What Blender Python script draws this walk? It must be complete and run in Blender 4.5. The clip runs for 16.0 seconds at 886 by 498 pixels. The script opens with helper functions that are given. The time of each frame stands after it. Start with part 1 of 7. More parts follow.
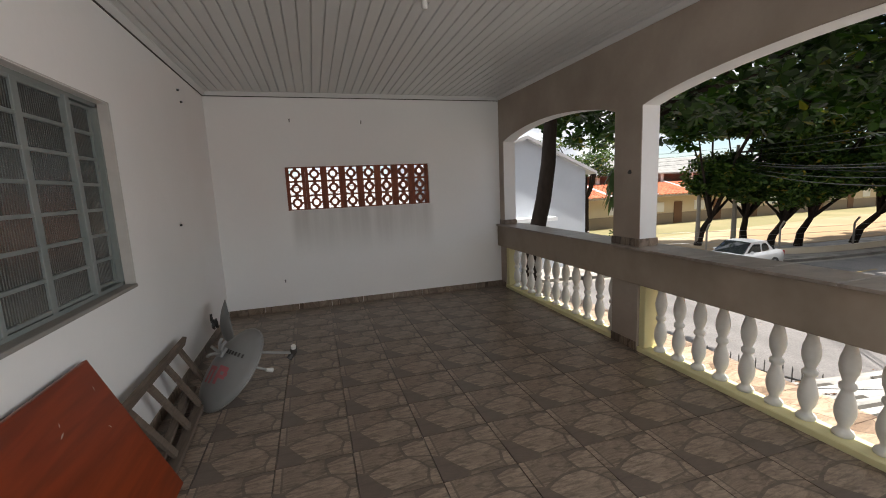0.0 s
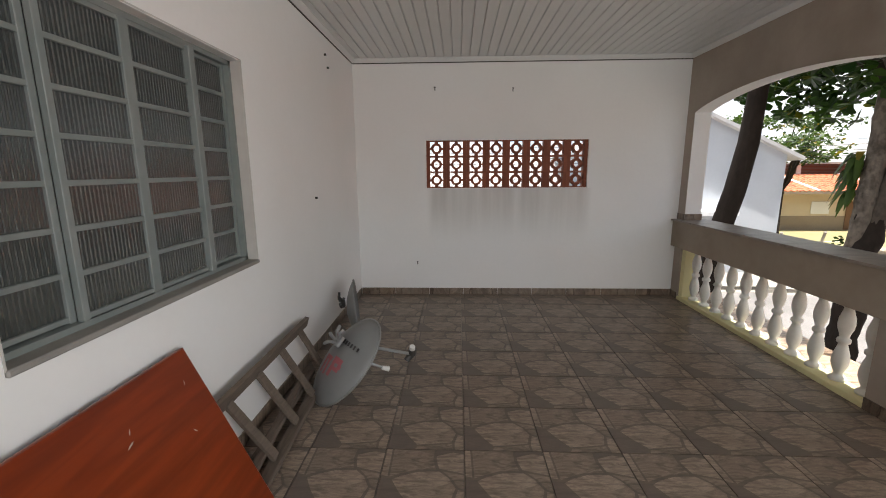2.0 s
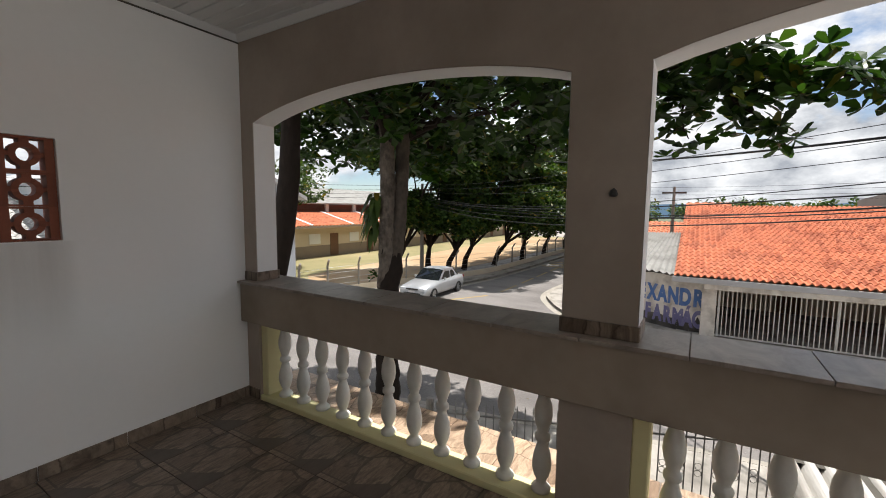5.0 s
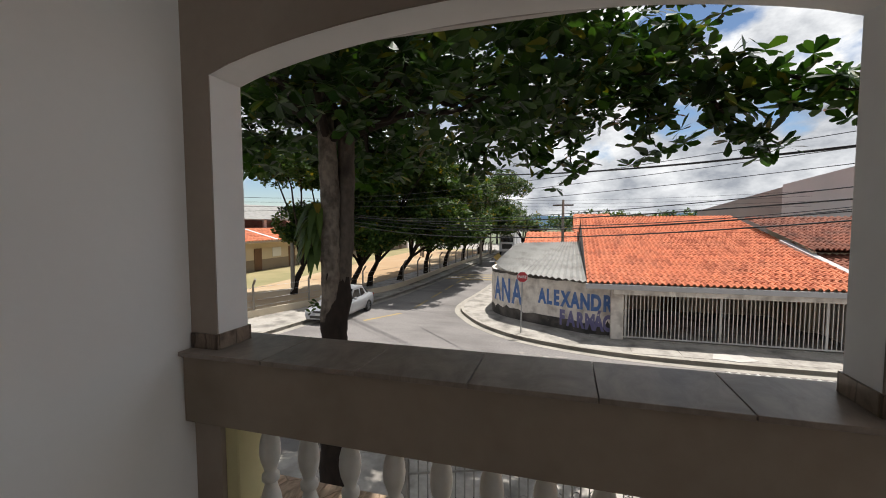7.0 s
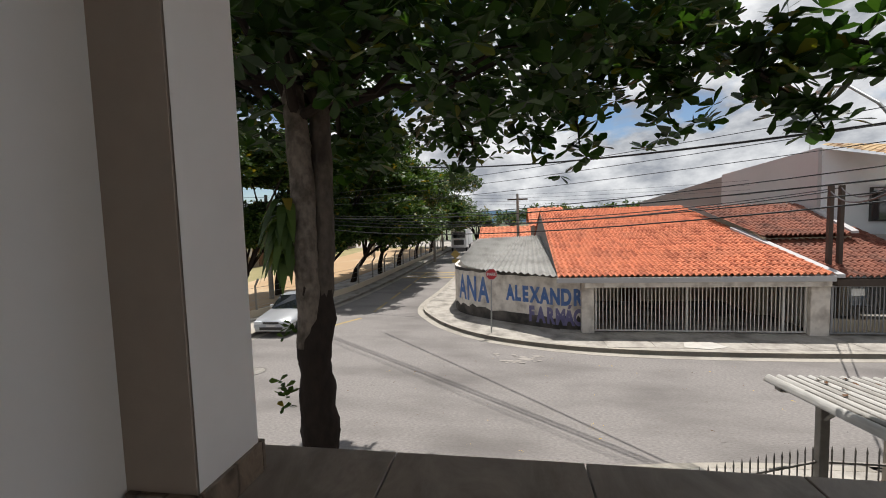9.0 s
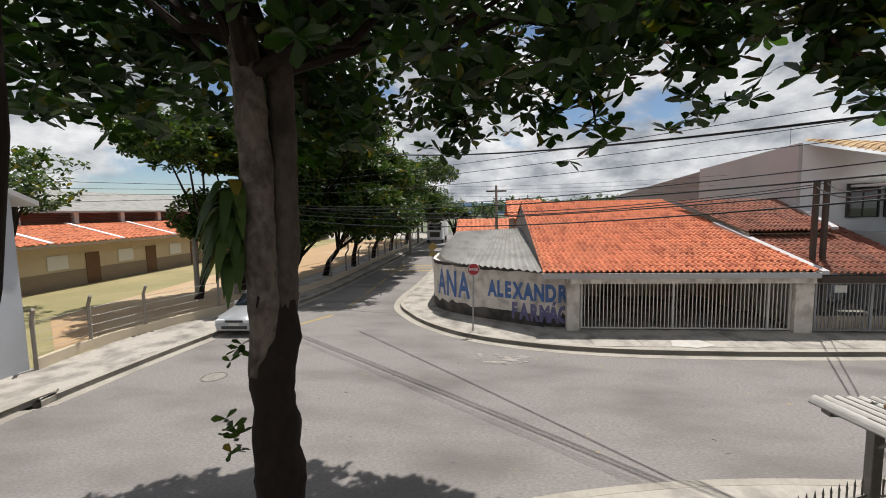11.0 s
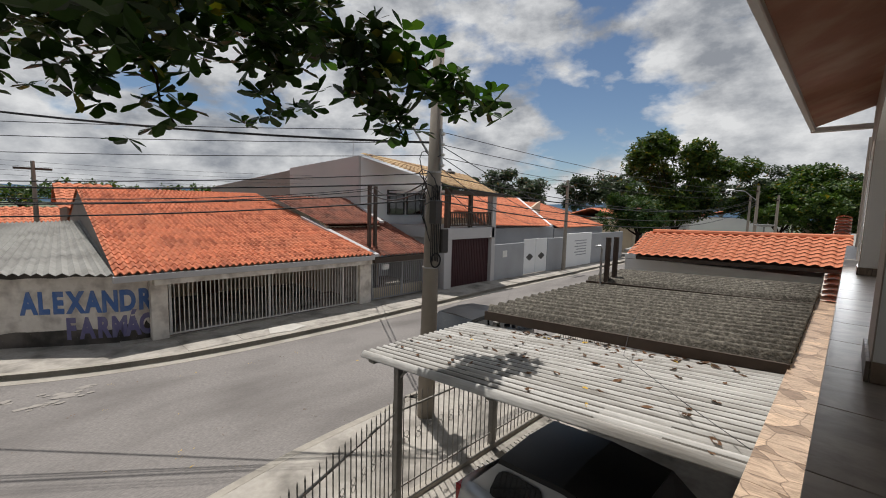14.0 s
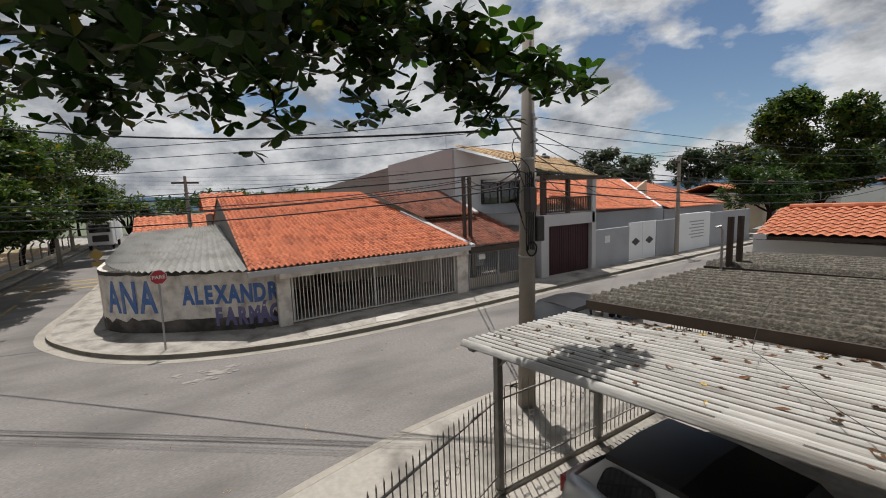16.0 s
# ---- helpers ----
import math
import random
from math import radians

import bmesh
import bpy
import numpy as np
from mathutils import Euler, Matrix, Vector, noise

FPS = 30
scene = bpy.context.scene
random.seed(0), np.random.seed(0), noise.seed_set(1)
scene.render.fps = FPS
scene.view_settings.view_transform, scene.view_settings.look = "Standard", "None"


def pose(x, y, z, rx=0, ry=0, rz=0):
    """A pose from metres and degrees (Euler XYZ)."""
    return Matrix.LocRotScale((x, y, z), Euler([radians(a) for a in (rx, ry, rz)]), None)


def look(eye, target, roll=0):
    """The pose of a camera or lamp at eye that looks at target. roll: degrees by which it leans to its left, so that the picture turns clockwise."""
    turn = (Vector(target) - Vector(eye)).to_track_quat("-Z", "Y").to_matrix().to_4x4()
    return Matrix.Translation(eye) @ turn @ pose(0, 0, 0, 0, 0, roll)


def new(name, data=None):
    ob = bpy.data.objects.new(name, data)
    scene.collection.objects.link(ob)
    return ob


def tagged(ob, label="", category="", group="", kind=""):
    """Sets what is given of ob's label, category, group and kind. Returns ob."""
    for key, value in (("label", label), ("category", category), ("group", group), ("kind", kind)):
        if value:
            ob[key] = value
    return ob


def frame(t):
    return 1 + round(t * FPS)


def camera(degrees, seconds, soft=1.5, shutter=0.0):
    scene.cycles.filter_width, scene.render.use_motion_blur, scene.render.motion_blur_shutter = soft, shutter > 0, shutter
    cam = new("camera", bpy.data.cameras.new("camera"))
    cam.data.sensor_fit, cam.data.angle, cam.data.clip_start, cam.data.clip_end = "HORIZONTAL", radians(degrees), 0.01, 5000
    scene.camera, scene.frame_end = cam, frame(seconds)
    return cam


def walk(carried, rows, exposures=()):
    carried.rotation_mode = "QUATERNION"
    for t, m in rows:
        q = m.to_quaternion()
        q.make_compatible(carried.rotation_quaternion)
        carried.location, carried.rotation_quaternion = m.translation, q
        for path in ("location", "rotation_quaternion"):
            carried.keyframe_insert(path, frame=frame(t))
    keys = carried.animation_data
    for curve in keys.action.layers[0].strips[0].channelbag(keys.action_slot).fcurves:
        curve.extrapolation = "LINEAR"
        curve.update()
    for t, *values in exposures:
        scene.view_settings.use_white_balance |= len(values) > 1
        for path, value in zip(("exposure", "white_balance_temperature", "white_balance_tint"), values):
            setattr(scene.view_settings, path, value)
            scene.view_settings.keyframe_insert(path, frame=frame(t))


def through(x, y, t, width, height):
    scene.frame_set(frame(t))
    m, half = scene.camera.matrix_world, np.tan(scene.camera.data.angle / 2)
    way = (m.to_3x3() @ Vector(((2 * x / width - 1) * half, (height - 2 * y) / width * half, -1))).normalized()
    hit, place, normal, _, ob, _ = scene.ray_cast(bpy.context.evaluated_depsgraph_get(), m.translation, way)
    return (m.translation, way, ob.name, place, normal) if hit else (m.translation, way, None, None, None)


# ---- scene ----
cam = camera(93.56, 16.0, soft=1.0)
ROWS = [
    (0.0, -0.220, -0.025, 1.591, -17.28, -8.51, 2.52),
    (0.5, -0.249, 0.057, 1.584, -11.29, -9.16, 0.61),
    (1.0, -0.333, 0.224, 1.578, -4.83, -9.60, 0.30),
    (1.5, -0.296, 0.421, 1.564, -0.45, -10.27, 0.17),
    (2.0, -0.156, 0.711, 1.577, 2.03, -10.69, 0.34),
    (2.5, -0.151, 1.025, 1.557, 0.96, -11.03, 0.47),
    (3.0, -0.151, 1.382, 1.576, -4.77, -10.50, 0.38),
    (3.5, -0.028, 1.709, 1.546, -16.66, -8.82, -0.11),
    (4.0, 0.099, 2.073, 1.536, -32.47, -7.48, -0.57),
    (4.5, 0.287, 2.450, 1.550, -47.19, -6.25, -0.75),
    (5.0, 0.522, 2.793, 1.567, -58.42, -5.49, -0.67),
    (7.5, 1.201, 4.515, 1.552, -74.91, -3.50, 0.52),
    (8.0, 1.437, 4.745, 1.552, -77.00, -3.72, 0.98),
    (8.5, 1.690, 5.015, 1.542, -79.10, -4.05, 1.42),
    (9.0, 1.886, 5.179, 1.545, -80.98, -4.07, 1.80),
    (11.5, 2.893, 5.537, 1.539, -87.33, -6.41, 0.38),
    (12.0, 2.881, 5.513, 1.535, -93.62, -6.75, -0.52),
    (12.5, 2.875, 5.473, 1.533, -103.38, -6.70, -1.53),
    (13.0, 2.862, 5.416, 1.529, -115.28, -6.24, -2.12),
    (13.5, 2.821, 5.345, 1.523, -126.92, -5.83, -2.17),
    (14.0, 2.818, 5.289, 1.525, -135.57, -6.01, -1.51),
    (14.5, 2.802, 5.265, 1.533, -139.17, -6.64, -0.37),
    (15.0, 2.795, 5.275, 1.536, -137.94, -7.27, 0.80),
    (15.5, 2.798, 5.269, 1.540, -132.37, -7.56, 1.47),
    (16.0, 2.795, 5.291, 1.536, -122.76, -7.41, 2.07),
]
walk(cam, [(t, pose(x, y, z, 90 + pitch, roll, yaw)) for t, x, y, z, yaw, pitch, roll in ROWS],
     exposures=[(0.0, 0.9), (1.0, 1.12), (2.0, 1.42), (3.0, 1.48), (3.5, 1.2), (4.0, 0.9), (4.5, 0.7), (5.0, 0.58), (7.5, 0.36), (9.0, 0.25), (11.5, 0.08), (12.5, -0.1), (16.0, -0.16)])

# ---- world, sun ----
SUN_DIR = Vector((0.265, -0.12, 1.0)).normalized()
world = bpy.data.worlds.new("sky")
scene.world = world
world.use_nodes = True
wn, wl = world.node_tree.nodes, world.node_tree.links
wn.clear()


def wnode(kind, **kw):
    n = wn.new(kind)
    for k, v in kw.items():
        n.inputs[k].default_value = v
    return n


w_out = wn.new("ShaderNodeOutputWorld")
w_bg = wnode("ShaderNodeBackground", Strength=0.083)
w_sky = wn.new("ShaderNodeTexSky")
w_sky.sky_type, w_sky.sun_disc = "NISHITA", False
w_sky.dust_density, w_sky.ozone_density, w_sky.altitude = 0.25, 2.5, 700
w_sky.sun_elevation, w_sky.sun_rotation = math.asin(SUN_DIR.z), math.atan2(SUN_DIR.x, SUN_DIR.y)
w_tc = wn.new("ShaderNodeTexCoord")
w_sep = wn.new("ShaderNodeSeparateXYZ")
wl.new(w_tc.outputs["Generated"], w_sep.inputs[0])
w_cmb = wn.new("ShaderNodeCombineXYZ")
w_zs = wn.new("ShaderNodeMath"); w_zs.operation = "MULTIPLY"; w_zs.inputs[1].default_value = 1.9
wl.new(w_sep.outputs["Z"], w_zs.inputs[0])
wl.new(w_sep.outputs["X"], w_cmb.inputs[0]); wl.new(w_sep.outputs["Y"], w_cmb.inputs[1]); wl.new(w_zs.outputs[0], w_cmb.inputs[2])
w_n1 = wnode("ShaderNodeTexNoise", Scale=3.4, Detail=10.0, Roughness=0.54, Distortion=0.1)
wl.new(w_cmb.outputs[0], w_n1.inputs["Vector"])
w_r1 = wn.new("ShaderNodeValToRGB")
w_r1.color_ramp.elements[0].position, w_r1.color_ramp.elements[1].position = 0.415, 0.49
wl.new(w_n1.outputs["Fac"], w_r1.inputs[0])
w_n2 = wnode("ShaderNodeTexNoise", Scale=6.0, Detail=7.0, Roughness=0.6)
wl.new(w_cmb.outputs[0], w_n2.inputs["Vector"])
w_r2 = wn.new("ShaderNodeValToRGB")
w_r2.color_ramp.elements[0].position, w_r2.color_ramp.elements[1].position = 0.36, 0.62
w_r2.color_ramp.elements[0].color = (3.6, 3.85, 4.3, 1)
w_r2.color_ramp.elements[1].color = (9.6, 9.7, 9.8, 1)
wl.new(w_n2.outputs["Fac"], w_r2.inputs[0])
w_mix = wn.new("ShaderNodeMix"); w_mix.data_type = "RGBA"
wl.new(w_r1.outputs[0], w_mix.inputs["Factor"])
wl.new(w_sky.outputs[0], w_mix.inputs["A"]); wl.new(w_r2.outputs[0], w_mix.inputs["B"])
wl.new(w_mix.outputs["Result"], w_bg.inputs["Color"])
wl.new(w_bg.outputs[0], w_out.inputs[0])

sun = new("sun", bpy.data.lights.new("sun", "SUN"))
sun.data.energy, sun.data.angle, sun.data.color = 4.6, radians(0.6), (1.0, 0.97, 0.935)
sun.matrix_world = look(SUN_DIR * 60, (0, 0, 0))
# added lamp at the open south end, brightens the interior in place of sky light
end_light = new("terrace_fill_lamp", bpy.data.lights.new("terrace_fill_lamp", "AREA"))
end_light.data.shape, end_light.data.size, end_light.data.size_y = "RECTANGLE", 3.0, 2.3
end_light.data.energy, end_light.data.color = 3, (0.97, 0.98, 1.0)
end_light.matrix_world = look((0.1, -2.05, 1.35), (0.1, 3.0, 1.35))
# second added lamp, in the southern arch, to brighten the west wall
arch_light = new("arch_fill_lamp", bpy.data.lights.new("arch_fill_lamp", "AREA"))
arch_light.data.shape, arch_light.data.size, arch_light.data.size_y = "RECTANGLE", 1.1, 1.2
arch_light.data.energy, arch_light.data.color = 36, (0.96, 0.98, 1.0)
arch_light.matrix_world = look((2.45, -1.2, 1.75), (-1.4, 2.0, 0.9))


# ---- materials ----
def mat(name, c1, c2=None, scale=9.0, big=0.9, rough=0.8, bump=0.15, metal=0.0, vary=0.0, stain=None, amount=0.5, stretch=(1, 1, 1), spec=0.5):
    """Two-scale mottled surface: fine grain between c1 and c2, large stains towards stain, per-piece variation."""
    m = bpy.data.materials.new(name)
    m.use_nodes = True
    ns, ls = m.node_tree.nodes, m.node_tree.links
    bs = ns["Principled BSDF"]
    c2 = c2 or tuple(v * 0.82 for v in c1)
    stain = stain or tuple(v * 0.7 for v in c1)
    tc = ns.new("ShaderNodeTexCoord")
    mp = ns.new("ShaderNodeMapping"); mp.inputs["Scale"].default_value = stretch
    ls.new(tc.outputs["Object"], mp.inputs[0])
    n1 = ns.new("ShaderNodeTexNoise"); n1.inputs["Scale"].default_value, n1.inputs["Detail"].default_value = scale, 8
    n2 = ns.new("ShaderNodeTexNoise"); n2.inputs["Scale"].default_value, n2.inputs["Detail"].default_value = big, 5
    ls.new(mp.outputs[0], n1.inputs["Vector"]); ls.new(mp.outputs[0], n2.inputs["Vector"])
    mx = ns.new("ShaderNodeMix"); mx.data_type = "RGBA"
    mx.inputs["A"].default_value, mx.inputs["B"].default_value = (*c1, 1), (*c2, 1)
    ls.new(n1.outputs["Fac"], mx.inputs["Factor"])
    rp = ns.new("ShaderNodeValToRGB")
    rp.color_ramp.elements[0].position, rp.color_ramp.elements[1].position = 0.45, 0.72
    rp.color_ramp.elements[1].color = (amount, amount, amount, 1)
    ls.new(n2.outputs["Fac"], rp.inputs[0])
    m2 = ns.new("ShaderNodeMix"); m2.data_type = "RGBA"
    m2.inputs["B"].default_value = (*stain, 1)
    ls.new(rp.outputs[0], m2.inputs["Factor"]); ls.new(mx.outputs["Result"], m2.inputs["A"])
    out = m2.outputs["Result"]
    if vary:
        oi = ns.new("ShaderNodeObjectInfo"); ge = ns.new("ShaderNodeNewGeometry")
        ad = ns.new("ShaderNodeMath"); ad.operation = "ADD"
        ls.new(oi.outputs["Random"], ad.inputs[0]); ls.new(ge.outputs["Random Per Island"], ad.inputs[1])
        fr = ns.new("ShaderNodeMath"); fr.operation = "FRACT"; ls.new(ad.outputs[0], fr.inputs[0])
        mr = ns.new("ShaderNodeMapRange"); mr.inputs["To Min"].default_value, mr.inputs["To Max"].default_value = 1 - vary, 1 + vary
        ls.new(fr.outputs[0], mr.inputs["Value"])
        hs = ns.new("ShaderNodeHueSaturation"); ls.new(mr.outputs[0], hs.inputs["Value"]); ls.new(out, hs.inputs["Color"])
        out = hs.outputs[0]
    ls.new(out, bs.inputs["Base Color"])
    bs.inputs["Roughness"].default_value, bs.inputs["Metallic"].default_value = rough, metal
    bs.inputs["Specular IOR Level"].default_value = spec
    if bump:
        bp = ns.new("ShaderNodeBump"); bp.inputs["Strength"].default_value, bp.inputs["Distance"].default_value = bump, 0.02
        ls.new(n1.outputs["Fac"], bp.inputs["Height"]); ls.new(bp.outputs[0], bs.inputs["Normal"])
    return m


WALL = mat("white_wall_paint", (0.84, 0.83, 0.81), (0.81, 0.80, 0.78), 26, 0.7, 0.75, 0.05, stain=(0.75, 0.73, 0.70), amount=0.45)
ARC = mat("arcade_paint", (0.44, 0.375, 0.315), (0.39, 0.33, 0.275), 22, 1.3, 0.75, 0.08, stain=(0.27, 0.215, 0.17), amount=0.65)
REVEAL = mat("arch_reveal_paint", (0.82, 0.81, 0.79), (0.78, 0.77, 0.75), 20, 0.9, 0.7, 0.05)
BEAMP = mat("parapet_paint", (0.40, 0.335, 0.265), (0.34, 0.28, 0.22), 14, 1.6, 0.8, 0.1, stain=(0.22, 0.175, 0.13), amount=0.75)
YELLOW = mat("cream_yellow_paint", (0.78, 0.72, 0.40), (0.72, 0.66, 0.36), 18, 1.6, 0.7, 0.08, stain=(0.55, 0.50, 0.30))
BALU = mat("baluster_cement", (0.80, 0.79, 0.74), (0.72, 0.71, 0.66), 30, 6, 0.75, 0.12, stain=(0.55, 0.54, 0.48), amount=0.5)
PVC = mat("pvc_ceiling", (0.70, 0.70, 0.69), (0.67, 0.67, 0.66), 5, 0.5, 0.4, 0.02, stain=(0.58, 0.575, 0.56), amount=0.3)
GROUT = mat("grout", (0.46, 0.40, 0.33), None, 30, 2, 0.9, 0.1)
STEELG = mat("grey_green_steel_paint", (0.215, 0.24, 0.228), (0.17, 0.19, 0.18), 20, 4, 0.5, 0.06, stain=(0.30, 0.30, 0.285), amount=0.35)
SILLC = mat("grey_sill_cement", (0.30, 0.28, 0.255), (0.25, 0.235, 0.21), 24, 3, 0.8, 0.15)
REVEALW = mat("dusty_reveal_paint", (0.56, 0.53, 0.49), (0.48, 0.455, 0.42), 20, 2.5, 0.8, 0.1)
SEAM = mat("wall_crack_filler", (0.50, 0.45, 0.39), None, 24, 3, 0.9, 0.1)
REDBRK = mat("red_ceramic_block", (0.27, 0.085, 0.045), (0.21, 0.062, 0.034), 30, 4, 0.8, 0.15, vary=0.15)
WOODG = mat("weathered_grey_wood", (0.19, 0.145, 0.11), (0.075, 0.055, 0.042), 9, 2, 0.85, 0.3, stretch=(8, 1, 8))
DISHG = mat("grey_dish_paint", (0.215, 0.215, 0.21), (0.18, 0.18, 0.176), 16, 3, 0.45, 0.05, stain=(0.22, 0.21, 0.20))
DISHR = mat("faded_red_print", (0.42, 0.11, 0.12), (0.34, 0.10, 0.11), 26, 6, 0.6, 0.0)
METAL = mat("galvanised_metal", (0.42, 0.42, 0.41), (0.34, 0.34, 0.33), 20, 4, 0.4, 0.05, metal=0.7)
DARKM = mat("dark_metal", (0.035, 0.033, 0.03), (0.05, 0.045, 0.04), 20, 4, 0.5, 0.05)
WHITEP = mat("white_plastic", (0.75, 0.74, 0.70), None, 15, 3, 0.4, 0.0)
ASPH = mat("asphalt", (0.31, 0.283, 0.262), (0.10, 0.091, 0.084), 22, 0.6, 0.92, 0.5, stain=(0.120, 0.108, 0.099), amount=0.85, stretch=(1.4, 0.6, 1))
PATCHA = mat("asphalt_patch", (0.17, 0.155, 0.138), (0.14, 0.128, 0.114), 40, 0.5, 0.92, 0.22, stain=(0.17, 0.16, 0.15))
CONC = mat("pavement_concrete", (0.47, 0.43, 0.375), (0.28, 0.255, 0.22), 9, 1.3, 0.9, 0.25, stain=(0.13, 0.117, 0.10), amount=0.95)
KERBM = mat("kerb_concrete", (0.43, 0.39, 0.33), (0.27, 0.245, 0.205), 12, 1.2, 0.9, 0.25, stain=(0.20, 0.18, 0.15), amount=0.7)
EARTH = mat("bare_earth", (0.42, 0.27, 0.145), (0.36, 0.24, 0.13), 3, 0.16, 0.95, 0.2, stain=(0.50, 0.41, 0.28), amount=0.8)
GRASSM = mat("grass_ground", (0.20, 0.19, 0.075), (0.28, 0.23, 0.115), 3, 0.25, 0.95, 0.3, stain=(0.36, 0.29, 0.15), amount=0.7)
FARGR = mat("far_ground", (0.10, 0.13, 0.07), (0.13, 0.14, 0.08), 0.05, 0.01, 0.95, 0.0)
GREYW = mat("grey_render", (0.36, 0.365, 0.375), (0.32, 0.325, 0.335), 12, 0.8, 0.85, 0.1, stain=(0.27, 0.27, 0.275))
BROWNW = mat("brown_grey_render", (0.27, 0.235, 0.215), (0.24, 0.21, 0.19), 12, 0.6, 0.85, 0.1)
LILACW = mat("pale_grey_render", (0.50, 0.48, 0.47), (0.46, 0.44, 0.43), 12, 0.6, 0.85, 0.1, stain=(0.42, 0.41, 0.40))
PALEB = mat("pale_blue_white_render", (0.80, 0.83, 0.84), (0.76, 0.79, 0.80), 12, 0.8, 0.8, 0.08)
BEIGE = mat("beige_render", (0.62, 0.53, 0.39), (0.57, 0.48, 0.35), 12, 0.6, 0.85, 0.1, stain=(0.48, 0.40, 0.29))
TANBAND = mat("brown_band_paint", (0.30, 0.24, 0.18), None, 12, 0.6, 0.85, 0.1)
WHITEW = mat("white_render", (0.76, 0.76, 0.75), (0.72, 0.72, 0.71), 10, 0.5, 0.85, 0.06, stain=(0.64, 0.64, 0.64))
PALEG = mat("pale_cool_render", (0.50, 0.52, 0.55), (0.46, 0.48, 0.51), 10, 0.5, 0.85, 0.06)
SPLASH = mat("faded_paint_splash", (0.34, 0.31, 0.275), (0.25, 0.225, 0.20), 6, 2, 0.9, 0.0)
OLDW = mat("old_painted_wall", (0.82, 0.77, 0.69), (0.62, 0.55, 0.47), 7, 2.4, 0.9, 0.2, stain=(0.30, 0.25, 0.205), amount=0.75)
BLACKBAND = mat("damp_and_dark_band", (0.028, 0.025, 0.022), (0.085, 0.075, 0.064), 5, 1.4, 0.95, 0.2, stain=(0.20, 0.17, 0.145), amount=0.8)
BLUEP = mat("faded_blue_lettering", (0.060, 0.135, 0.36), (0.10, 0.185, 0.40), 8, 1.5, 0.85, 0.0, stain=(0.30, 0.32, 0.38), amount=0.7)
PURPP = mat("faded_violet_lettering", (0.13, 0.11, 0.25), (0.20, 0.19, 0.31), 8, 1.5, 0.85, 0.0, stain=(0.30, 0.29, 0.33), amount=0.7)
FIBRE = mat("old_fibre_cement", (0.012, 0.010, 0.008), (0.125, 0.11, 0.085), 34, 22.0, 0.95, 0.8, stain=(0.23, 0.205, 0.165), amount=0.8)
FIBREL = mat("light_fibre_cement", (0.66, 0.64, 0.60), (0.36, 0.34, 0.31), 12, 2.6, 0.85, 0.25, stain=(0.24, 0.22, 0.19), amount=0.85, stretch=(0.35, 3.5, 1))
FIBREG = mat("grey_fibre_cement", (0.34, 0.33, 0.305), (0.22, 0.215, 0.195), 9, 1.6, 0.9, 0.3, stain=(0.16, 0.15, 0.135), amount=0.75)
CLAY = mat("orange_clay_tile", (0.63, 0.205, 0.095), (0.40, 0.122, 0.058), 13, 0.9, 0.85, 0.5, vary=0.07, stain=(0.40, 0.15, 0.08), amount=0.45)
CLAYD = mat("dark_clay_tile", (0.30, 0.105, 0.060), (0.17, 0.062, 0.040), 9, 1.3, 0.9, 0.3, vary=0.08, stain=(0.060, 0.042, 0.034), amount=0.6)
CLAYY = mat("straw_clay_tile", (0.50, 0.35, 0.19), (0.40, 0.26, 0.135), 6, 0.9, 0.85, 0.2, vary=0.08, stain=(0.26, 0.18, 0.10), amount=0.6)
EAVEW = mat("eave_lining", (0.27, 0.115, 0.065), (0.19, 0.08, 0.045), 7, 2.2, 0.85, 0.3, stain=(0.38, 0.26, 0.18), amount=0.6)
GATEW = mat("off_white_gate_paint", (0.68, 0.66, 0.60), (0.62, 0.60, 0.55), 15, 3, 0.55, 0.05)
GATEG = mat("grey_gate_paint", (0.30, 0.30, 0.30), (0.26, 0.26, 0.26), 15, 3, 0.55, 0.05)
FENCEM = mat("worn_iron_fence", (0.26, 0.24, 0.21), (0.17, 0.155, 0.135), 20, 4, 0.55, 0.15, stain=(0.40, 0.37, 0.33), amount=0.5)
MAROON = mat("maroon_garage_paint", (0.06, 0.018, 0.02), (0.045, 0.013, 0.015), 12, 1.5, 0.6, 0.05)
POLEM = mat("concrete_pole", (0.30, 0.265, 0.22), (0.24, 0.21, 0.175), 10, 1.0, 0.9, 0.2, stain=(0.19, 0.165, 0.135))
CABLE = mat("black_cable", (0.012, 0.012, 0.013), None, 10, 2, 0.6, 0.0)
TIMBER = mat("dark_old_timber", (0.085, 0.06, 0.045), (0.055, 0.04, 0.03), 9, 2, 0.9, 0.25)
WOODD = mat("brown_door_wood", (0.17, 0.085, 0.04), (0.12, 0.06, 0.03), 9, 2, 0.7, 0.1)
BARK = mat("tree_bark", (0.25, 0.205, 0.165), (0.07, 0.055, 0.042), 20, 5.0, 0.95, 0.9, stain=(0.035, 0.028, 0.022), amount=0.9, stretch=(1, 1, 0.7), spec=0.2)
# second stem's shade is put into this darker bark colour
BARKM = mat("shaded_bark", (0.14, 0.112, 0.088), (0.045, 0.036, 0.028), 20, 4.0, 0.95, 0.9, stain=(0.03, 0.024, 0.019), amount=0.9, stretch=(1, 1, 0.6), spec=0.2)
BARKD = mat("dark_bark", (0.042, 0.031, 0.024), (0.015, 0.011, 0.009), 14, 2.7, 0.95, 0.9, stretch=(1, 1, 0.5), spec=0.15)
SILVERP = mat("silver_car_paint", (0.52, 0.53, 0.54), (0.50, 0.51, 0.52), 10, 1, 0.28, 0.0, metal=0.45)
CARGL = mat("car_glass", (0.012, 0.014, 0.016), None, 10, 1, 0.06, 0.0)
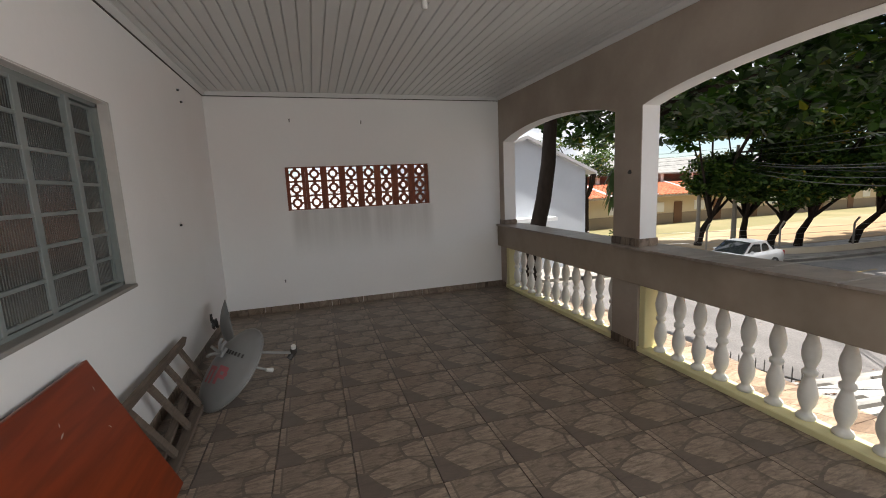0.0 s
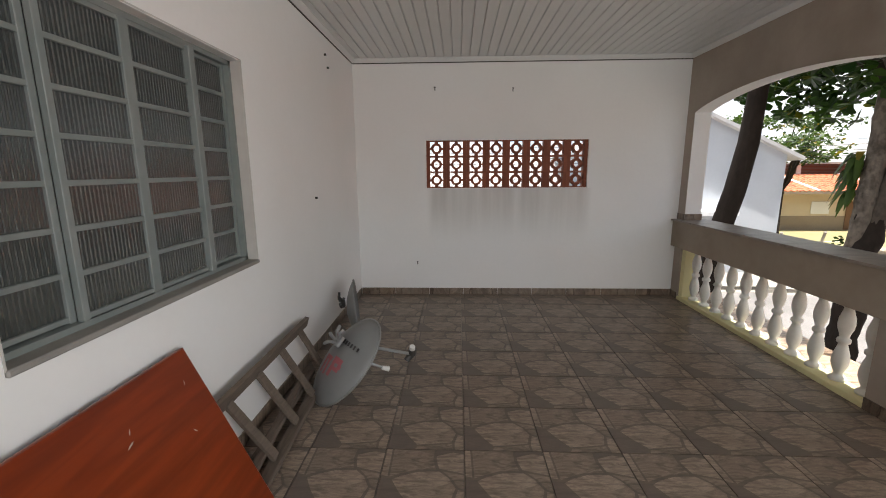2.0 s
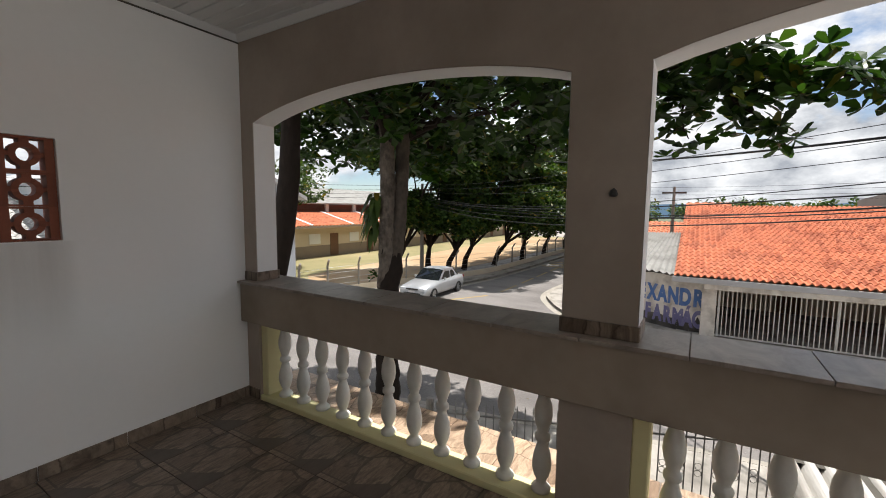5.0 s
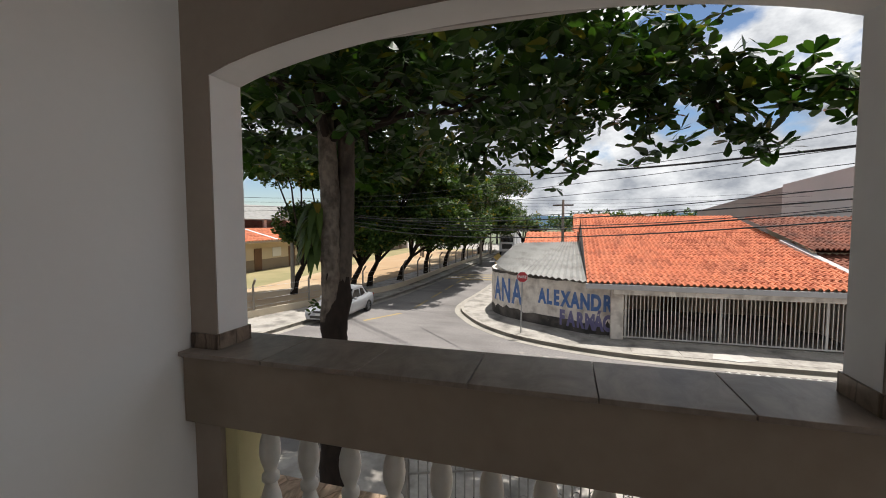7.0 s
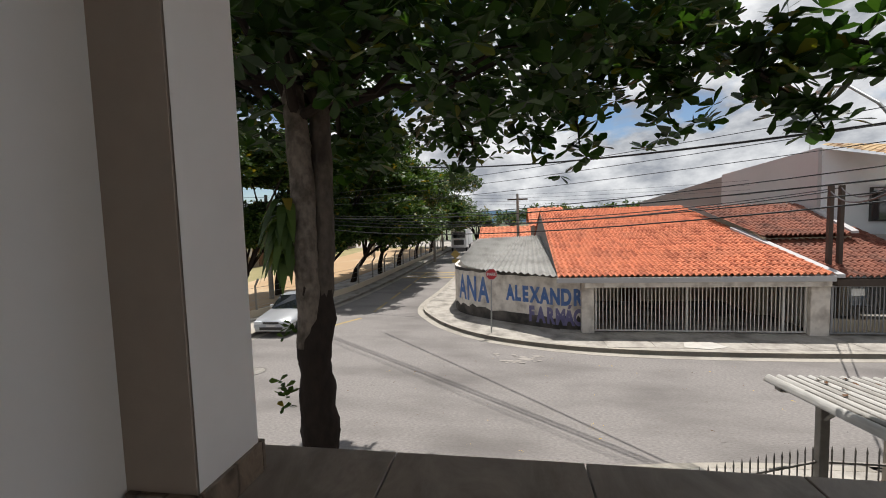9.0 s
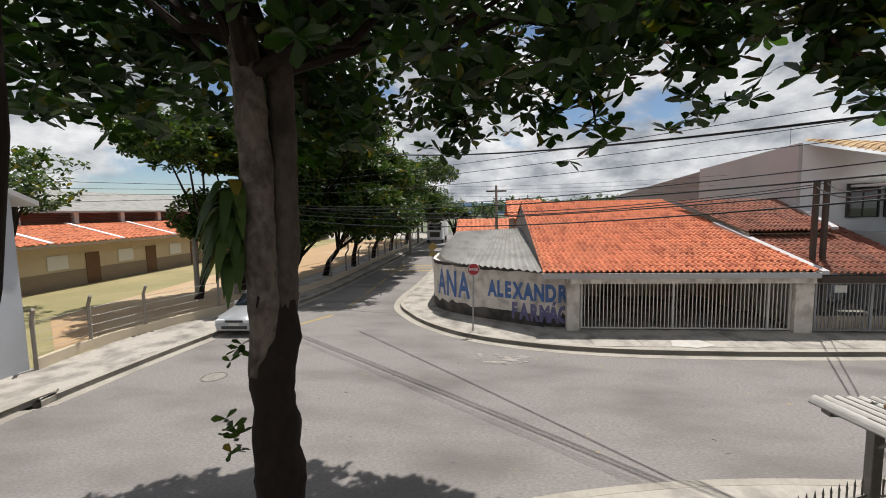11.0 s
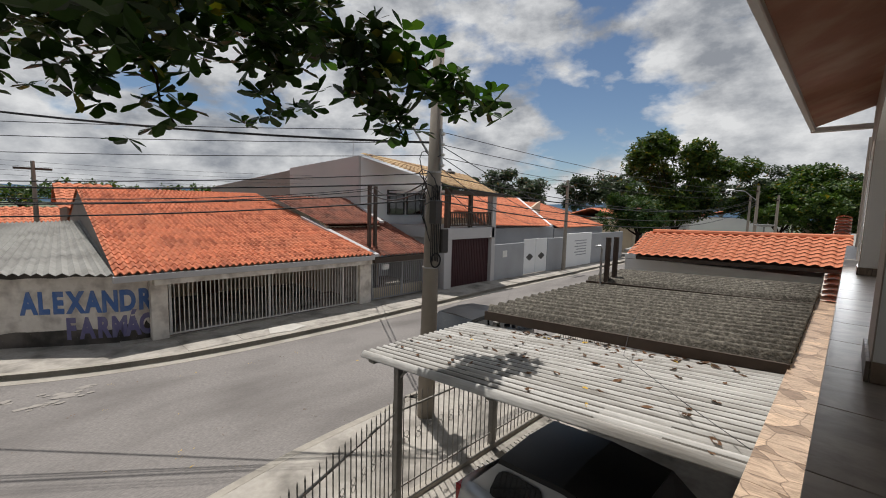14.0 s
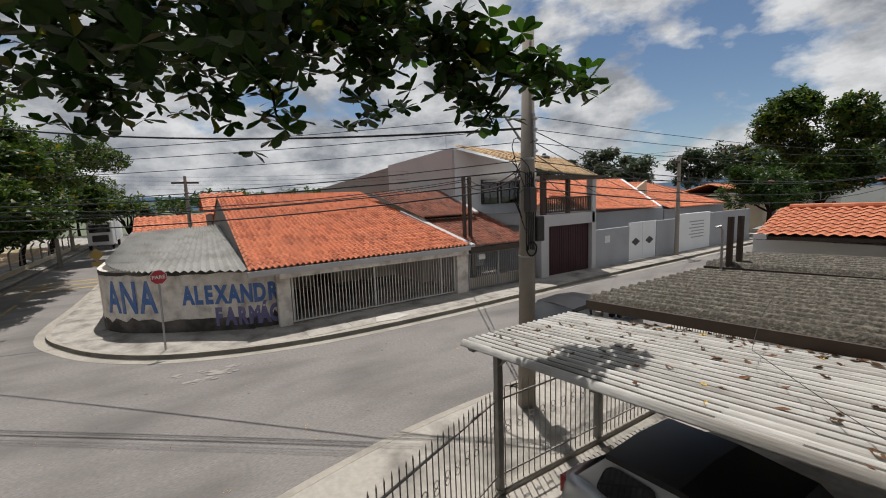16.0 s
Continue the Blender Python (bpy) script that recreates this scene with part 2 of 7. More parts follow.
TYRE = mat("tyre_rubber", (0.02, 0.02, 0.02), None, 20, 3, 0.85, 0.1)
RIM = mat("alloy_rim", (0.45, 0.45, 0.46), None, 10, 2, 0.35, 0.0, metal=0.8)
LENSC = mat("headlight_lens", (0.72, 0.74, 0.76), None, 10, 2, 0.1, 0.0)
LENSR = mat("red_lens", (0.40, 0.02, 0.02), None, 10, 2, 0.15, 0.0)
SIGNR = mat("red_sign_paint", (0.48, 0.035, 0.045), (0.42, 0.03, 0.04), 12, 3, 0.5, 0.0)
SIGNY = mat("yellow_sign_paint", (0.42, 0.29, 0.08), None, 12, 3, 0.5, 0.0)
ROADY = mat("worn_yellow_road_paint", (0.42, 0.30, 0.10), (0.30, 0.23, 0.11), 5, 1.2, 0.9, 0.1, stain=(0.20, 0.17, 0.12), amount=0.9)
WHITEPT = mat("white_paint_splash", (0.55, 0.52, 0.47), (0.42, 0.39, 0.35), 5, 2, 0.9, 0.0, amount=0.8)
BLUEB = mat("blue_plastic", (0.02, 0.07, 0.20), None, 10, 2, 0.4, 0.0)
DRYL = mat("dry_leaf", (0.15, 0.075, 0.03), (0.10, 0.042, 0.017), 10, 2, 0.8, 0.0, vary=0.45)
YELL = mat("yellow_leaf", (0.62, 0.42, 0.06), (0.50, 0.30, 0.05), 10, 2, 0.7, 0.0, vary=0.3)


def tile_tones(m, along_x, along_y, low):
    """Multiply the colour by a random tone for each roof tile."""
    ns, ls = m.node_tree.nodes, m.node_tree.links
    bs = ns["Principled BSDF"]
    base = bs.inputs["Base Color"].links[0].from_socket
    tc = ns.new("ShaderNodeTexCoord")
    mp = ns.new("ShaderNodeMapping"); mp.inputs["Scale"].default_value = (along_x, along_y, 0.01)
    ls.new(tc.outputs["Object"], mp.inputs[0])
    v = ns.new("ShaderNodeTexVoronoi"); v.inputs["Scale"].default_value, v.inputs["Randomness"].default_value = 1.0, 0.35
    ls.new(mp.outputs[0], v.inputs["Vector"])
    sp = ns.new("ShaderNodeSeparateColor"); ls.new(v.outputs["Color"], sp.inputs[0])
    r = ns.new("ShaderNodeValToRGB")
    e = r.color_ramp.elements
    e[0].color, e[1].color, e[1].position = (low, low * 0.85, low * 0.8, 1), (1.2, 1.25, 1.25, 1), 1.0
    k = e.new(0.35); k.color = (1, 1, 1, 1)
    ls.new(sp.outputs[0], r.inputs[0])
    mu = ns.new("ShaderNodeMix"); mu.data_type, mu.blend_type = "RGBA", "MULTIPLY"; mu.inputs["Factor"].default_value = 1
    ls.new(base, mu.inputs["A"]); ls.new(r.outputs[0], mu.inputs["B"])
    ls.new(mu.outputs["Result"], bs.inputs["Base Color"])


for _m in (CLAY, CLAYD, CLAYY):
    tile_tones(_m, 2.65, 4.95, 0.70)


def leafmat(name, c1, c2, through=0.35, rough=0.45):
    m = bpy.data.materials.new(name)
    m.use_nodes = True
    ns, ls = m.node_tree.nodes, m.node_tree.links
    bs = ns["Principled BSDF"]
    ge = ns.new("ShaderNodeNewGeometry")
    mx = ns.new("ShaderNodeValToRGB")
    e = mx.color_ramp.elements
    e[0].color, e[1].color = (*c1, 1), (*c2, 1)
    e[1].position = 0.93
    hot = e.new(0.965); hot.color = (c2[0] * 2.6, c2[1] * 1.25, c2[2], 1)
    ls.new(ge.outputs["Random Per Island"], mx.inputs[0])
    ls.new(mx.outputs[0], bs.inputs["Base Color"])
    bs.inputs["Roughness"].default_value = rough
    bs.inputs["Specular IOR Level"].default_value = 0.25
    tr = ns.new("ShaderNodeBsdfTranslucent")
    hs = ns.new("ShaderNodeHueSaturation"); hs.inputs["Value"].default_value = 1.7; hs.inputs["Saturation"].default_value = 1.1
    ls.new(mx.outputs[0], hs.inputs["Color"]); ls.new(hs.outputs[0], tr.inputs["Color"])
    ms = ns.new("ShaderNodeMixShader"); ms.inputs[0].default_value = through
    ls.new(bs.outputs[0], ms.inputs[1]); ls.new(tr.outputs[0], ms.inputs[2])
    ls.new(ms.outputs[0], ns["Material Output"].inputs[0])
    return m


LEAFN = leafmat("almond_leaf", (0.009, 0.024, 0.005), (0.042, 0.090, 0.014), 0.30, 0.42)
LEAFF = leafmat("street_tree_leaf", (0.014, 0.034, 0.008), (0.070, 0.115, 0.020), 0.25)
LEAFE = leafmat("eucalyptus_leaf", (0.035, 0.055, 0.030), (0.065, 0.085, 0.045), 0.2)
LEAFB = leafmat("bush_leaf", (0.018, 0.045, 0.010), (0.050, 0.090, 0.020), 0.2)
LEAFP = leafmat("fern_leaf", (0.030, 0.055, 0.012), (0.075, 0.115, 0.022), 0.3)


def tile_material(name, c1, c2):
    """Glazed floor tile printed with crazy-paved stone: light slabs, brown fillers, dark veins."""
    m = mat(name, c1, c2, 6, 3, 0.30, 0.0, spec=0.4)
    ns, ls = m.node_tree.nodes, m.node_tree.links
    bs = ns["Principled BSDF"]
    base = bs.inputs["Base Color"].links[0].from_socket
    for n in list(ns):
        if n.type == "TEX_NOISE" and n.inputs["Scale"].default_value > 4:
            n.inputs["Roughness"].default_value, n.inputs["Distortion"].default_value, n.inputs["Detail"].default_value = 0.8, 0.9, 12
    for n in list(ns):
        if n.type == "MAPPING":
            n.inputs["Rotation"].default_value, n.inputs["Scale"].default_value = (0, 0, 0.6), (1.0, 4.5, 1)
    tc = ns.new("ShaderNodeTexCoord")
    wob = ns.new("ShaderNodeTexNoise"); wob.inputs["Scale"].default_value, wob.inputs["Detail"].default_value = 7, 4
    ls.new(tc.outputs["Object"], wob.inputs["Vector"])
    ml = ns.new("ShaderNodeVectorMath"); ml.operation = "MULTIPLY_ADD"
    ls.new(wob.outputs["Color"], ml.inputs[0]); ml.inputs[1].default_value = (0.07, 0.07, 0.0); ls.new(tc.outputs["Object"], ml.inputs[2])
    v = ns.new("ShaderNodeTexVoronoi"); v.feature, v.voronoi_dimensions = "DISTANCE_TO_EDGE", "2D"; v.inputs["Scale"].default_value = 4.6
    c = ns.new("ShaderNodeTexVoronoi"); c.feature, c.voronoi_dimensions = "F1", "2D"; c.inputs["Scale"].default_value = 4.6
    ls.new(ml.outputs[0], v.inputs["Vector"]); ls.new(ml.outputs[0], c.inputs["Vector"])
    sp = ns.new("ShaderNodeSeparateColor"); ls.new(c.outputs["Color"], sp.inputs[0])
    r = ns.new("ShaderNodeValToRGB"); r.color_ramp.interpolation = "CONSTANT"
    e = r.color_ramp.elements
    e[0].color, e[1].color, e[1].position = (0.50, 0.47, 0.45, 1), (0.86, 0.85, 0.84, 1), 0.24
    k = e.new(0.68); k.color = (1.14, 1.12, 1.08, 1)
    ls.new(sp.outputs[0], r.inputs[0])
    mu = ns.new("ShaderNodeMix"); mu.data_type, mu.blend_type = "RGBA", "MULTIPLY"; mu.inputs["Factor"].default_value = 1
    ls.new(base, mu.inputs["A"]); ls.new(r.outputs[0], mu.inputs["B"])
    er = ns.new("ShaderNodeValToRGB"); er.color_ramp.elements[0].position, er.color_ramp.elements[1].position = 0.0, 0.03
    er.color_ramp.elements[0].color = (0.36, 0.32, 0.29, 1)
    ls.new(v.outputs["Distance"], er.inputs[0])
    m2 = ns.new("ShaderNodeMix"); m2.data_type, m2.blend_type = "RGBA", "MULTIPLY"; m2.inputs["Factor"].default_value = 1
    ls.new(mu.outputs["Result"], m2.inputs["A"]); ls.new(er.outputs[0], m2.inputs["B"])
    mp = ns.new("ShaderNodeMapping"); mp.inputs["Rotation"].default_value, mp.inputs["Scale"].default_value = (0, 0, 0.5), (2.0, 7.0, 1)
    ls.new(ml.outputs[0], mp.inputs[0])
    off = ns.new("ShaderNodeVectorMath"); off.operation = "MULTIPLY_ADD"
    ls.new(c.outputs["Color"], off.inputs[0]); off.inputs[1].default_value = (9, 9, 9); ls.new(mp.outputs[0], off.inputs[2])
    vein = ns.new("ShaderNodeTexNoise")
    vein.inputs["Scale"].default_value, vein.inputs["Detail"].default_value, vein.inputs["Roughness"].default_value, vein.inputs["Distortion"].default_value = 3.2, 12, 0.72, 1.1
    ls.new(off.outputs[0], vein.inputs["Vector"])
    vr = ns.new("ShaderNodeValToRGB"); vr.color_ramp.elements[0].position, vr.color_ramp.elements[1].position = 0.36, 0.62
    vr.color_ramp.elements[0].color, vr.color_ramp.elements[1].color = (0.54, 0.50, 0.47, 1), (1.22, 1.21, 1.18, 1)
    ls.new(vein.outputs["Fac"], vr.inputs[0])
    m3 = ns.new("ShaderNodeMix"); m3.data_type, m3.blend_type = "RGBA", "MULTIPLY"; m3.inputs["Factor"].default_value = 1
    ls.new(m2.outputs["Result"], m3.inputs["A"]); ls.new(vr.outputs[0], m3.inputs["B"])
    ls.new(m3.outputs["Result"], bs.inputs["Base Color"])
    return m


def slab_material(name, c1, c2, grain=(1.2, 4.5, 1)):
    """Printed stone of one slab of the floor tile: streaky veins, slightly glossy glaze."""
    m = mat(name, c1, c2, 7, 2.2, 0.34, 0.03, spec=0.4, stretch=grain, stain=tuple(v * 0.75 for v in c2), amount=0.5)
    for n in m.node_tree.nodes:
        if n.type == "TEX_NOISE":
            n.inputs["Distortion"].default_value, n.inputs["Roughness"].default_value = 1.2, 0.68
        if n.type == "MAPPING":
            n.inputs["Rotation"].default_value = (0, 0, 0.35)
    ns, ls = m.node_tree.nodes, m.node_tree.links
    for l in [l for l in ls if l.from_node.type == "TEX_NOISE" and l.to_node.type == "MIX"]:
        src, dst = l.from_socket, l.to_socket
        r = ns.new("ShaderNodeValToRGB")
        r.color_ramp.elements[0].position, r.color_ramp.elements[1].position = 0.36, 0.62
        ls.new(src, r.inputs[0]); ls.new(r.outputs[0], dst)
    return m


SLABS = [slab_material("stone_print_light", (0.37, 0.285, 0.215), (0.155, 0.118, 0.088)), slab_material("stone_print_mid", (0.30, 0.228, 0.172), (0.125, 0.095, 0.072)),
         slab_material("stone_print_dark", (0.150, 0.115, 0.092), (0.122, 0.094, 0.076)), slab_material("stone_print_joint", (0.165, 0.127, 0.098), (0.11, 0.085, 0.066))]
# this dark tile colour carries the shade on the terrace sill
SILLSHADE = slab_material("shaded_sill_tile", (0.085, 0.085, 0.09), (0.06, 0.06, 0.064))
TILES = slab_material("sill_tile", (0.40, 0.342, 0.295), (0.255, 0.215, 0.183), (0.5, 0.75, 1))
TILE = tile_material("stone_print_tile", (0.315, 0.252, 0.197), (0.20, 0.158, 0.122))
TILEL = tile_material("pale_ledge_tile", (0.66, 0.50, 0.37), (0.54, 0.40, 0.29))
MOSSSHADE = mat("moss_and_shade", (0.030, 0.027, 0.020), (0.06, 0.052, 0.04), 20, 4, 0.95, 0.3)
DIRTSHADE = mat("dirt_and_shade", (0.045, 0.040, 0.032), (0.12, 0.108, 0.090), 9, 2, 0.95, 0.2)


def board_material():
    m = mat("varnished_red_wood", (0.31, 0.050, 0.010), (0.10, 0.013, 0.0035), 5.5, 2.2, 0.30, 0.02, stain=(0.12, 0.018, 0.005), amount=0.8, stretch=(1.5, 0.22, 2.6), spec=0.35)
    ns, ls = m.node_tree.nodes, m.node_tree.links
    for n in ns:
        if n.type == "TEX_NOISE":
            n.inputs["Distortion"].default_value = 1.6
    return m


BOARD = board_material()


def fluted_glass():
    m = bpy.data.materials.new("fluted_glass")
    m.use_nodes = True
    ns, ls = m.node_tree.nodes, m.node_tree.links
    bs = ns["Principled BSDF"]
    bs.inputs["Base Color"].default_value = (0.045, 0.052, 0.050, 1)
    bs.inputs["Roughness"].default_value = 0.18
    bs.inputs["Transmission Weight"].default_value = 0.3
    bs.inputs["IOR"].default_value = 1.5
    return m


FLUTE = fluted_glass()
for _m, _c in ((CARGL, 1.0),):
    _m.node_tree.nodes["Principled BSDF"].inputs["Coat Weight"].default_value = _c


def stained_wall():
    """Far wall: white paint with grey drip stains running down from the block screen."""
    m = mat("white_wall_with_drips", (0.83, 0.82, 0.80), (0.80, 0.79, 0.77), 24, 0.7, 0.75, 0.05, stain=(0.74, 0.72, 0.69), amount=0.4)
    ns, ls = m.node_tree.nodes, m.node_tree.links
    bs = ns["Principled BSDF"]
    base = bs.inputs["Base Color"].links[0].from_socket
    tc = ns.new("ShaderNodeTexCoord")
    mp = ns.new("ShaderNodeMapping"); mp.inputs["Scale"].default_value = (5.5, 1, 0.35)
    ls.new(tc.outputs["Object"], mp.inputs[0])
    n = ns.new("ShaderNodeTexNoise"); n.inputs["Scale"].default_value, n.inputs["Detail"].default_value = 1.6, 6
    ls.new(mp.outputs[0], n.inputs["Vector"])
    s = ns.new("ShaderNodeSeparateXYZ"); ls.new(tc.outputs["Object"], s.inputs[0])

    def ramp(sock, a, b, c, d):
        lo = ns.new("ShaderNodeMapRange"); lo.interpolation_type = "SMOOTHSTEP"
        lo.inputs["From Min"].default_value, lo.inputs["From Max"].default_value = a, b
        hi = ns.new("ShaderNodeMapRange"); hi.interpolation_type = "SMOOTHSTEP"
        hi.inputs["From Min"].default_value, hi.inputs["From Max"].default_value = c, d
        hi.inputs["To Min"].default_value, hi.inputs["To Max"].default_value = 1, 0
        ls.new(sock, lo.inputs["Value"]); ls.new(sock, hi.inputs["Value"])
        p = ns.new("ShaderNodeMath"); p.operation = "MULTIPLY"
        ls.new(lo.outputs[0], p.inputs[0]); ls.new(hi.outputs[0], p.inputs[1])
        return p.outputs[0]

    a, b = ramp(s.outputs["X"], -0.56, -0.46, 1.36, 1.5), ramp(s.outputs["Z"], 0.62, 1.25, 1.352, 1.362)
    p = ns.new("ShaderNodeMath"); p.operation = "MULTIPLY"; ls.new(a, p.inputs[0]); ls.new(b, p.inputs[1])
    q = ns.new("ShaderNodeMath"); q.operation = "MULTIPLY"; ls.new(p.outputs[0], q.inputs[0]); ls.new(n.outputs["Fac"], q.inputs[1])
    mx = ns.new("ShaderNodeMix"); mx.data_type = "RGBA"; mx.inputs["B"].default_value = (0.46, 0.44, 0.41, 1)
    ls.new(q.outputs[0], mx.inputs["Factor"]); ls.new(base, mx.inputs["A"])
    ls.new(mx.outputs["Result"], bs.inputs["Base Color"])
    return m


WALLF = stained_wall()


# ---- mesh helpers ----
class Geo:
    """Vertices and faces of one mesh, in world metres."""

    def __init__(self):
        self.v, self.f = [], []

    def add(self, vs, fs):
        k = len(self.v)
        self.v += [tuple(p) for p in vs]
        self.f += [tuple(i + k for i in q) for q in fs]
        return self

    def box(self, x0, y0, z0, x1, y1, z1, b=0.0):
        lo, hi = (min(x0, x1), min(y0, y1), min(z0, z1)), (max(x0, x1), max(y0, y1), max(z0, z1))
        if not b:
            vs = [((lo, hi)[i][0], (lo, hi)[j][1], (lo, hi)[k][2]) for i in (0, 1) for j in (0, 1) for k in (0, 1)]
            return self.add(vs, [(0, 1, 3, 2), (4, 6, 7, 5), (0, 4, 5, 1), (2, 3, 7, 6), (0, 2, 6, 4), (1, 5, 7, 3)])
        vs, ix = [], {}
        for i in (0, 1):
            for j in (0, 1):
                for k in (0, 1):
                    for a in range(3):
                        p = [(lo, hi)[i][0], (lo, hi)[j][1], (lo, hi)[k][2]]
                        for c, s in ((0, i), (1, j), (2, k)):
                            if c != a:
                                p[c] += b if s == 0 else -b
                        ix[i, j, k, a] = len(vs)
                        vs.append(p)
        fs = []
        for a in range(3):
            o1, o2 = [c for c in range(3) if c != a]
            for s in (0, 1):
                q = []
                for u, w in ((0, 0), (1, 0), (1, 1), (0, 1)):
                    key = [0, 0, 0]; key[a], key[o1], key[o2] = s, u, w
                    q.append(ix[(*key, a)])
                fs.append(q)
            for u in (0, 1):
                for w in (0, 1):
                    k0, k1 = [0, 0, 0], [0, 0, 0]
                    k0[a], k1[a] = 0, 1
                    k0[o1] = k1[o1] = u
                    k0[o2] = k1[o2] = w
                    fs.append((ix[(*k0, o1)], ix[(*k1, o1)], ix[(*k1, o2)], ix[(*k0, o2)]))
        for i in (0, 1):
            for j in (0, 1):
                for k in (0, 1):
                    fs.append((ix[i, j, k, 0], ix[i, j, k, 1], ix[i, j, k, 2]))
        return self.add(vs, fs)

    def prism(self, poly, axis, a, b):
        """Closed polygon in the two other axes (in axis order), extruded along axis from a to b."""
        n, vs = len(poly), []
        for c in (a, b):
            for p in poly:
                q = list(p); q.insert(axis, c); vs.append(q)
        return self.add(vs, [tuple(range(n)), tuple(range(2 * n - 1, n - 1, -1))] + [(i, (i + 1) % n, n + (i + 1) % n, n + i) for i in range(n)])

    def slab(self, pts, dz):
        """A polygon of 3D points thickened downwards by dz."""
        n = len(pts)
        vs = list(pts) + [(p[0], p[1], p[2] - dz) for p in pts]
        return self.add(vs, [tuple(range(n)), tuple(range(2 * n - 1, n - 1, -1))] + [(i, n + i, n + (i + 1) % n, (i + 1) % n) for i in range(n)])

    def lathe(self, prof, c, seg=12, sq=False):
        """prof: (radius, z) rows, closed at both ends, round a vertical axis through c."""
        vs, fs = [], []
        for r, z in prof:
            for k in range(seg):
                a = 2 * math.pi * (k + 0.5) / seg
                vs.append((c[0] + r * math.cos(a), c[1] + r * math.sin(a), c[2] + z))
        for i in range(len(prof) - 1):
            for k in range(seg):
                fs.append((i * seg + k, i * seg + (k + 1) % seg, (i + 1) * seg + (k + 1) % seg, (i + 1) * seg + k))
        fs += [tuple(range(seg - 1, -1, -1)), tuple(range((len(prof) - 1) * seg, len(prof) * seg))]
        return self.add(vs, fs)

    def tube(self, pts, r, seg=6, wob=0.0, seed=0):
        """A tube through pts; r: one radius or one for each point."""
        rnd = random.Random(seed)
        pts = [Vector(p) for p in pts]
        rs = r if isinstance(r, (list, tuple)) else [r] * len(pts)
        vs, fs, up = [], [], None
        for i, p in enumerate(pts):
            d = (pts[min(i + 1, len(pts) - 1)] - pts[max(i - 1, 0)]).normalized()
            if up is None:
                up = Vector((0, 0, 1)) if abs(d.z) < 0.9 else Vector((1, 0, 0))
            s = d.cross(up)
            if s.length < 1e-4:
                s = d.cross(Vector((0, 1, 0.3)))
            s.normalize()
            up = s.cross(d).normalized()
            for k in range(seg):
                a = 2 * math.pi * k / seg
                q = rs[i] * (1 + wob * (rnd.random() - 0.5))
                vs.append(p + s * (q * math.cos(a)) + up * (q * math.sin(a)))
        for i in range(len(pts) - 1):
            for k in range(seg):
                fs.append((i * seg + k, i * seg + (k + 1) % seg, (i + 1) * seg + (k + 1) % seg, (i + 1) * seg + k))
        fs += [tuple(range(seg - 1, -1, -1)), tuple(range((len(pts) - 1) * seg, len(pts) * seg))]
        return self.add(vs, fs)

    def grid(self, fn, nu, nv):
        vs = [fn(i / nu, j / nv) for j in range(nv + 1) for i in range(nu + 1)]
        fs = [(j * (nu + 1) + i, j * (nu + 1) + i + 1, (j + 1) * (nu + 1) + i + 1, (j + 1) * (nu + 1) + i) for j in range(nv) for i in range(nu)]
        return self.add(vs, fs)

    def mesh(self, name, material, shift=(0, 0, 0), smooth=False, fix=True):
        me = bpy.data.meshes.new(name)
        sx, sy, sz = shift
        me.from_pydata([(x - sx, y - sy, z - sz) for x, y, z in self.v], [], self.f)
        if fix and len(self.f) < 6000:
            bm = bmesh.new(); bm.from_mesh(me)
            bmesh.ops.recalc_face_normals(bm, faces=bm.faces)
            bm.to_mesh(me); bm.free()
        me.materials.append(material)
        if smooth:
            me.polygons.foreach_set("use_smooth", [True] * len(me.polygons))
        me.update()
        return me


def thing(name, loc, label, category, group="", kind=""):
    e = new(name)
    e.location = loc
    e.empty_display_size = 0.1
    return tagged(e, label, category, group, kind)


def origin(ob):
    while ob.parent:
        ob = ob.parent
    return ob.location


def part(name, g, material, parent, label="", smooth=False, kind=""):
    ob = new(name, g.mesh(name, material, origin(parent), smooth))
    ob.parent = parent
    return tagged(ob, label, kind=kind)


def piece(name, me, parent, loc, rz=0.0):
    ob = new(name, me)
    ob.parent = parent
    ob.location = Vector(loc) - origin(parent)
    ob.rotation_euler = (0, 0, rz)
    return ob


def structure(name, g, material, label="", category="", smooth=False):
    return tagged(new(name, g.mesh(name, material, (0, 0, 0), smooth)), label, category, kind="structure")


def lone(name, g, material, loc, label, category, group="", smooth=False, kind=""):
    ob = new(name, g.mesh(name, material, loc, smooth))
    ob.location = loc
    return tagged(ob, label, category, group, kind)


# ---- veranda shell ----
XL, XI, XO = -1.41, 2.54, 2.73
YF, YB, YT = 5.91, -2.1, -5.5
ZC, ZS, ZB, GND, ROAD = 2.87, 0.978, 0.645, -2.9, -3.05
OPEN = [(3.34, 5.76, 0.155), (-0.20, 3.00, 0.18), (-2.1, -0.53, 0.12)]
SPRING = 2.21

g = Geo().box(XL - 0.2, YT, -0.22, 2.75, YF + 0.15, -0.012)
floor = structure("floor", g, GROUT, "brown stone-print ceramic tile floor of the veranda", "floor")

g = Geo()
for y0, y1, za, zb in ((YT, 1.735, 0, 3.05), (3.225, YF, 0, 3.05), (1.735, 3.225, 0, 1.02), (1.735, 3.225, 2.21, 3.05)):
    g.box(XL - 0.2, y0, za - 0.01, XL, y1, zb)
structure("wall_west", g, WALL, "white painted house wall with a window", "wall")

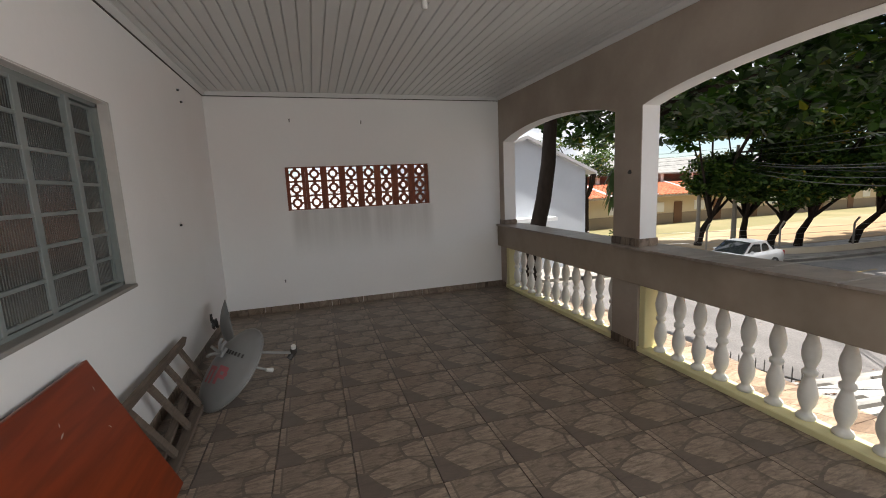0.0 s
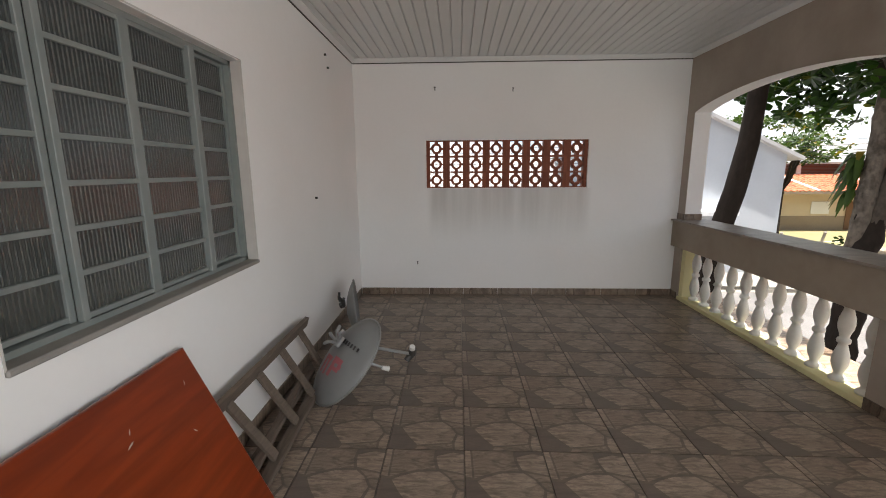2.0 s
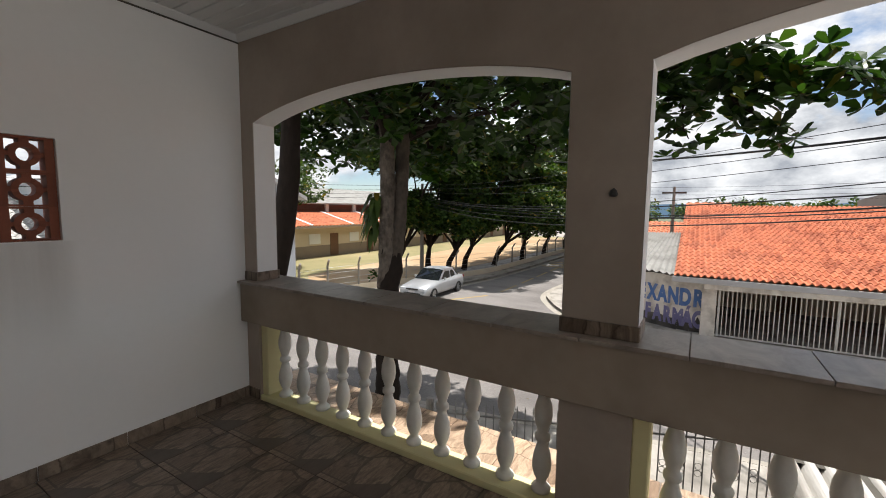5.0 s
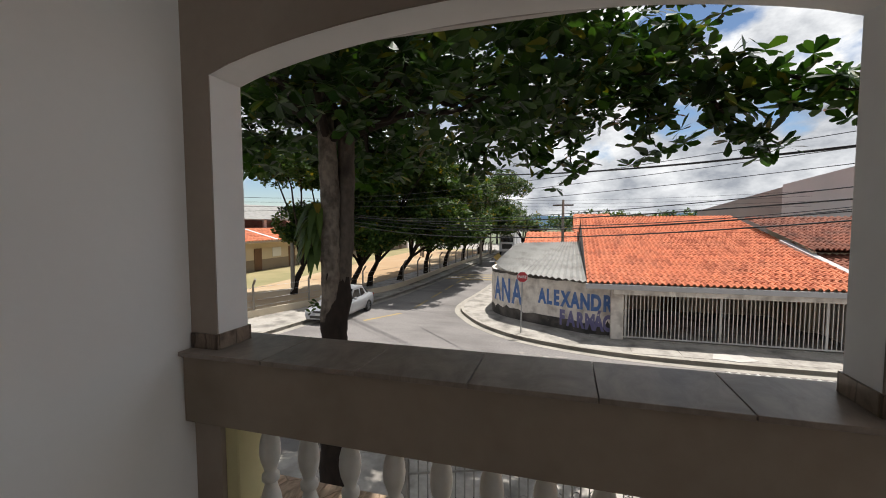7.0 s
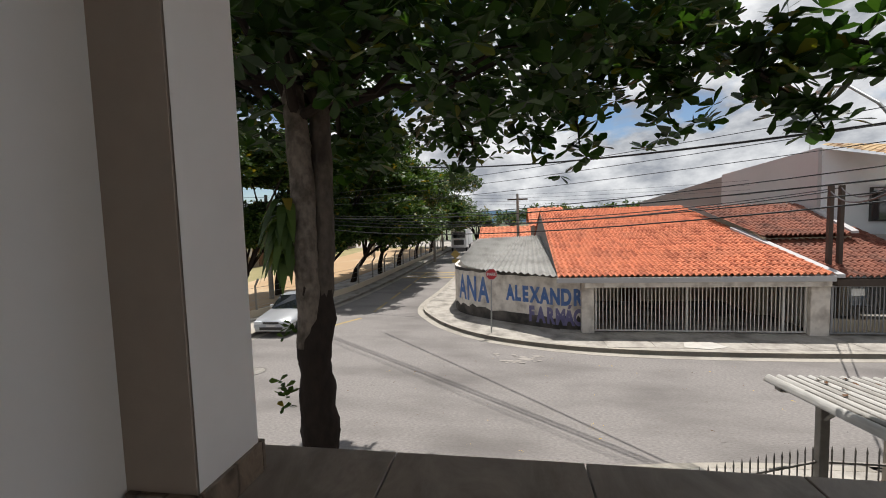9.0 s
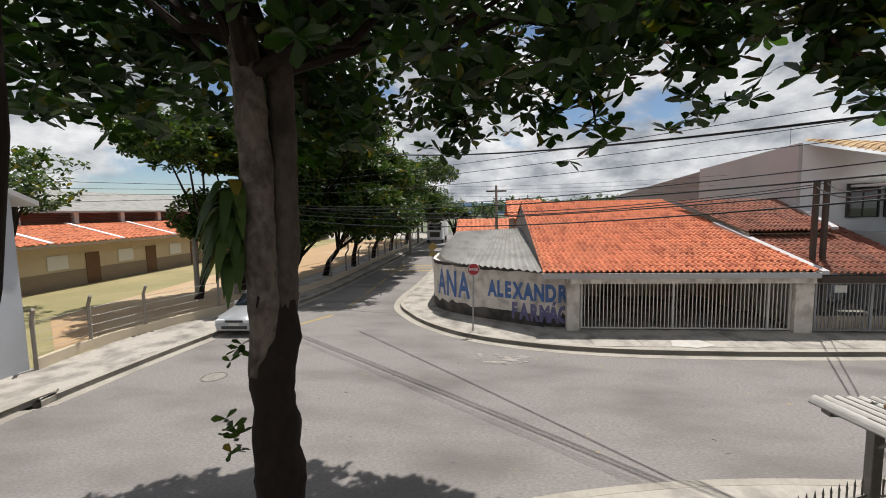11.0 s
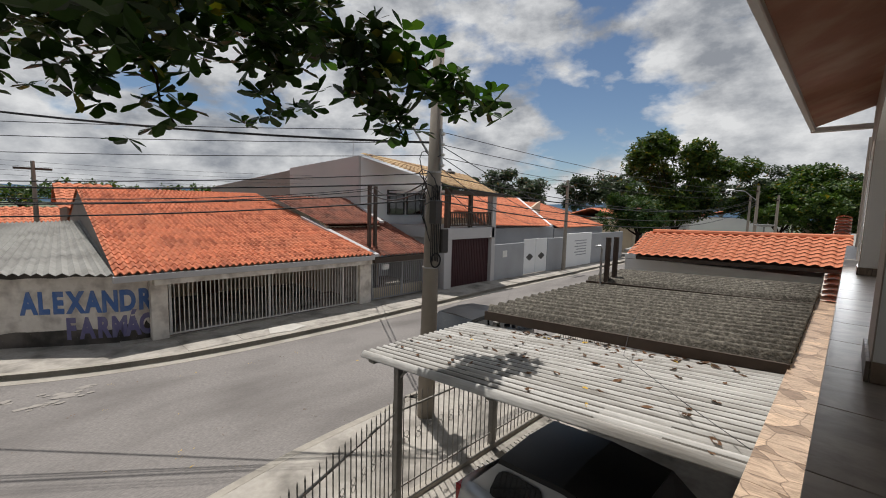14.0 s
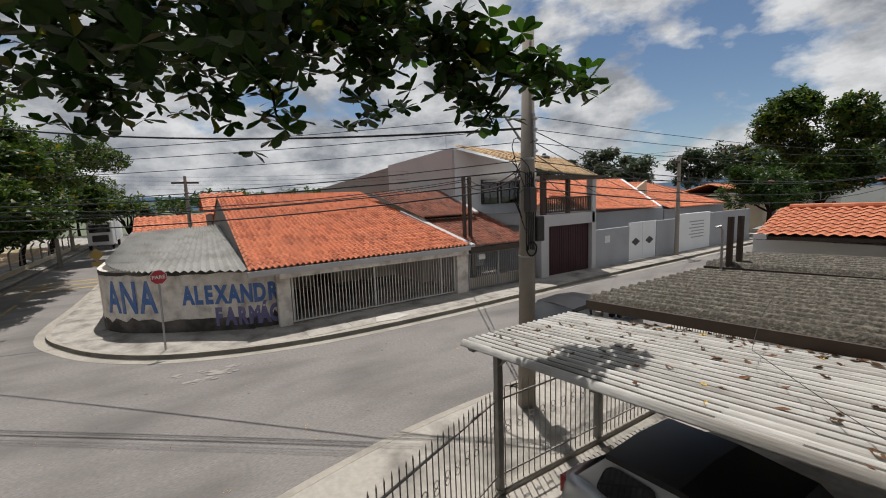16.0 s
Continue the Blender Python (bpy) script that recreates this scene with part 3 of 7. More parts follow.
g = Geo()
for x0, x1, za, zb in ((XL - 0.2, -0.545, -0.01, 3.05), (1.415, XO, -0.01, 3.05), (-0.545, 1.415, -0.01, 1.362), (-0.545, 1.415, 1.935, 3.05)):
    g.box(x0, YF, za, x1, YF + 0.15, zb)
structure("wall_north", g, WALLF, "white painted end wall with grey drip stains", "wall")
structure("wall_south", Geo().box(XL, YB - 0.12, 2.62, XO, YB, 3.05).box(XL, YT, -0.01, XO, YT + 0.15, 1.0), WALL, "white lintel and parapet of the open terrace", "wall")

g, gr = Geo(), Geo()
for y0, y1, rise in OPEN:
    n = 22
    ys = [y0 + (y1 - y0) * i / n for i in range(n + 1)]
    zs = [SPRING + rise * (1 - (2 * i / n - 1) ** 2) ** 0.85 for i in range(n + 1)]
    poly = [(y, z) for y, z in zip(ys, zs)] + [(y1, 3.05), (y0, 3.05)]
    g.prism(poly, 0, XI, XO)
    for i in range(n):
        gr.add([(XI + 0.004, ys[i], zs[i] - 0.003), (XO - 0.004, ys[i], zs[i] - 0.003), (XO - 0.004, ys[i + 1], zs[i + 1] - 0.003), (XI + 0.004, ys[i + 1], zs[i + 1] - 0.003)], [(0, 1, 2, 3)])
    for y, s in ((y0, 0.003), (y1, -0.003)):
        gr.add([(XI + 0.004, y + s, ZS), (XO - 0.004, y + s, ZS), (XO - 0.004, y + s, SPRING), (XI + 0.004, y + s, SPRING)], [(0, 1, 2, 3)])
for y0, y1 in ((5.76, YF), (3.00, 3.34), (-0.53, -0.20)):
    g.box(XI, y0, -0.01, XO, y1, 3.05)
g.box(XI, YB - 0.3, -0.01, XO, YB, 3.05).box(XI, YT, -0.01, XO, YT + 0.3, 2.9)
arcade = structure("wall_east", g, ARC, "arcaded veranda wall with low arches and pillars", "wall")
part("arch_reveal", gr, REVEAL, arcade, "white painted arch reveals")

# parapet beam with tiled sill
g = Geo()
g.box(2.485, YT, ZB, 2.81, YF, ZS - 0.022, 0.006)
beam = structure("parapet", g, BEAMP, "painted concrete parapet beam above the balusters", "parapet")

# ceiling of narrow strips
g = Geo()
n = 40
w = (XI - XL) / n
for i in range(n):
    x0, x1 = XL + i * w, XL + (i + 1) * w
    g.prism([(x0 + 0.004, ZC + 0.012), (x0 + 0.012, ZC), (x1 - 0.004, ZC), (x1 - 0.0005, ZC + 0.012)], 1, YB, YF)
g.box(XL, YB, ZC + 0.012, XI, YF, ZC + 0.05)
structure("ceiling", g, PVC, "white plastic strip ceiling", "ceiling")
g = Geo()
for poly, ax, a, b in (([(XL, ZC - 0.045), (XL + 0.012, ZC - 0.045), (XL + 0.045, ZC - 0.01), (XL + 0.045, ZC), (XL, ZC)], 1, YB, YF),
                       ([(XI, ZC - 0.045), (XI - 0.012, ZC - 0.045), (XI - 0.045, ZC - 0.01), (XI - 0.045, ZC), (XI, ZC)], 1, YB, YF),
                       ([(YF, ZC - 0.045), (YF - 0.012, ZC - 0.045), (YF - 0.045, ZC - 0.01), (YF - 0.045, ZC), (YF, ZC)], 0, XL, XI)):
    g.prism(poly, ax, a, b)
structure("trim", g, PVC, "white plastic cornice moulding", "trim")
# dark strip paints the cornice's shadow gap, together with its dust
structure("trim", Geo().box(XL, YB, ZC - 0.055, XL + 0.008, YF, ZC - 0.045).box(XL + 0.008, YF - 0.008, ZC - 0.055, XI, YF, ZC - 0.045), DIRTSHADE, "dusty line with painted shadow gap under the cornice", "trim")

# eave over the arcade
g = Geo()
g.prism([(2.3, 3.02), (3.26, 2.66), (3.26, 2.70), (2.3, 3.06)], 1, -2.05, 7.2)
eave = structure("roof_eave", g, EAVEW, "sloping red-brown tile eave above the arches", "roof")
g = Geo()
for k in range(46):
    y = -2.05 + k * 0.2
    g.grid(lambda u, v, y=y: (2.2 + 1.1 * u, y + 0.2 * v, 3.115 - 0.375 * (u * 1.1 + 0.0) + 0.045 * math.sin(math.pi * v) + 0.012 * ((u * 3) % 1)), 6, 6)
part("tile_course", g, CLAY, eave, "weathered clay tiles", kind="stuff")
part("gutter", Geo().box(3.26, -2.2, 2.61, 3.31, 7.2, 2.70, 0.006).box(2.72, -2.16, 2.60, 3.31, -2.05, 2.66, 0.006), LILACW, eave, "grey metal gutter")
structure("house_roof", Geo().prism([(-8, 4.6), (2.9, 2.93), (2.9, 3.1), (-8, 5.0)], 1, YB, 6.2), CLAYD, "tiled house roof", "roof")
# ground floor of the house, and its ledge
g = Geo().box(-7.5, -12, -3.2, 0.8, YF + 0.15, -0.23).box(0.8, -12, -3.2, 2.70, -0.3, -0.23).box(0.8, 2.4, -3.2, 2.70, YF + 0.15, -0.23).box(-7.5, -12, -0.23, XL - 3.2, YF + 0.15, 3.0).box(XL - 3.2, YF, -0.23, XL - 0.2, YF + 0.15, 3.05)
g.box(XL - 3.2, YT, -0.23, XL - 0.2, YT + 0.2, 3.05).box(XL - 3.2, YT, 3.0, XL - 0.2, YF, 3.06)
structure("house_block", g, WALL, "plain white house walls", "house")
ledge = structure("ledge", Geo().box(2.751, -5.65, -0.16, 3.14, 6.05, -0.012), KERBM, "tiled ledge outside the balusters", "ledge")

# window
wy0, wy1, wz0, wz1 = 1.735, 3.225, 1.02, 2.21
win = tagged(thing("window_1", (XL - 0.06, (wy0 + wy1) / 2, wz0), "grey-green steel window with fluted glass panes", "window"), kind="structure")
XG = XL - 0.090
g = Geo()
g.box(XG - 0.03, wy0, wz0, XG + 0.03, wy0 + 0.03, wz1).box(XG - 0.03, wy1 - 0.03, wz0, XG + 0.03, wy1, wz1)
g.box(XG - 0.03, wy0, wz0, XG + 0.03, wy1, wz0 + 0.04).box(XG - 0.03, wy0, wz1 - 0.035, XG + 0.03, wy1, wz1)
part("window_frame", g, STEELG, win)
g = Geo().box(XL - 0.16, wy0, wz0 - 0.005, XL + 0.012, wy1, wz0 + 0.018, 0.005)
part("window_sill", g, SILLC, win, "rough grey cement sill")
g = Geo()
for a in (wy0, wy1):
    s = 1 if a == wy0 else -1
    g.box(XL - 0.16, a, wz0, XL + 0.003, a + s * 0.006, wz1)
g.box(XL - 0.16, wy0, wz1 - 0.006, XL + 0.003, wy1, wz1)
part("reveal", g, REVEALW, win, "dusty grey painted reveal")
edges = [wy0 + 0.03, 2.06, 2.43, 2.84, wy1 - 0.03]
for c in range(4):
    y0, y1 = edges[c], edges[c + 1]
    dx = 0.018 if c in (1, 2) else -0.012
    g = Geo()
    for y in (y0 + 0.012, y1 - 0.012):
        g.box(XG + dx - 0.012, y - 0.014, wz0 + 0.04, XG + dx + 0.014, y + 0.014, wz1 - 0.035, 0.002)
    zs = [wz0 + 0.055 + (wz1 - wz0 - 0.1) * r / 7 for r in range(8)]
    for z in zs:
        g.box(XG + dx - 0.010, y0 + 0.02, z - 0.010, XG + dx + 0.012, y1 - 0.02, z + 0.010, 0.002)
    if c == 2:
        g.box(XG + dx - 0.01, y1 - 0.03, wz0 + 0.04, XG + dx + 0.03, y1 + 0.015, wz1 - 0.035, 0.003)
    sash = part("sash", g, STEELG, win)
    for r in range(7):
        ribs = max(6, int((y1 - y0 - 0.05) / 0.017))
        gp = Geo().grid(lambda u, v, y0=y0, y1=y1, z0=zs[r], z1=zs[r + 1], dx=dx, ribs=ribs:
                        (XG + dx + 0.0025 * math.cos(2 * math.pi * ribs * u), y0 + 0.024 + (y1 - y0 - 0.048) * u, z0 + 0.008 + (z1 - z0 - 0.016) * v), ribs * 6, 1)
        part("pane", gp, FLUTE, sash, "fluted glass pane", smooth=True)

# block screen in the end wall: 8 by 3 ceramic blocks
scr = tagged(thing("block_screen", (0.455, YF + 0.06, 1.362), "red ceramic pierced block screen set in the wall", "block screen"), kind="structure")
bw, bh = 1.96 / 8, 0.573 / 3


def block_geo():
    g = Geo()
    d0, d1 = 0.0, 0.10
    g.box(-bw / 2 + 0.001, d0, -bh / 2, -bw / 2 + 0.042, d1, bh / 2).box(bw / 2 - 0.042, d0, -bh / 2, bw / 2 - 0.001, d1, bh / 2)
    g.box(-bw / 2 + 0.042, d0, bh / 2 - 0.012, bw / 2 - 0.042, d1, bh / 2 - 0.0005).box(-bw / 2 + 0.042, d0, -bh / 2 + 0.0005, bw / 2 - 0.042, d1, -bh / 2 + 0.012)
    n, ra, rb = 20, (0.066, 0.066), (0.036, 0.038)
    for i in range(n):
        a, b = 2 * math.pi * i / n, 2 * math.pi * (i + 1) / n
        q = [(r[0] * math.cos(t), r[1] * math.sin(t)) for r, t in ((ra, a), (ra, b), (rb, b), (rb, a))]
        g.add([(x, y, z) for y in (d0 + 0.008, d1 - 0.008) for x, z in q], [(0, 1, 2, 3), (7, 6, 5, 4), (0, 4, 5, 1), (2, 6, 7, 3)])
    for s in (-1, 1):
        g.box(-0.021, d0 + 0.01, s * 0.05, 0.021, d1 - 0.01, s * (bh / 2 - 0.006))
        g.box(s * 0.052, d0 + 0.012, -0.012, s * (bw / 2 - 0.04), d1 - 0.012, 0.012)
    return g


bme = block_geo().mesh("block", REDBRK)
for i in range(8):
    for j in range(3):
        piece("block", bme, scr, (-0.545 + bw * (i + 0.5), YF + 0.03, 1.362 + bh * (j + 0.5)))

# ---- veranda fittings ----
# balustrades: plinth, end posts and turned balusters under the parapet
PROF = [(0.052, 0.0), (0.054, 0.018), (0.046, 0.03), (0.030, 0.042), (0.027, 0.06), (0.040, 0.09), (0.051, 0.13), (0.053, 0.165), (0.046, 0.215), (0.032, 0.265), (0.026, 0.29),
        (0.040, 0.300), (0.042, 0.315), (0.040, 0.33), (0.027, 0.34), (0.032, 0.365), (0.045, 0.405), (0.050, 0.445), (0.047, 0.49), (0.034, 0.54), (0.027, 0.57), (0.042, 0.585), (0.044, 0.60), (0.042, 0.625)]
PROF = [(r, z * (ZB - 0.042) / 0.625) for r, z in PROF]
bal_me = Geo().lathe(PROF, (0, 0, 0), 14).mesh("baluster", BALU, smooth=True)
for (y0, y1, rise), n in zip(OPEN, (11, 16, 8)):
    b = thing("balustrade", (2.62, (y0 + y1) / 2, 0), "white cement turned balusters on a yellow-painted plinth", "balustrade", "balustrades of the veranda")
    part("plinth", Geo().box(2.54, y0, -0.01, 2.70, y1, 0.042, 0.006), YELLOW, b, "cream yellow painted plinth")
    for ya, yb in ((y0 - 0.0, y0 + 0.01), (y1 - 0.075, y1)):
        if yb - ya > 0.03:
            part("end_post", Geo().box(2.56, ya, 0.042, 2.73, yb, ZB, 0.006), YELLOW, b, "cream yellow half post")
    step = (y1 - 0.075 - y0) / n
    for k in range(n):
        piece("baluster", bal_me, b, (2.645, y0 + step * (k + 0.5), 0.042))

# lamp holder, nails and wall seam
lamp = thing("lamp_holder", (0.62, 2.92, ZC), "white ceiling lamp holder without a bulb", "lamp holder")
part("rose", Geo().lathe([(0.045, 0.0), (0.05, -0.012), (0.03, -0.02)], (0.62, 2.92, ZC), 14), WHITEP, lamp)
part("socket", Geo().lathe([(0.02, -0.02), (0.022, -0.06), (0.018, -0.075)], (0.62, 2.92, ZC), 12), WHITEP, lamp)
for x, z in ((-0.43, 2.53), (0.49, 2.51), (-0.67, 0.42)):
    lone("wall_nail", Geo().lathe([(0.006, 0), (0.006, 0.01), (0.013, 0.012), (0.011, 0.018)], (x, YF - 0.018, z), 8).box(x - 0.005, YF - 0.012, z - 0.022, x + 0.005, YF, z), DARKM, (x, YF, z), "dark nail stub rusting in the white wall", "nail", "nails in the wall")
for y, z in ((4.83, 2.65), (4.9, 2.55), (4.35, 1.35)):
    lone("wall_hook", Geo().box(XL, y - 0.006, z - 0.012, XL + 0.02, y + 0.006, z + 0.006), DARKM, (XL, y, z), "small dark hook in the white house wall", "hook", "hooks in the wall")
lone("pillar_stain", Geo().lathe([(0.001, 0), (0.016, 0.003), (0.02, 0.012), (0.014, 0.03), (0.002, 0.04)], (XI - 0.002, 3.13, 1.63), 9), DARKM, (XI, 3.13, 1.63), "dark hole with a rusted bolt in the pillar", "bolt")
g = Geo()
for k in range(24):
    z0, z1 = 0.9 + k * 0.085, 0.9 + (k + 1) * 0.085
    y0, y1 = 1.63 + 0.004 * math.sin(k * 1.7), 1.63 + 0.004 * math.sin((k + 1) * 1.7)
    g.add([(XL + 0.004, y0 - 0.006, z0), (XL + 0.004, y0 + 0.006, z0), (XL + 0.004, y1 + 0.006, z1), (XL + 0.004, y1 - 0.006, z1), (XL, y0 - 0.012, z0), (XL, y0 + 0.012, z0), (XL, y1 + 0.012, z1), (XL, y1 - 0.012, z1)],
          [(0, 1, 2, 3), (0, 3, 7, 4), (1, 5, 6, 2)])
structure("conduit_seam", g, SEAM, "filled cable chase in the wall plaster", "trim")

# leaning varnished board
u = Vector((0.0, 1, 0.0))
up = Vector((-0.30, -0.0, 0.80)).normalized()
nn = u.cross(up)
nn = nn if nn.x > 0 else -nn
p0 = Vector((-1.075, 2.46, 0.0))
hgt, lng, th = 0.87, 1.75, 0.028
sl = 0.08
g = Geo()
cor = [p0, p0 - u * lng, p0 - u * lng + up * hgt, p0 - u * sl + up * hgt]
ch = 0.006
cen = sum(cor, Vector()) / 4
inn = [c + (cen - c).normalized() * ch * 1.6 for c in cor]
vs = [c + nn * 0.0 for c in cor] + [c + nn * (th - ch) for c in cor] + [c + nn * th for c in inn]
g.add(vs, [(3, 2, 1, 0), (8, 9, 10, 11)] + [(i, (i + 1) % 4, 4 + (i + 1) % 4, 4 + i) for i in range(4)] + [(4 + i, 4 + (i + 1) % 4, 8 + (i + 1) % 4, 8 + i) for i in range(4)])
board = thing("table_top", (-1.1, 1.6, 0), "scratched red-brown varnished wooden table top leaning on the wall", "table top")
part("board", g, BOARD, board)
rnd = random.Random(5)
for a, b, s, ang in ((0.45, 0.68, 0.018, 0.4), (0.43, 0.72, 0.012, 1.1), (0.18, 0.55, 0.014, 2.2), (0.95, 0.45, 0.05, 0.6), (0.92, 0.48, 0.04, 0.9), (1.25, 0.7, 0.02, 0.1), (0.12, 0.74, 0.012, 1.4), (0.65, 0.5, 0.012, 0.2)):
    c = p0 - u * (a + 0.05) + up * b + nn * (th + 0.0012)
    d = (u * math.cos(ang) + up * math.sin(ang)) * s
    e = (up * math.cos(ang) - u * math.sin(ang)) * s * 0.22
    g = Geo().add([c - d, c - d * 0.3 + e, c + d * 0.5 + e * 0.7, c + d, c + d * 0.3 - e, c - d * 0.5 - e * 0.6], [(0, 1, 2, 3, 4, 5)])
    part("paint_chip", g, WHITEPT, board, "pale scratch in the varnish")

# wooden ladder on its side
lad = thing("wooden_ladder", (-1.25, 3.1, 0), "old grey wooden step ladder lying on its side against the wall", "ladder")


def beam_between(a, b, w, t, side):
    a, b = Vector(a), Vector(b)
    d = (b - a).normalized()
    s = Vector(side); s = (s - d * s.dot(d)).normalized()
    q = d.cross(s)
    c = 0.15
    vs = []
    for p in (a, b):
        for i, j in ((-1, -1 + c), (-1 + c, -1), (1 - c, -1), (1, -1 + c), (1, 1 - c), (1 - c, 1), (-1 + c, 1), (-1, 1 - c)):
            vs.append(p + s * (i * w / 2) + q * (j * t / 2))
    return Geo().add(vs, [tuple(range(8)), tuple(range(15, 7, -1))] + [(i, (i + 1) % 8, 8 + (i + 1) % 8, 8 + i) for i in range(8)])


part("rail", beam_between((-1.325, 1.7, 0.44), (-1.325, 3.72, 0.44), 0.075, 0.032, (0.3, 0, 1)), WOODG, lad)
part("rail", beam_between((-1.10, 1.7, 0.022), (-1.20, 3.80, 0.022), 0.07, 0.034, (1, 0, 0.1)), WOODG, lad)
part("back_leg", beam_between((-1.22, 1.8, 0.035), (-1.30, 3.70, 0.035), 0.05, 0.03, (1, 0, 0)), WOODG, lad)
part("back_leg", beam_between((-1.16, 2.2, 0.075), (-1.28, 3.45, 0.105), 0.045, 0.03, (1, 0, 0)), WOODG, lad)
for k in range(6):
    y = 1.95 + k * 0.325
    part("step", beam_between((-1.322, y, 0.42), (-1.13 - 0.05 * (k / 5), y + 0.10, 0.045), 0.055, 0.024, (0, 1, 0.1)), WOODG, lad)


# satellite dishes
def dish(loc, rx, rz, w, h, arm, label, printed):
    d = thing("satellite_dish", loc, label, "satellite dish", "dishes in the corner")
    d.rotation_euler = (radians(rx), 0, radians(rz))

    def bowl(r, t, off=0.0):
        return (w / 2 * r * math.cos(t), off + 0.09 * (r * r - 1), h / 2 * r * math.sin(t) + h / 2)
    g = Geo()
    n, m = 28, 6
    for off in (0.0, 0.006):
        k = len(g.v)
        g.v += [bowl(0, 0, off)] + [bowl((j + 1) / m, 2 * math.pi * i / n, off) for j in range(m) for i in range(n)]
        g.f += [(k, k + 1 + i, k + 1 + (i + 1) % n) for i in range(n)]
        g.f += [(k + 1 + j * n + i, k + 1 + (j + 1) * n + i, k + 1 + (j + 1) * n + (i + 1) % n, k + 1 + j * n + (i + 1) % n) for j in range(m - 1) for i in range(n)]
    o = 1 + (m - 1) * n
    k2 = 1 + m * n
    g.f += [(o + i, o + (i + 1) % n, k2 + o + (i + 1) % n, k2 + o + i) for i in range(n)]

    def lp(name, geo, mt, lab="", smooth=False):
        ob = new(name, geo.mesh(name, mt, (0, 0, 0), smooth)); ob.parent = d
        return tagged(ob, lab)
    lp("reflector", g, DISHG, smooth=True)
    rim = Geo().tube([(w / 2 * 1.004 * math.cos(2 * math.pi * i / 32), 0.003, h / 2 * 1.004 * math.sin(2 * math.pi * i / 32) + h / 2) for i in range(33)], 0.006, 6)
    lp("rim", rim, METAL if printed else DISHG)
    # bracket behind and feed arm in front
    bz = h * 0.60
    g = Geo().box(-0.10, -0.125, bz - 0.03, -0.02, -0.10, bz + 0.05, 0.005)
    for dx, dz in ((-0.10, 0.02), (-0.05, 0.10), (0.03, 0.09), (-0.08, -0.06), (0.05, 0.01)):
        g.tube([(-0.06, -0.115, bz), (-0.06 + dx * 0.6, -0.15, bz + dz * 0.6), (-0.06 + dx, -0.145, bz + dz)], 0.013, 6)
    lp("bracket", g, METAL if printed else DARKM, "grey clamp bracket")
    if arm:
        lp("feed_arm", Geo().tube([(0.05, -0.05, 0.46), (0.17, 0.1, 0.55), (0.28, 0.22, 0.62)], 0.011, 8), METAL, "grey feed arm")
        lp("receiver_head", Geo().tube([(0.27, 0.24, 0.57), (0.28, 0.24, 0.64)], [0.022, 0.026], 10).tube([(0.28, 0.24, 0.63), (0.30, 0.20, 0.66)], 0.028, 10), DARKM, "black receiver head")
        lp("feed_arm", Geo().tube([(0.05, -0.06, 0.36), (0.09, 0.1, 0.41), (0.12, 0.22, 0.44)], 0.010, 8), METAL, "grey feed arm")
        lp("cap", Geo().tube([(0.12, 0.21, 0.435), (0.13, 0.26, 0.455)], [0.014, 0.02], 10), WHITEP, "white receiver cap")
        lp("cap", Geo().tube([(0.30, 0.20, 0.655), (0.31, 0.18, 0.67)], [0.022, 0.02], 12), WHITEP, "white receiver cap")
    if printed:
        g = Geo()
        for x0, x1, z0, z1 in ((-0.13, -0.09, -0.16, -0.03), (-0.09, -0.02, -0.06, -0.03), (-0.06, -0.03, -0.16, -0.06), (0.0, 0.035, -0.15, -0.01), (0.035, 0.10, -0.05, -0.01), (0.035, 0.10, -0.10, -0.075), (0.075, 0.11, -0.075, -0.05)):
            q = []
            for x, z in ((x0, z0), (x1, z0), (x1, z1), (x0, z1)):
                r2 = (x / (w / 2)) ** 2 + (z / (h / 2)) ** 2
                q.append((x, 0.09 * (r2 - 1) + 0.0085, z + h / 2))
                q[-1] = (x, 0.09 * (r2 - 1) - 0.004, z + h / 2)
            g.add(q, [(0, 1, 2, 3)])
        lp("print", g, DISHR, "faded red printed bars")
        g = Geo()
        for i in range(9):
            x = -0.15 + i * 0.035
            r2 = (x / (w / 2)) ** 2 + (0.10 / (h / 2)) ** 2
            g.add([(x, 0.09 * (r2 - 1) - 0.004, 0.085 + h / 2), (x + 0.022, 0.09 * (r2 - 1) - 0.004, 0.085 + h / 2), (x + 0.022, 0.09 * (r2 - 1) - 0.004, 0.115 + h / 2), (x, 0.09 * (r2 - 1) - 0.004, 0.115 + h / 2)], [(0, 1, 2, 3)])
        lp("print", g, DARKM, "faded dark printed bars")
    return d


dish((-1.13, 3.30, 0.008), -44, -50, 0.54, 0.68, True, "grey satellite dish with faded red print leaning by the ladder", True)
dish((-1.09, 4.45, 0.012), 5, -77, 0.62, 0.56, False, "plain grey satellite dish propped upright against the wall", False)

# ---- street level ----
def ribbon(pts, w, z, h):
    """A low strip of constant width along a line of points."""
    g = Geo()
    n = len(pts)
    L, R = [], []
    for i, p in enumerate(pts):
        a, b = Vector(pts[max(i - 1, 0)]), Vector(pts[min(i + 1, n - 1)])
        d = (b - a).normalized()
        L.append((p[0] - d.y * w, p[1] + d.x * w)); R.append((p[0], p[1]))
    for i in range(n - 1):
        q = [L[i], R[i], R[i + 1], L[i + 1]]
        g.add([(x, y, zz) for zz in (z, z + h) for x, y in q], [(4, 5, 6, 7), (0, 4, 7, 3), (1, 2, 6, 5)])
    return g


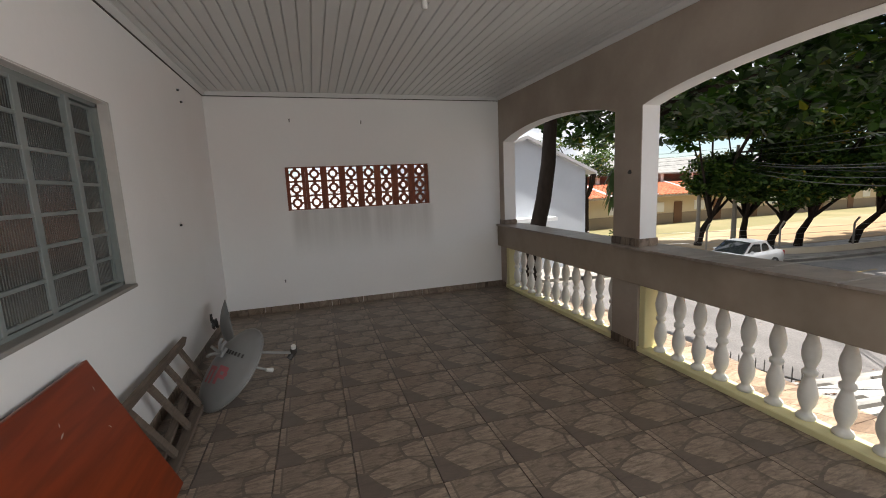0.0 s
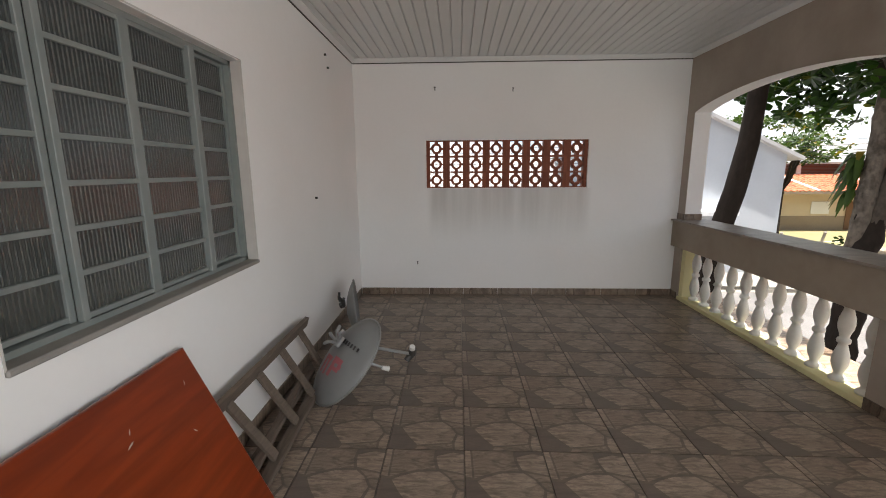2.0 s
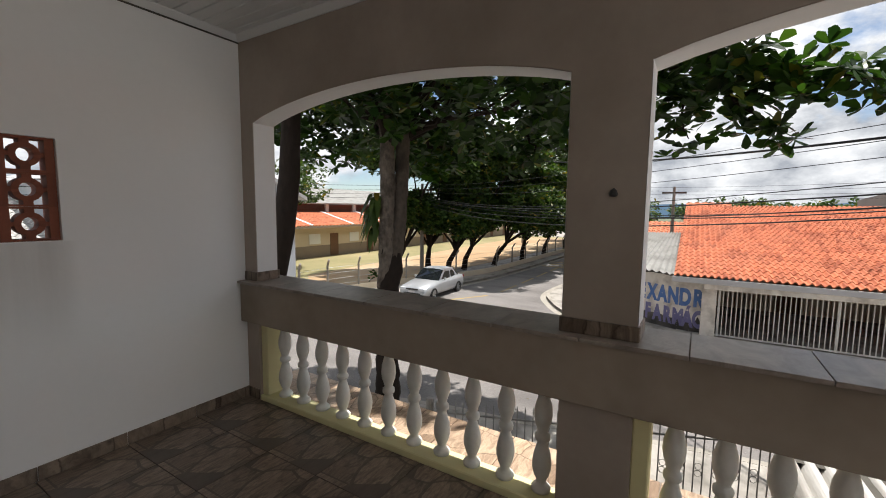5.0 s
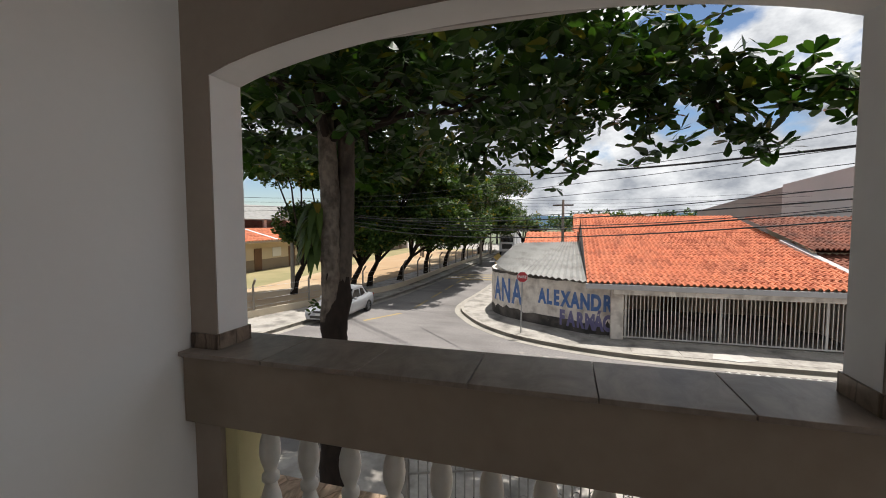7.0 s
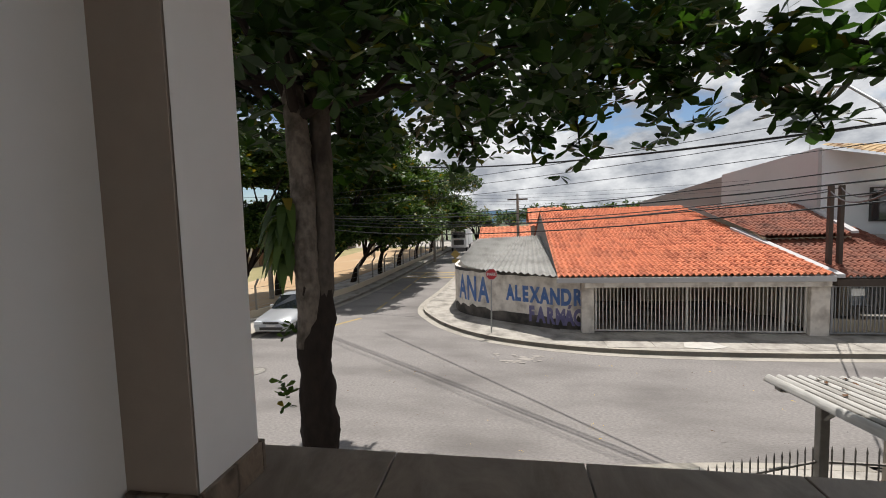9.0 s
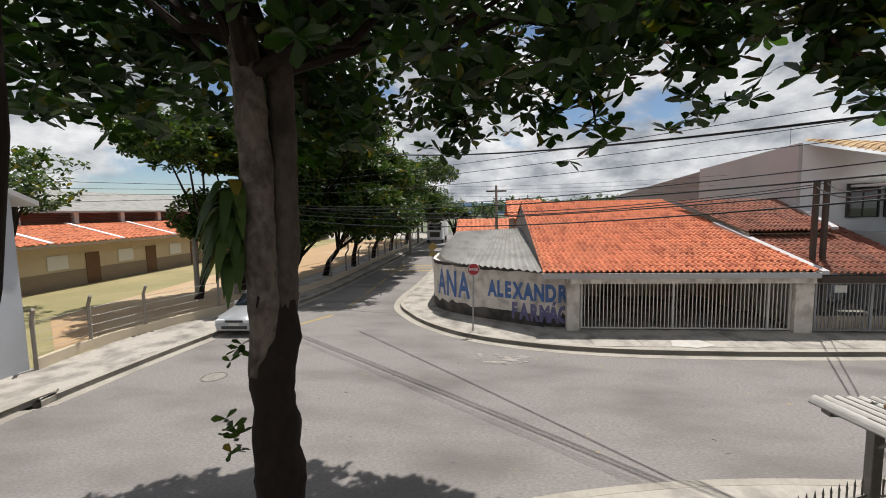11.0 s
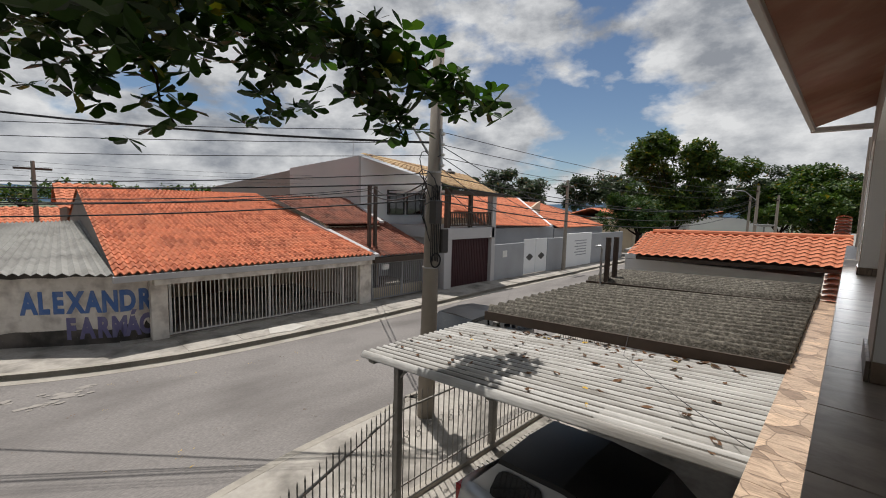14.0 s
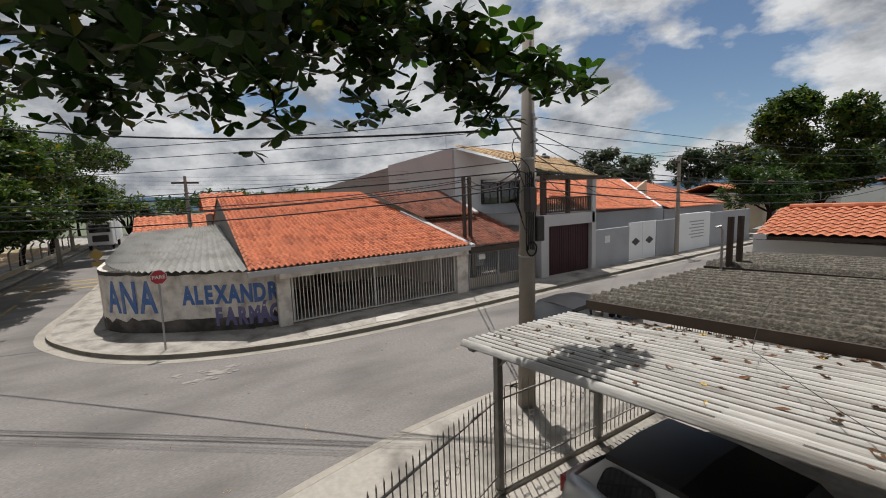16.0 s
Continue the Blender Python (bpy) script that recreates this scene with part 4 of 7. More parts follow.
def smooth_line(pts, n=6):
    out = []
    P = [Vector((p[0], p[1], 0)) for p in pts]
    for i in range(len(P) - 1):
        a, b, c, d = P[max(i - 1, 0)], P[i], P[i + 1], P[min(i + 2, len(P) - 1)]
        for k in range(n):
            t = k / n
            q = 0.5 * (2 * b + (c - a) * t + (2 * a - 5 * b + 4 * c - d) * t * t + (3 * b - a - 3 * c + d) * t ** 3)
            out.append((q.x, q.y))
    out.append((P[-1].x, P[-1].y))
    return out


g = Geo().grid(lambda u, v: ((u - 0.5) * 3000, (v - 0.5) * 3000, ROAD - 0.06 - 14 * max(0, math.hypot((u - 0.5) * 3000, (v - 0.5) * 3000) / 1500 - 0.06)), 60, 60)
structure("ground", g, FARGR, "open country reaching to the horizon", "ground")
g = Geo().box(-60, -70, ROAD - 0.05, 90, 19, ROAD)
structure("road", g, ASPH, "worn grey asphalt street crossing", "road")
structure("road_patch", Geo().slab([(-6, 12.2, ROAD + 0.004), (9.0, 9.6, ROAD + 0.004), (8.2, 8.9, ROAD + 0.004), (3, 10.6, ROAD + 0.004), (-6, 10.6, ROAD + 0.004)], 0.01), PATCHA, "darker asphalt repair", "road")

# far corner pavement
KF = [(17.0, -70), (16.5, -20), (16.1, -8), (15.9, -2.5), (16.05, 1.7), (16.75, 4.6), (18.0, 6.8), (20.2, 8.6), (23.3, 9.7), (30, 9.4), (45, 9.2), (90, 9.0)]
KN = [(9.9, -70), (9.75, -8), (9.6, -1), (9.45, 1.7), (9.05, 3.9), (8.5, 5.8), (8.2, 7.6), (7.6, 9.2), (6.0, 10.1), (2, 10.4), (-60, 10.6)]
KL = [(-60, 17.5), (5, 16.8), (11.7, 16.35), (14.5, 16.1), (17.5, 15.7), (22, 15.0), (27.2, 14.35), (40, 14.0), (90, 13.6)]
for nm, line, side, far in (("pavement_east", KF, "R", [(90, -70)]), ("pavement_west", KN, "L", [(-60, -70)]), ("pavement_north", KL, "N", [(90, 40), (-60, 40)])):
    pts = smooth_line(line)
    pave = Geo().slab([(x, y, GND) for x, y in pts] + [(x, y, GND) for x, y in far], 0.12)
    ob = structure(nm, pave, CONC, "stained concrete pavement", "pavement")
    kp = pts if nm != "pavement_west" else pts[::-1]
    kp = kp if nm != "pavement_east" else kp[::-1]
    kk = ribbon([(x, y) for x, y in (pts[::-1] if nm == "pavement_east" else pts)], 0.16 if nm != "pavement_west" else -0.16, ROAD, 0.154)
    part("kerb", kk, KERBM, ob, "worn concrete kerb")
    gg = ribbon([(x, y) for x, y in (pts[::-1] if nm == "pavement_east" else pts)], -0.32 if nm != "pavement_west" else 0.32, ROAD, 0.006)
    part("gutter", gg, KERBM, ob, "pale concrete gutter strip")
# pavement joints on the far side: separate slabs
pe = bpy.data.objects["pavement_east"]
rnd = random.Random(8)
for k in range(16):
    y0 = 2.0 - k * 1.55
    me = Geo().box(16.25 - y0 * 0.008, y0 - 1.5, GND, 17.9, y0 + 0.02 * rnd.random(), GND + 0.006 + 0.008 * rnd.random(), 0.003)
    part("slab", me, CONC, pe)
lone("cement_patch", Geo().slab([(16.3, -0.4, GND + 0.02), (16.9, -0.6, GND + 0.02), (17.0, -1.5, GND + 0.02), (16.4, -1.75, GND + 0.02), (16.15, -1.1, GND + 0.02)], 0.03), WHITEPT, (16.5, -1, GND), "pale spilled cement on the pavement", "cement patch")
g = Geo()
rnd = random.Random(3)
for k in range(26):
    x, y = 15.4 + rnd.uniform(-0.5, 0.5), 4.9 + rnd.uniform(-0.9, 0.9)
    s = rnd.uniform(0.03, 0.11)
    g.add([(x + s * math.cos(a) * rnd.uniform(0.5, 1.4), y + s * 1.6 * math.sin(a) * rnd.uniform(0.5, 1.4), ROAD + 0.004 + 0.0005 * k) for a in [i * 1.05 for i in range(6)]], [tuple(range(6))])
structure("paint_splash", g, SPLASH, "splashes of white paint on the asphalt", "road paint")
g = Geo()
for k in range(5):
    g.add([(22 + k * 3.2, 12.0 + 0.06 * k, ROAD + 0.005), (24.4 + k * 3.2, 12.05 + 0.06 * k, ROAD + 0.005), (24.4 + k * 3.2, 12.2 + 0.06 * k, ROAD + 0.005), (22 + k * 3.2, 12.15 + 0.06 * k, ROAD + 0.005)], [(0, 1, 2, 3)])
g.add([(18.6, 13.3, ROAD + 0.005), (20.6, 12.2, ROAD + 0.005), (20.7, 12.36, ROAD + 0.005), (18.7, 13.46, ROAD + 0.005)], [(0, 1, 2, 3)])
for x in (34, 35.5, 37):
    g.add([(x, 9.6, ROAD + 0.005), (x + 0.45, 9.6, ROAD + 0.005), (x + 0.45, 13.9, ROAD + 0.005), (x, 13.9, ROAD + 0.005)], [(0, 1, 2, 3)])
structure("road_paint", g, ROADY, "faded yellow road markings", "road paint")
mh = thing("manhole_cover", (13.6, 13.2, ROAD), "round iron manhole cover in the asphalt", "manhole cover")
part("frame", Geo().lathe([(0.36, 0), (0.36, 0.008), (0.31, 0.008), (0.31, 0.002)], (13.6, 13.2, ROAD), 24), PATCHA, mh)
part("lid", Geo().lathe([(0.30, 0), (0.30, 0.007), (0.27, 0.009)], (13.6, 13.2, ROAD), 24), FENCEM, mh)


# ---- roofs ----
def tile_roof(p00, p10, p01, p11, cols, rows, lift=0.085, step=0.03):
    """Barrel-tile surface: p00 to p10 along the eave, p01 to p11 along the ridge."""
    a, b, c, d = Vector(p00), Vector(p10), Vector(p01), Vector(p11)
    nrm = (b - a).cross(c - a).normalized()
    nrm = nrm if nrm.z > 0 else -nrm
    g = Geo()
    seg = 6
    prof = [lift * max(0.0, math.sin(math.pi * min(1, k / seg * 1.35))) for k in range(seg)]
    for r in range(rows):
        nu = cols * seg
        vs = []
        for e, up in ((0.0, step), (1.0, 0.0)):
            v = (r + e * 1.04) / rows
            for i in range(nu + 1):
                s = i / nu
                p = a + (b - a) * s + (c - a) * v + (a - b - c + d) * (s * v)
                vs.append(p + nrm * (prof[i % seg] + up + 0.004))
        for i in range(nu + 1):
            vs.append(vs[i] - nrm * (step + 0.01))
        n1 = nu + 1
        g.add(vs, [(i, i + 1, n1 + i + 1, n1 + i) for i in range(nu)] + [(2 * n1 + i, 2 * n1 + i + 1, i + 1, i) for i in range(nu)])
    return g


def wave_roof(x0, x1, y0, y1, z0, z1, pitch, amp, along="x", dz=0.012):
    """Corrugated sheet; waves run along x; z0 at x0, z1 at x1."""
    n = max(2, int(abs(y1 - y0) / pitch)) * 8
    wave = (lambda q: 2 * abs(math.sin(math.pi * q)) ** 0.8 - 1) if amp < 0.05 else (lambda q: -math.cos(2 * math.pi * q))
    g = Geo()
    for off in (0.0, -dz):
        g.grid(lambda u, v, off=off: (x0 + (x1 - x0) * v, y0 + (y1 - y0) * u, z0 + (z1 - z0) * v + amp * wave(u * n / 8) + off), n, 4)
    m = (n + 1) * 5
    g.f += [(i, i + 1, m + i + 1, m + i) for i in range(n)] + [(4 * (n + 1) + i, m + 4 * (n + 1) + i, m + 4 * (n + 1) + i + 1, 4 * (n + 1) + i + 1) for i in range(n)]
    return g


def valley_strips(x0, x1, y0, y1, z0, z1, pitch, amp, half, lift):
    """Dirty ribbons with painted shade along the valleys of a corrugated sheet."""
    m = max(2, int(abs(y1 - y0) / pitch))
    g = Geo()
    rn = random.Random(int(pitch * 1000))
    for k in range(1, m):
        y = y0 + (y1 - y0) * k / m
        for q in range(8):
            if rn.random() < 0.12:
                continue
            ua, ub = q / 8, (q + 1) / 8
            g.add([(x0 + (x1 - x0) * u, y + s * half * rn.uniform(0.7, 1.1), z0 + (z1 - z0) * u - amp + lift) for u in (ua, ub) for s in (-1, 1)], [(0, 1, 3, 2)])
    return g


def gate(name, x, y0, y1, z0, z1, n, mt, label, posts=()):
    t = thing(name, (x, (y0 + y1) / 2, z0), label, "gate")
    part("frame", Geo().box(x - 0.025, y0, z0 + 0.04, x + 0.025, y1, z0 + 0.09).box(x - 0.025, y0, z1 - 0.05, x + 0.025, y1, z1), mt, t)
    for y in posts:
        part("stile", Geo().box(x - 0.03, y - 0.035, z0 + 0.03, x + 0.03, y + 0.035, z1), mt, t)
    me = Geo().box(-0.012, -0.014, 0, 0.012, 0.014, z1 - z0 - 0.14).mesh("bar", mt)
    for k in range(n):
        piece("bar", me, t, (x, y0 + (y1 - y0) * (k + 0.5) / n, z0 + 0.09))
    return t


# ---- corner house with the orange roof ----
ha = thing("corner_house", (21, -1, GND), "low corner house with an orange tile roof and barred gate front", "house", "houses across the street")
EZ, RZ = -0.72, 1.84
part("roof", tile_roof((17.55, -5.5, EZ), (17.55, 3.45, EZ), (26.6, -4.1, RZ), (26.6, 3.45, RZ), 44, 24), CLAY, ha, "sunlit orange barrel-tile roof", kind="stuff")
part("roof", tile_roof((35.5, 3.45, EZ), (35.5, -5.5, EZ), (26.6, 3.45, RZ), (26.6, -4.1, RZ), 40, 12), CLAY, ha, "rear slope of orange tiles", kind="stuff")
part("gable", Geo().prism([(17.75, -0.86), (26.6, 1.74), (35.3, -0.86)], 1, 3.28, 3.40), BROWNW, ha, "bare dark gable wall")
part("fascia", Geo().box(17.5, -5.55, -0.93, 17.62, 3.5, -0.74, 0.01), LILACW, ha, "white concrete roof beam")
part("beam", Geo().box(17.62, -5.5, -1.12, 18.2, 2.5, -0.86, 0.01), OLDW, ha)
part("gate_post", Geo().box(17.95, 2.1, GND, 18.25, 2.55, -0.86, 0.012), OLDW, ha, "stained cream gate post")
part("gate_post", Geo().box(17.9, -5.65, GND, 18.25, -5.05, -0.86, 0.012), OLDW, ha, "stained cream gate post")
part("side_wall", Geo().box(18.25, -5.6, GND, 35, -5.45, -0.8), OLDW, ha)
part("carport_floor", Geo().box(18.0, -5.5, GND, 24, 3.3, GND + 0.03), CONC, ha)
part("inner_wall", Geo().box(24, -5.5, GND, 24.2, 3.3, 0.2), BEIGE, ha, "shaded house front behind the carport")
part("inner_door", Geo().box(23.93, -1.2, GND + 0.03, 23.99, -0.3, -0.8, 0.01), WOODD, ha)
part("inner_window", Geo().box(23.93, 0.5, -1.9, 23.99, 2.0, -0.8, 0.01), CARGL, ha)
gate("sliding_gate", 18.08, -5.05, 2.1, GND + 0.03, -1.13, 54, GATEW, "off-white barred sliding gate with vertical bars", posts=(-4.3, -1.15, 2.02, -5.0))

# painted wall round the corner, with a lean-to roof
WL = smooth_line([(18.3, 2.55), (18.42, 3.3), (19.3, 4.9), (20.2, 6.3), (21.0, 7.25), (22.2, 7.85), (24.5, 7.95), (34, 7.7)], 5)
pw = thing("painted_wall", (19.5, 5, GND), "old curved street wall with faded blue lettering and damp stains", "wall")
g, gs, gt = Geo(), Geo(), Geo()
for i in range(len(WL) - 1):
    (xa, ya), (xb, yb) = WL[i], WL[i + 1]
    d = Vector((xb - xa, yb - ya)).normalized()
    nx, ny = d.y * 0.15, -d.x * 0.15
    q = [(xa, ya), (xb, yb), (xb + nx, yb + ny), (xa + nx, ya + ny)]
    g.add([(x, y, z) for z in (GND - 0.1, -0.72) for x, y in q], [(0, 1, 5, 4), (1, 2, 6, 5), (2, 3, 7, 6), (3, 0, 4, 7), (4, 5, 6, 7)])
    o = (-d.y * 0.004, d.x * 0.004)
    h0, h1 = 0.46 + 0.34 * noise.noise((i * 0.7, 1, 0)), 0.46 + 0.34 * noise.noise(((i + 1) * 0.7, 1, 0))
    gs.add([(xa + o[0], ya + o[1], GND), (xb + o[0], yb + o[1], GND), (xb + o[0], yb + o[1], GND + h1), (xa + o[0], ya + o[1], GND + h0)], [(0, 1, 2, 3)])
    # ragged dark band along the wall top, just under the roof edge
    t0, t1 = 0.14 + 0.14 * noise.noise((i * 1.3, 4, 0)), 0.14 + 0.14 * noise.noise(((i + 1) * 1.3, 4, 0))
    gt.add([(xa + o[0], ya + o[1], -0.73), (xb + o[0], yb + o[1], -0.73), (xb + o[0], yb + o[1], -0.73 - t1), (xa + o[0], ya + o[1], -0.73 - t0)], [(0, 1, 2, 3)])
part("wall", g, OLDW, pw)
part("damp_band", gs, BLACKBAND, pw, "black damp stain along the foot")
part("damp_band", gt, BLACKBAND, pw, "dark ragged band under the roof edge")


def along(s):
    """Point and direction at a length s along the painted wall."""
    for i in range(len(WL) - 1):
        a, b = Vector(WL[i]), Vector(WL[i + 1])
        l = (b - a).length
        if s <= l:
            return a + (b - a) * (s / l), (b - a).normalized()
        s -= l
    return b, (b - a).normalized()


def wall_text(txt, s_end, z, size, mt, squeeze):
    """Letters one by one along the wall, read from the street; the text ends at s_end."""
    s = s_end
    for chx in reversed(txt):
        if chx != " ":
            cu = bpy.data.curves.new("letter", "FONT")
            cu.body, cu.size, cu.align_x, cu.extrude, cu.offset = chx, size, "CENTER", 0.003, 0.044
            tmp = bpy.data.objects.new("letter", cu)
            scene.collection.objects.link(tmp)
            me = bpy.data.meshes.new_from_object(tmp.evaluated_get(bpy.context.evaluated_depsgraph_get()))
            bpy.data.objects.remove(tmp)
            me.materials.clear(); me.materials.append(mt)
            p, d = along(s)
            ob = new("letter", me)
            ob.parent = pw
            out = Vector((-d.y, d.x, 0))
            m = Matrix(((-d.x * squeeze, 0, out.x, 0), (-d.y * squeeze, 0, out.y, 0), (0, 1, 0, 0), (0, 0, 0, 1)))
            ob.matrix_basis = Matrix.Translation(Vector((p.x + out.x * 0.010, p.y + out.y * 0.010, z)) - Vector(pw.location)) @ m
        s += size * squeeze * (0.80 if chx in "AXNDMR" else 0.66)


wall_text("ALEXANDR", 0.10, -1.90, 0.86, BLUEP, 0.62)
wall_text("FARMÁC", 0.08, -2.68, 0.84, PURPP, 0.60)
wall_text("ANA", 4.35, -2.15, 1.55, BLUEP, 0.56)
# lean-to roof over the wall
g = Geo()
outer = smooth_line([(17.6, 3.35), (18.9, 5.0), (19.9, 6.5), (20.6, 7.2), (21.2, 7.5)], 14)
m = len(outer)
inner = [(26.6 - 1.6 * i / (m - 1), 3.42 + 3.5 * i / (m - 1)) for i in range(m)]
for off in (0, -0.012):
    for i in range(m):
        q = i / (m - 1)
        w = 0.04 * math.cos(i * math.pi)
        z0, z1 = -0.70 + 0.34 * q ** 3, 0.46 - 0.05 * q
        for f in (0.0, 0.5, 1.0):
            x, y = outer[i][0] + (inner[i][0] - outer[i][0]) * f, outer[i][1] + (inner[i][1] - outer[i][1]) * f
            g.v.append((x, y, z0 + (z1 - z0) * f + w + off))
g.f += [(o + 3 * i + j, o + 3 * i + j + 1, o + 3 * (i + 1) + j + 1, o + 3 * (i + 1) + j) for o in (0, 3 * m) for i in range(m - 1) for j in (0, 1)]
g.f += [(3 * i, 3 * (i + 1), 3 * m + 3 * (i + 1), 3 * m + 3 * i) for i in range(m - 1)]
lone("lean_to_roof", g, FIBREG, (20, 6, -0.7), "grey corrugated lean-to roof over the painted wall", "roof")
lone("rear_shed", Geo().box(25.4, 3.6, GND, 33, 7.0, -0.1), BROWNW, (28, 5, GND), "plain shed behind the painted wall", "shed")

# signs
sg = thing("stop_sign", (17.92, 5.9, GND), "red stop sign on a leaning grey post", "traffic sign")
part("post", Geo().tube([(17.9, 5.95, GND - 0.1), (17.92, 5.9, -0.45)], 0.03, 8), METAL, sg)
face = Vector((-1, -0.05, 0)).normalized()
lat = Vector((face.y, -face.x, 0))


def disc(c, r, n, t, f=face, l=lat, rot=0.0):
    c = Vector(c)
    pts = [c + l * (r * math.cos(2 * math.pi * (i + rot) / n)) + Vector((0, 0, 1)) * (r * math.sin(2 * math.pi * (i + rot) / n)) for i in range(n)]
    return Geo().add([p for p in pts] + [p + f * t for p in pts], [tuple(range(n)), tuple(range(2 * n - 1, n - 1, -1))] + [(i, (i + 1) % n, n + (i + 1) % n, n + i) for i in range(n)])


part("plate_rim", disc((17.88, 5.9, -0.62), 0.234, 8, 0.006, rot=0.5), WHITEP, sg, "white rim")
part("plate", disc((17.873, 5.9, -0.62), 0.2145, 8, 0.006, rot=0.5), SIGNR, sg, "red octagonal plate")
cu = bpy.data.curves.new("word", "FONT")
cu.body, cu.size, cu.align_x, cu.align_y, cu.extrude, cu.offset = "PARE", 0.15, "CENTER", "CENTER", 0.002, 0.004
tmp = bpy.data.objects.new("word", cu)
scene.collection.objects.link(tmp)
me = bpy.data.meshes.new_from_object(tmp.evaluated_get(bpy.context.evaluated_depsgraph_get()))
bpy.data.objects.remove(tmp)
me.materials.clear(); me.materials.append(WHITEP)
ob = new("word", me); ob.parent = sg
ob.matrix_basis = Matrix.Translation(Vector((17.864, 5.9, -0.62)) - Vector(sg.location)) @ Matrix(((lat.x * -1 if lat.y > 0 else lat.x, 0, face.x, 0), (-1 if lat.y > 0 else lat.y, 0, face.y, 0), (0, 1, 0, 0), (0, 0, 0, 1)))
sg = thing("warning_sign", (33.0, 9.25, GND), "yellow warning sign on a short post", "traffic sign")
part("post", Geo().tube([(33.0, 9.25, GND - 0.1), (33.0, 9.25, -1.0)], 0.03, 8), METAL, sg)
part("plate", disc((32.96, 9.25, -1.1), 0.36, 4, 0.006), SIGNY, sg, "yellow diamond plate")
part("plate", Geo().box(32.95, 9.0, -1.75, 32.96, 9.5, -1.5), SIGNY, sg, "small yellow plate")

# ---- house with the dark tile roofs ----
hb = thing("low_house", (20, -7.6, GND), "low house with dark weathered tile roofs and a grey barred gate", "house", "houses across the street")
part("roof", tile_roof((17.7, -9.35, -0.86), (17.7, -5.75, -0.82), (22.2, -9.35, 0.62), (22.2, -4.6, 0.62), 18, 12), CLAYD, hb, "dark mossy barrel tiles", kind="stuff")
part("roof", tile_roof((20.6, -8.1, 0.45), (20.6, -5.0, 0.45), (24.6, -8.6, 1.75), (24.6, -4.0, 1.75), 18, 11), CLAYD, hb, "red-brown barrel tiles", kind="stuff")
part("verge", Geo().slab([(17.6, -5.62, -0.70), (17.6, -5.86, -0.70), (22.2, -4.75, 0.80), (22.2, -4.5, 0.80)], 0.12), LILACW, hb, "off-white verge board")
part("verge", Geo().slab([(20.5, -8.05, 0.60), (20.5, -8.3, 0.60), (24.6, -8.85, 1.92), (24.6, -8.6, 1.92)], 0.1), LILACW, hb, "off-white verge board")
part("wall", Geo().box(18.3, -9.3, GND, 18.45, -5.66, -2.4), BEIGE, hb)
part("rear_wall", Geo().box(21.0, -8.4, GND, 25, -5.0, 0.35), BEIGE, hb)
part("beam", Geo().box(17.65, -9.4, -1.12, 17.9, -5.66, -0.88, 0.01), TIMBER, hb, "dark eave beam")
part("gable", Geo().prism([(20.7, 0.40), (24.6, 1.62), (24.6, 0.2), (20.7, 0.2)], 1, -5.15, -5.02), BEIGE, hb)
gate("barred_gate", 18.0, -9.3, -5.68, GND + 0.03, -1.15, 30, GATEG, "grey barred double gate", posts=(-9.25, -7.5, -5.75))
part("plate", Geo().box(17.96, -6.7, -1.5, 17.975, -6.3, -1.25), WHITEP, bpy.data.objects["barred_gate"], "small white number plate")
lone("blue_bin", Geo().lathe([(0.2, 0), (0.26, 0.6), (0.28, 0.62), (0.2, 0.63)], (17.7, -8.9, GND), 12), BLUEB, (17.7, -8.9, GND), "blue plastic bin by the gate", "bin")
for y in (-6.0, -6.33):
    lone("timber_pole", beam_between((18.6, y, GND), (18.6, y - 0.02, 2.3), 0.15, 0.14, (1, 0, 0)), TIMBER, (18.6, y, GND), "old dark timber pole behind the gate roof", "pole", "paired timber poles")

# ---- two-storey house ----
hc = thing("two_storey_house", (21, -11, GND), "pale two-storey house with a balcony and a maroon garage door", "house", "houses across the street")
part("front_wall", Geo().prism([(-15.2, GND), (-15.2, 3.0), (-8.62, 4.15), (-8.62, GND)], 0, 23.06, 23.2), PALEB, hc, "pale blue-white upper front")
part("side_wall", Geo().prism([(23.06, GND), (23.06, 4.2), (31.6, 3.85), (31.6, GND)], 1, -8.6, -8.45), LILACW, hc, "tall blank grey side wall")
part("side_wall", Geo().prism([(31.6, GND), (31.6, 3.72), (49, 2.7), (49, GND)], 1, -9.5, -8.5), BROWNW, hc, "brown-grey rear block")
for y0, y1 in ((-11.75, -10.55), (-13.4, -12.1)):
    wd = part("window", Geo().box(22.99, y0, 0.93, 23.04, y1, 2.3), CARGL, hc, "dark glass")
    part("frame", Geo().box(22.95, y0 - 0.06, 0.87, 23.05, y0, 2.36).box(22.95, y1, 0.87, 23.05, y1 + 0.06, 2.36).box(22.95, y0, 2.3, 23.05, y1, 2.36).box(22.95, y0, 0.87, 23.05, y1, 0.93).box(22.97, (y0 + y1) / 2 - 0.02, 0.93, 23.05, (y0 + y1) / 2 + 0.02, 2.3), DARKM, wd)
part("roof", tile_roof((17.5, -14.2, 2.2), (17.5, -10.3, 2.5), (22.0, -16.6, 3.55), (23.1, -8.55, 4.32), 24, 22), CLAYY, hc, "straw-coloured tile roof", kind="stuff")
part("ceiling_slab", Geo().box(18.0, -14.5, 2.2, 23, -10.6, 2.3), WHITEW, hc)
part("roof_edge", Geo().box(17.45, -14.75, 2.1, 17.6, -10.3, 2.3), TIMBER, hc)
part("floor_slab", Geo().box(17.8, -14.4, -0.28, 22, -10.4, 0.32, 0.01), LILACW, hc, "balcony slab edge")
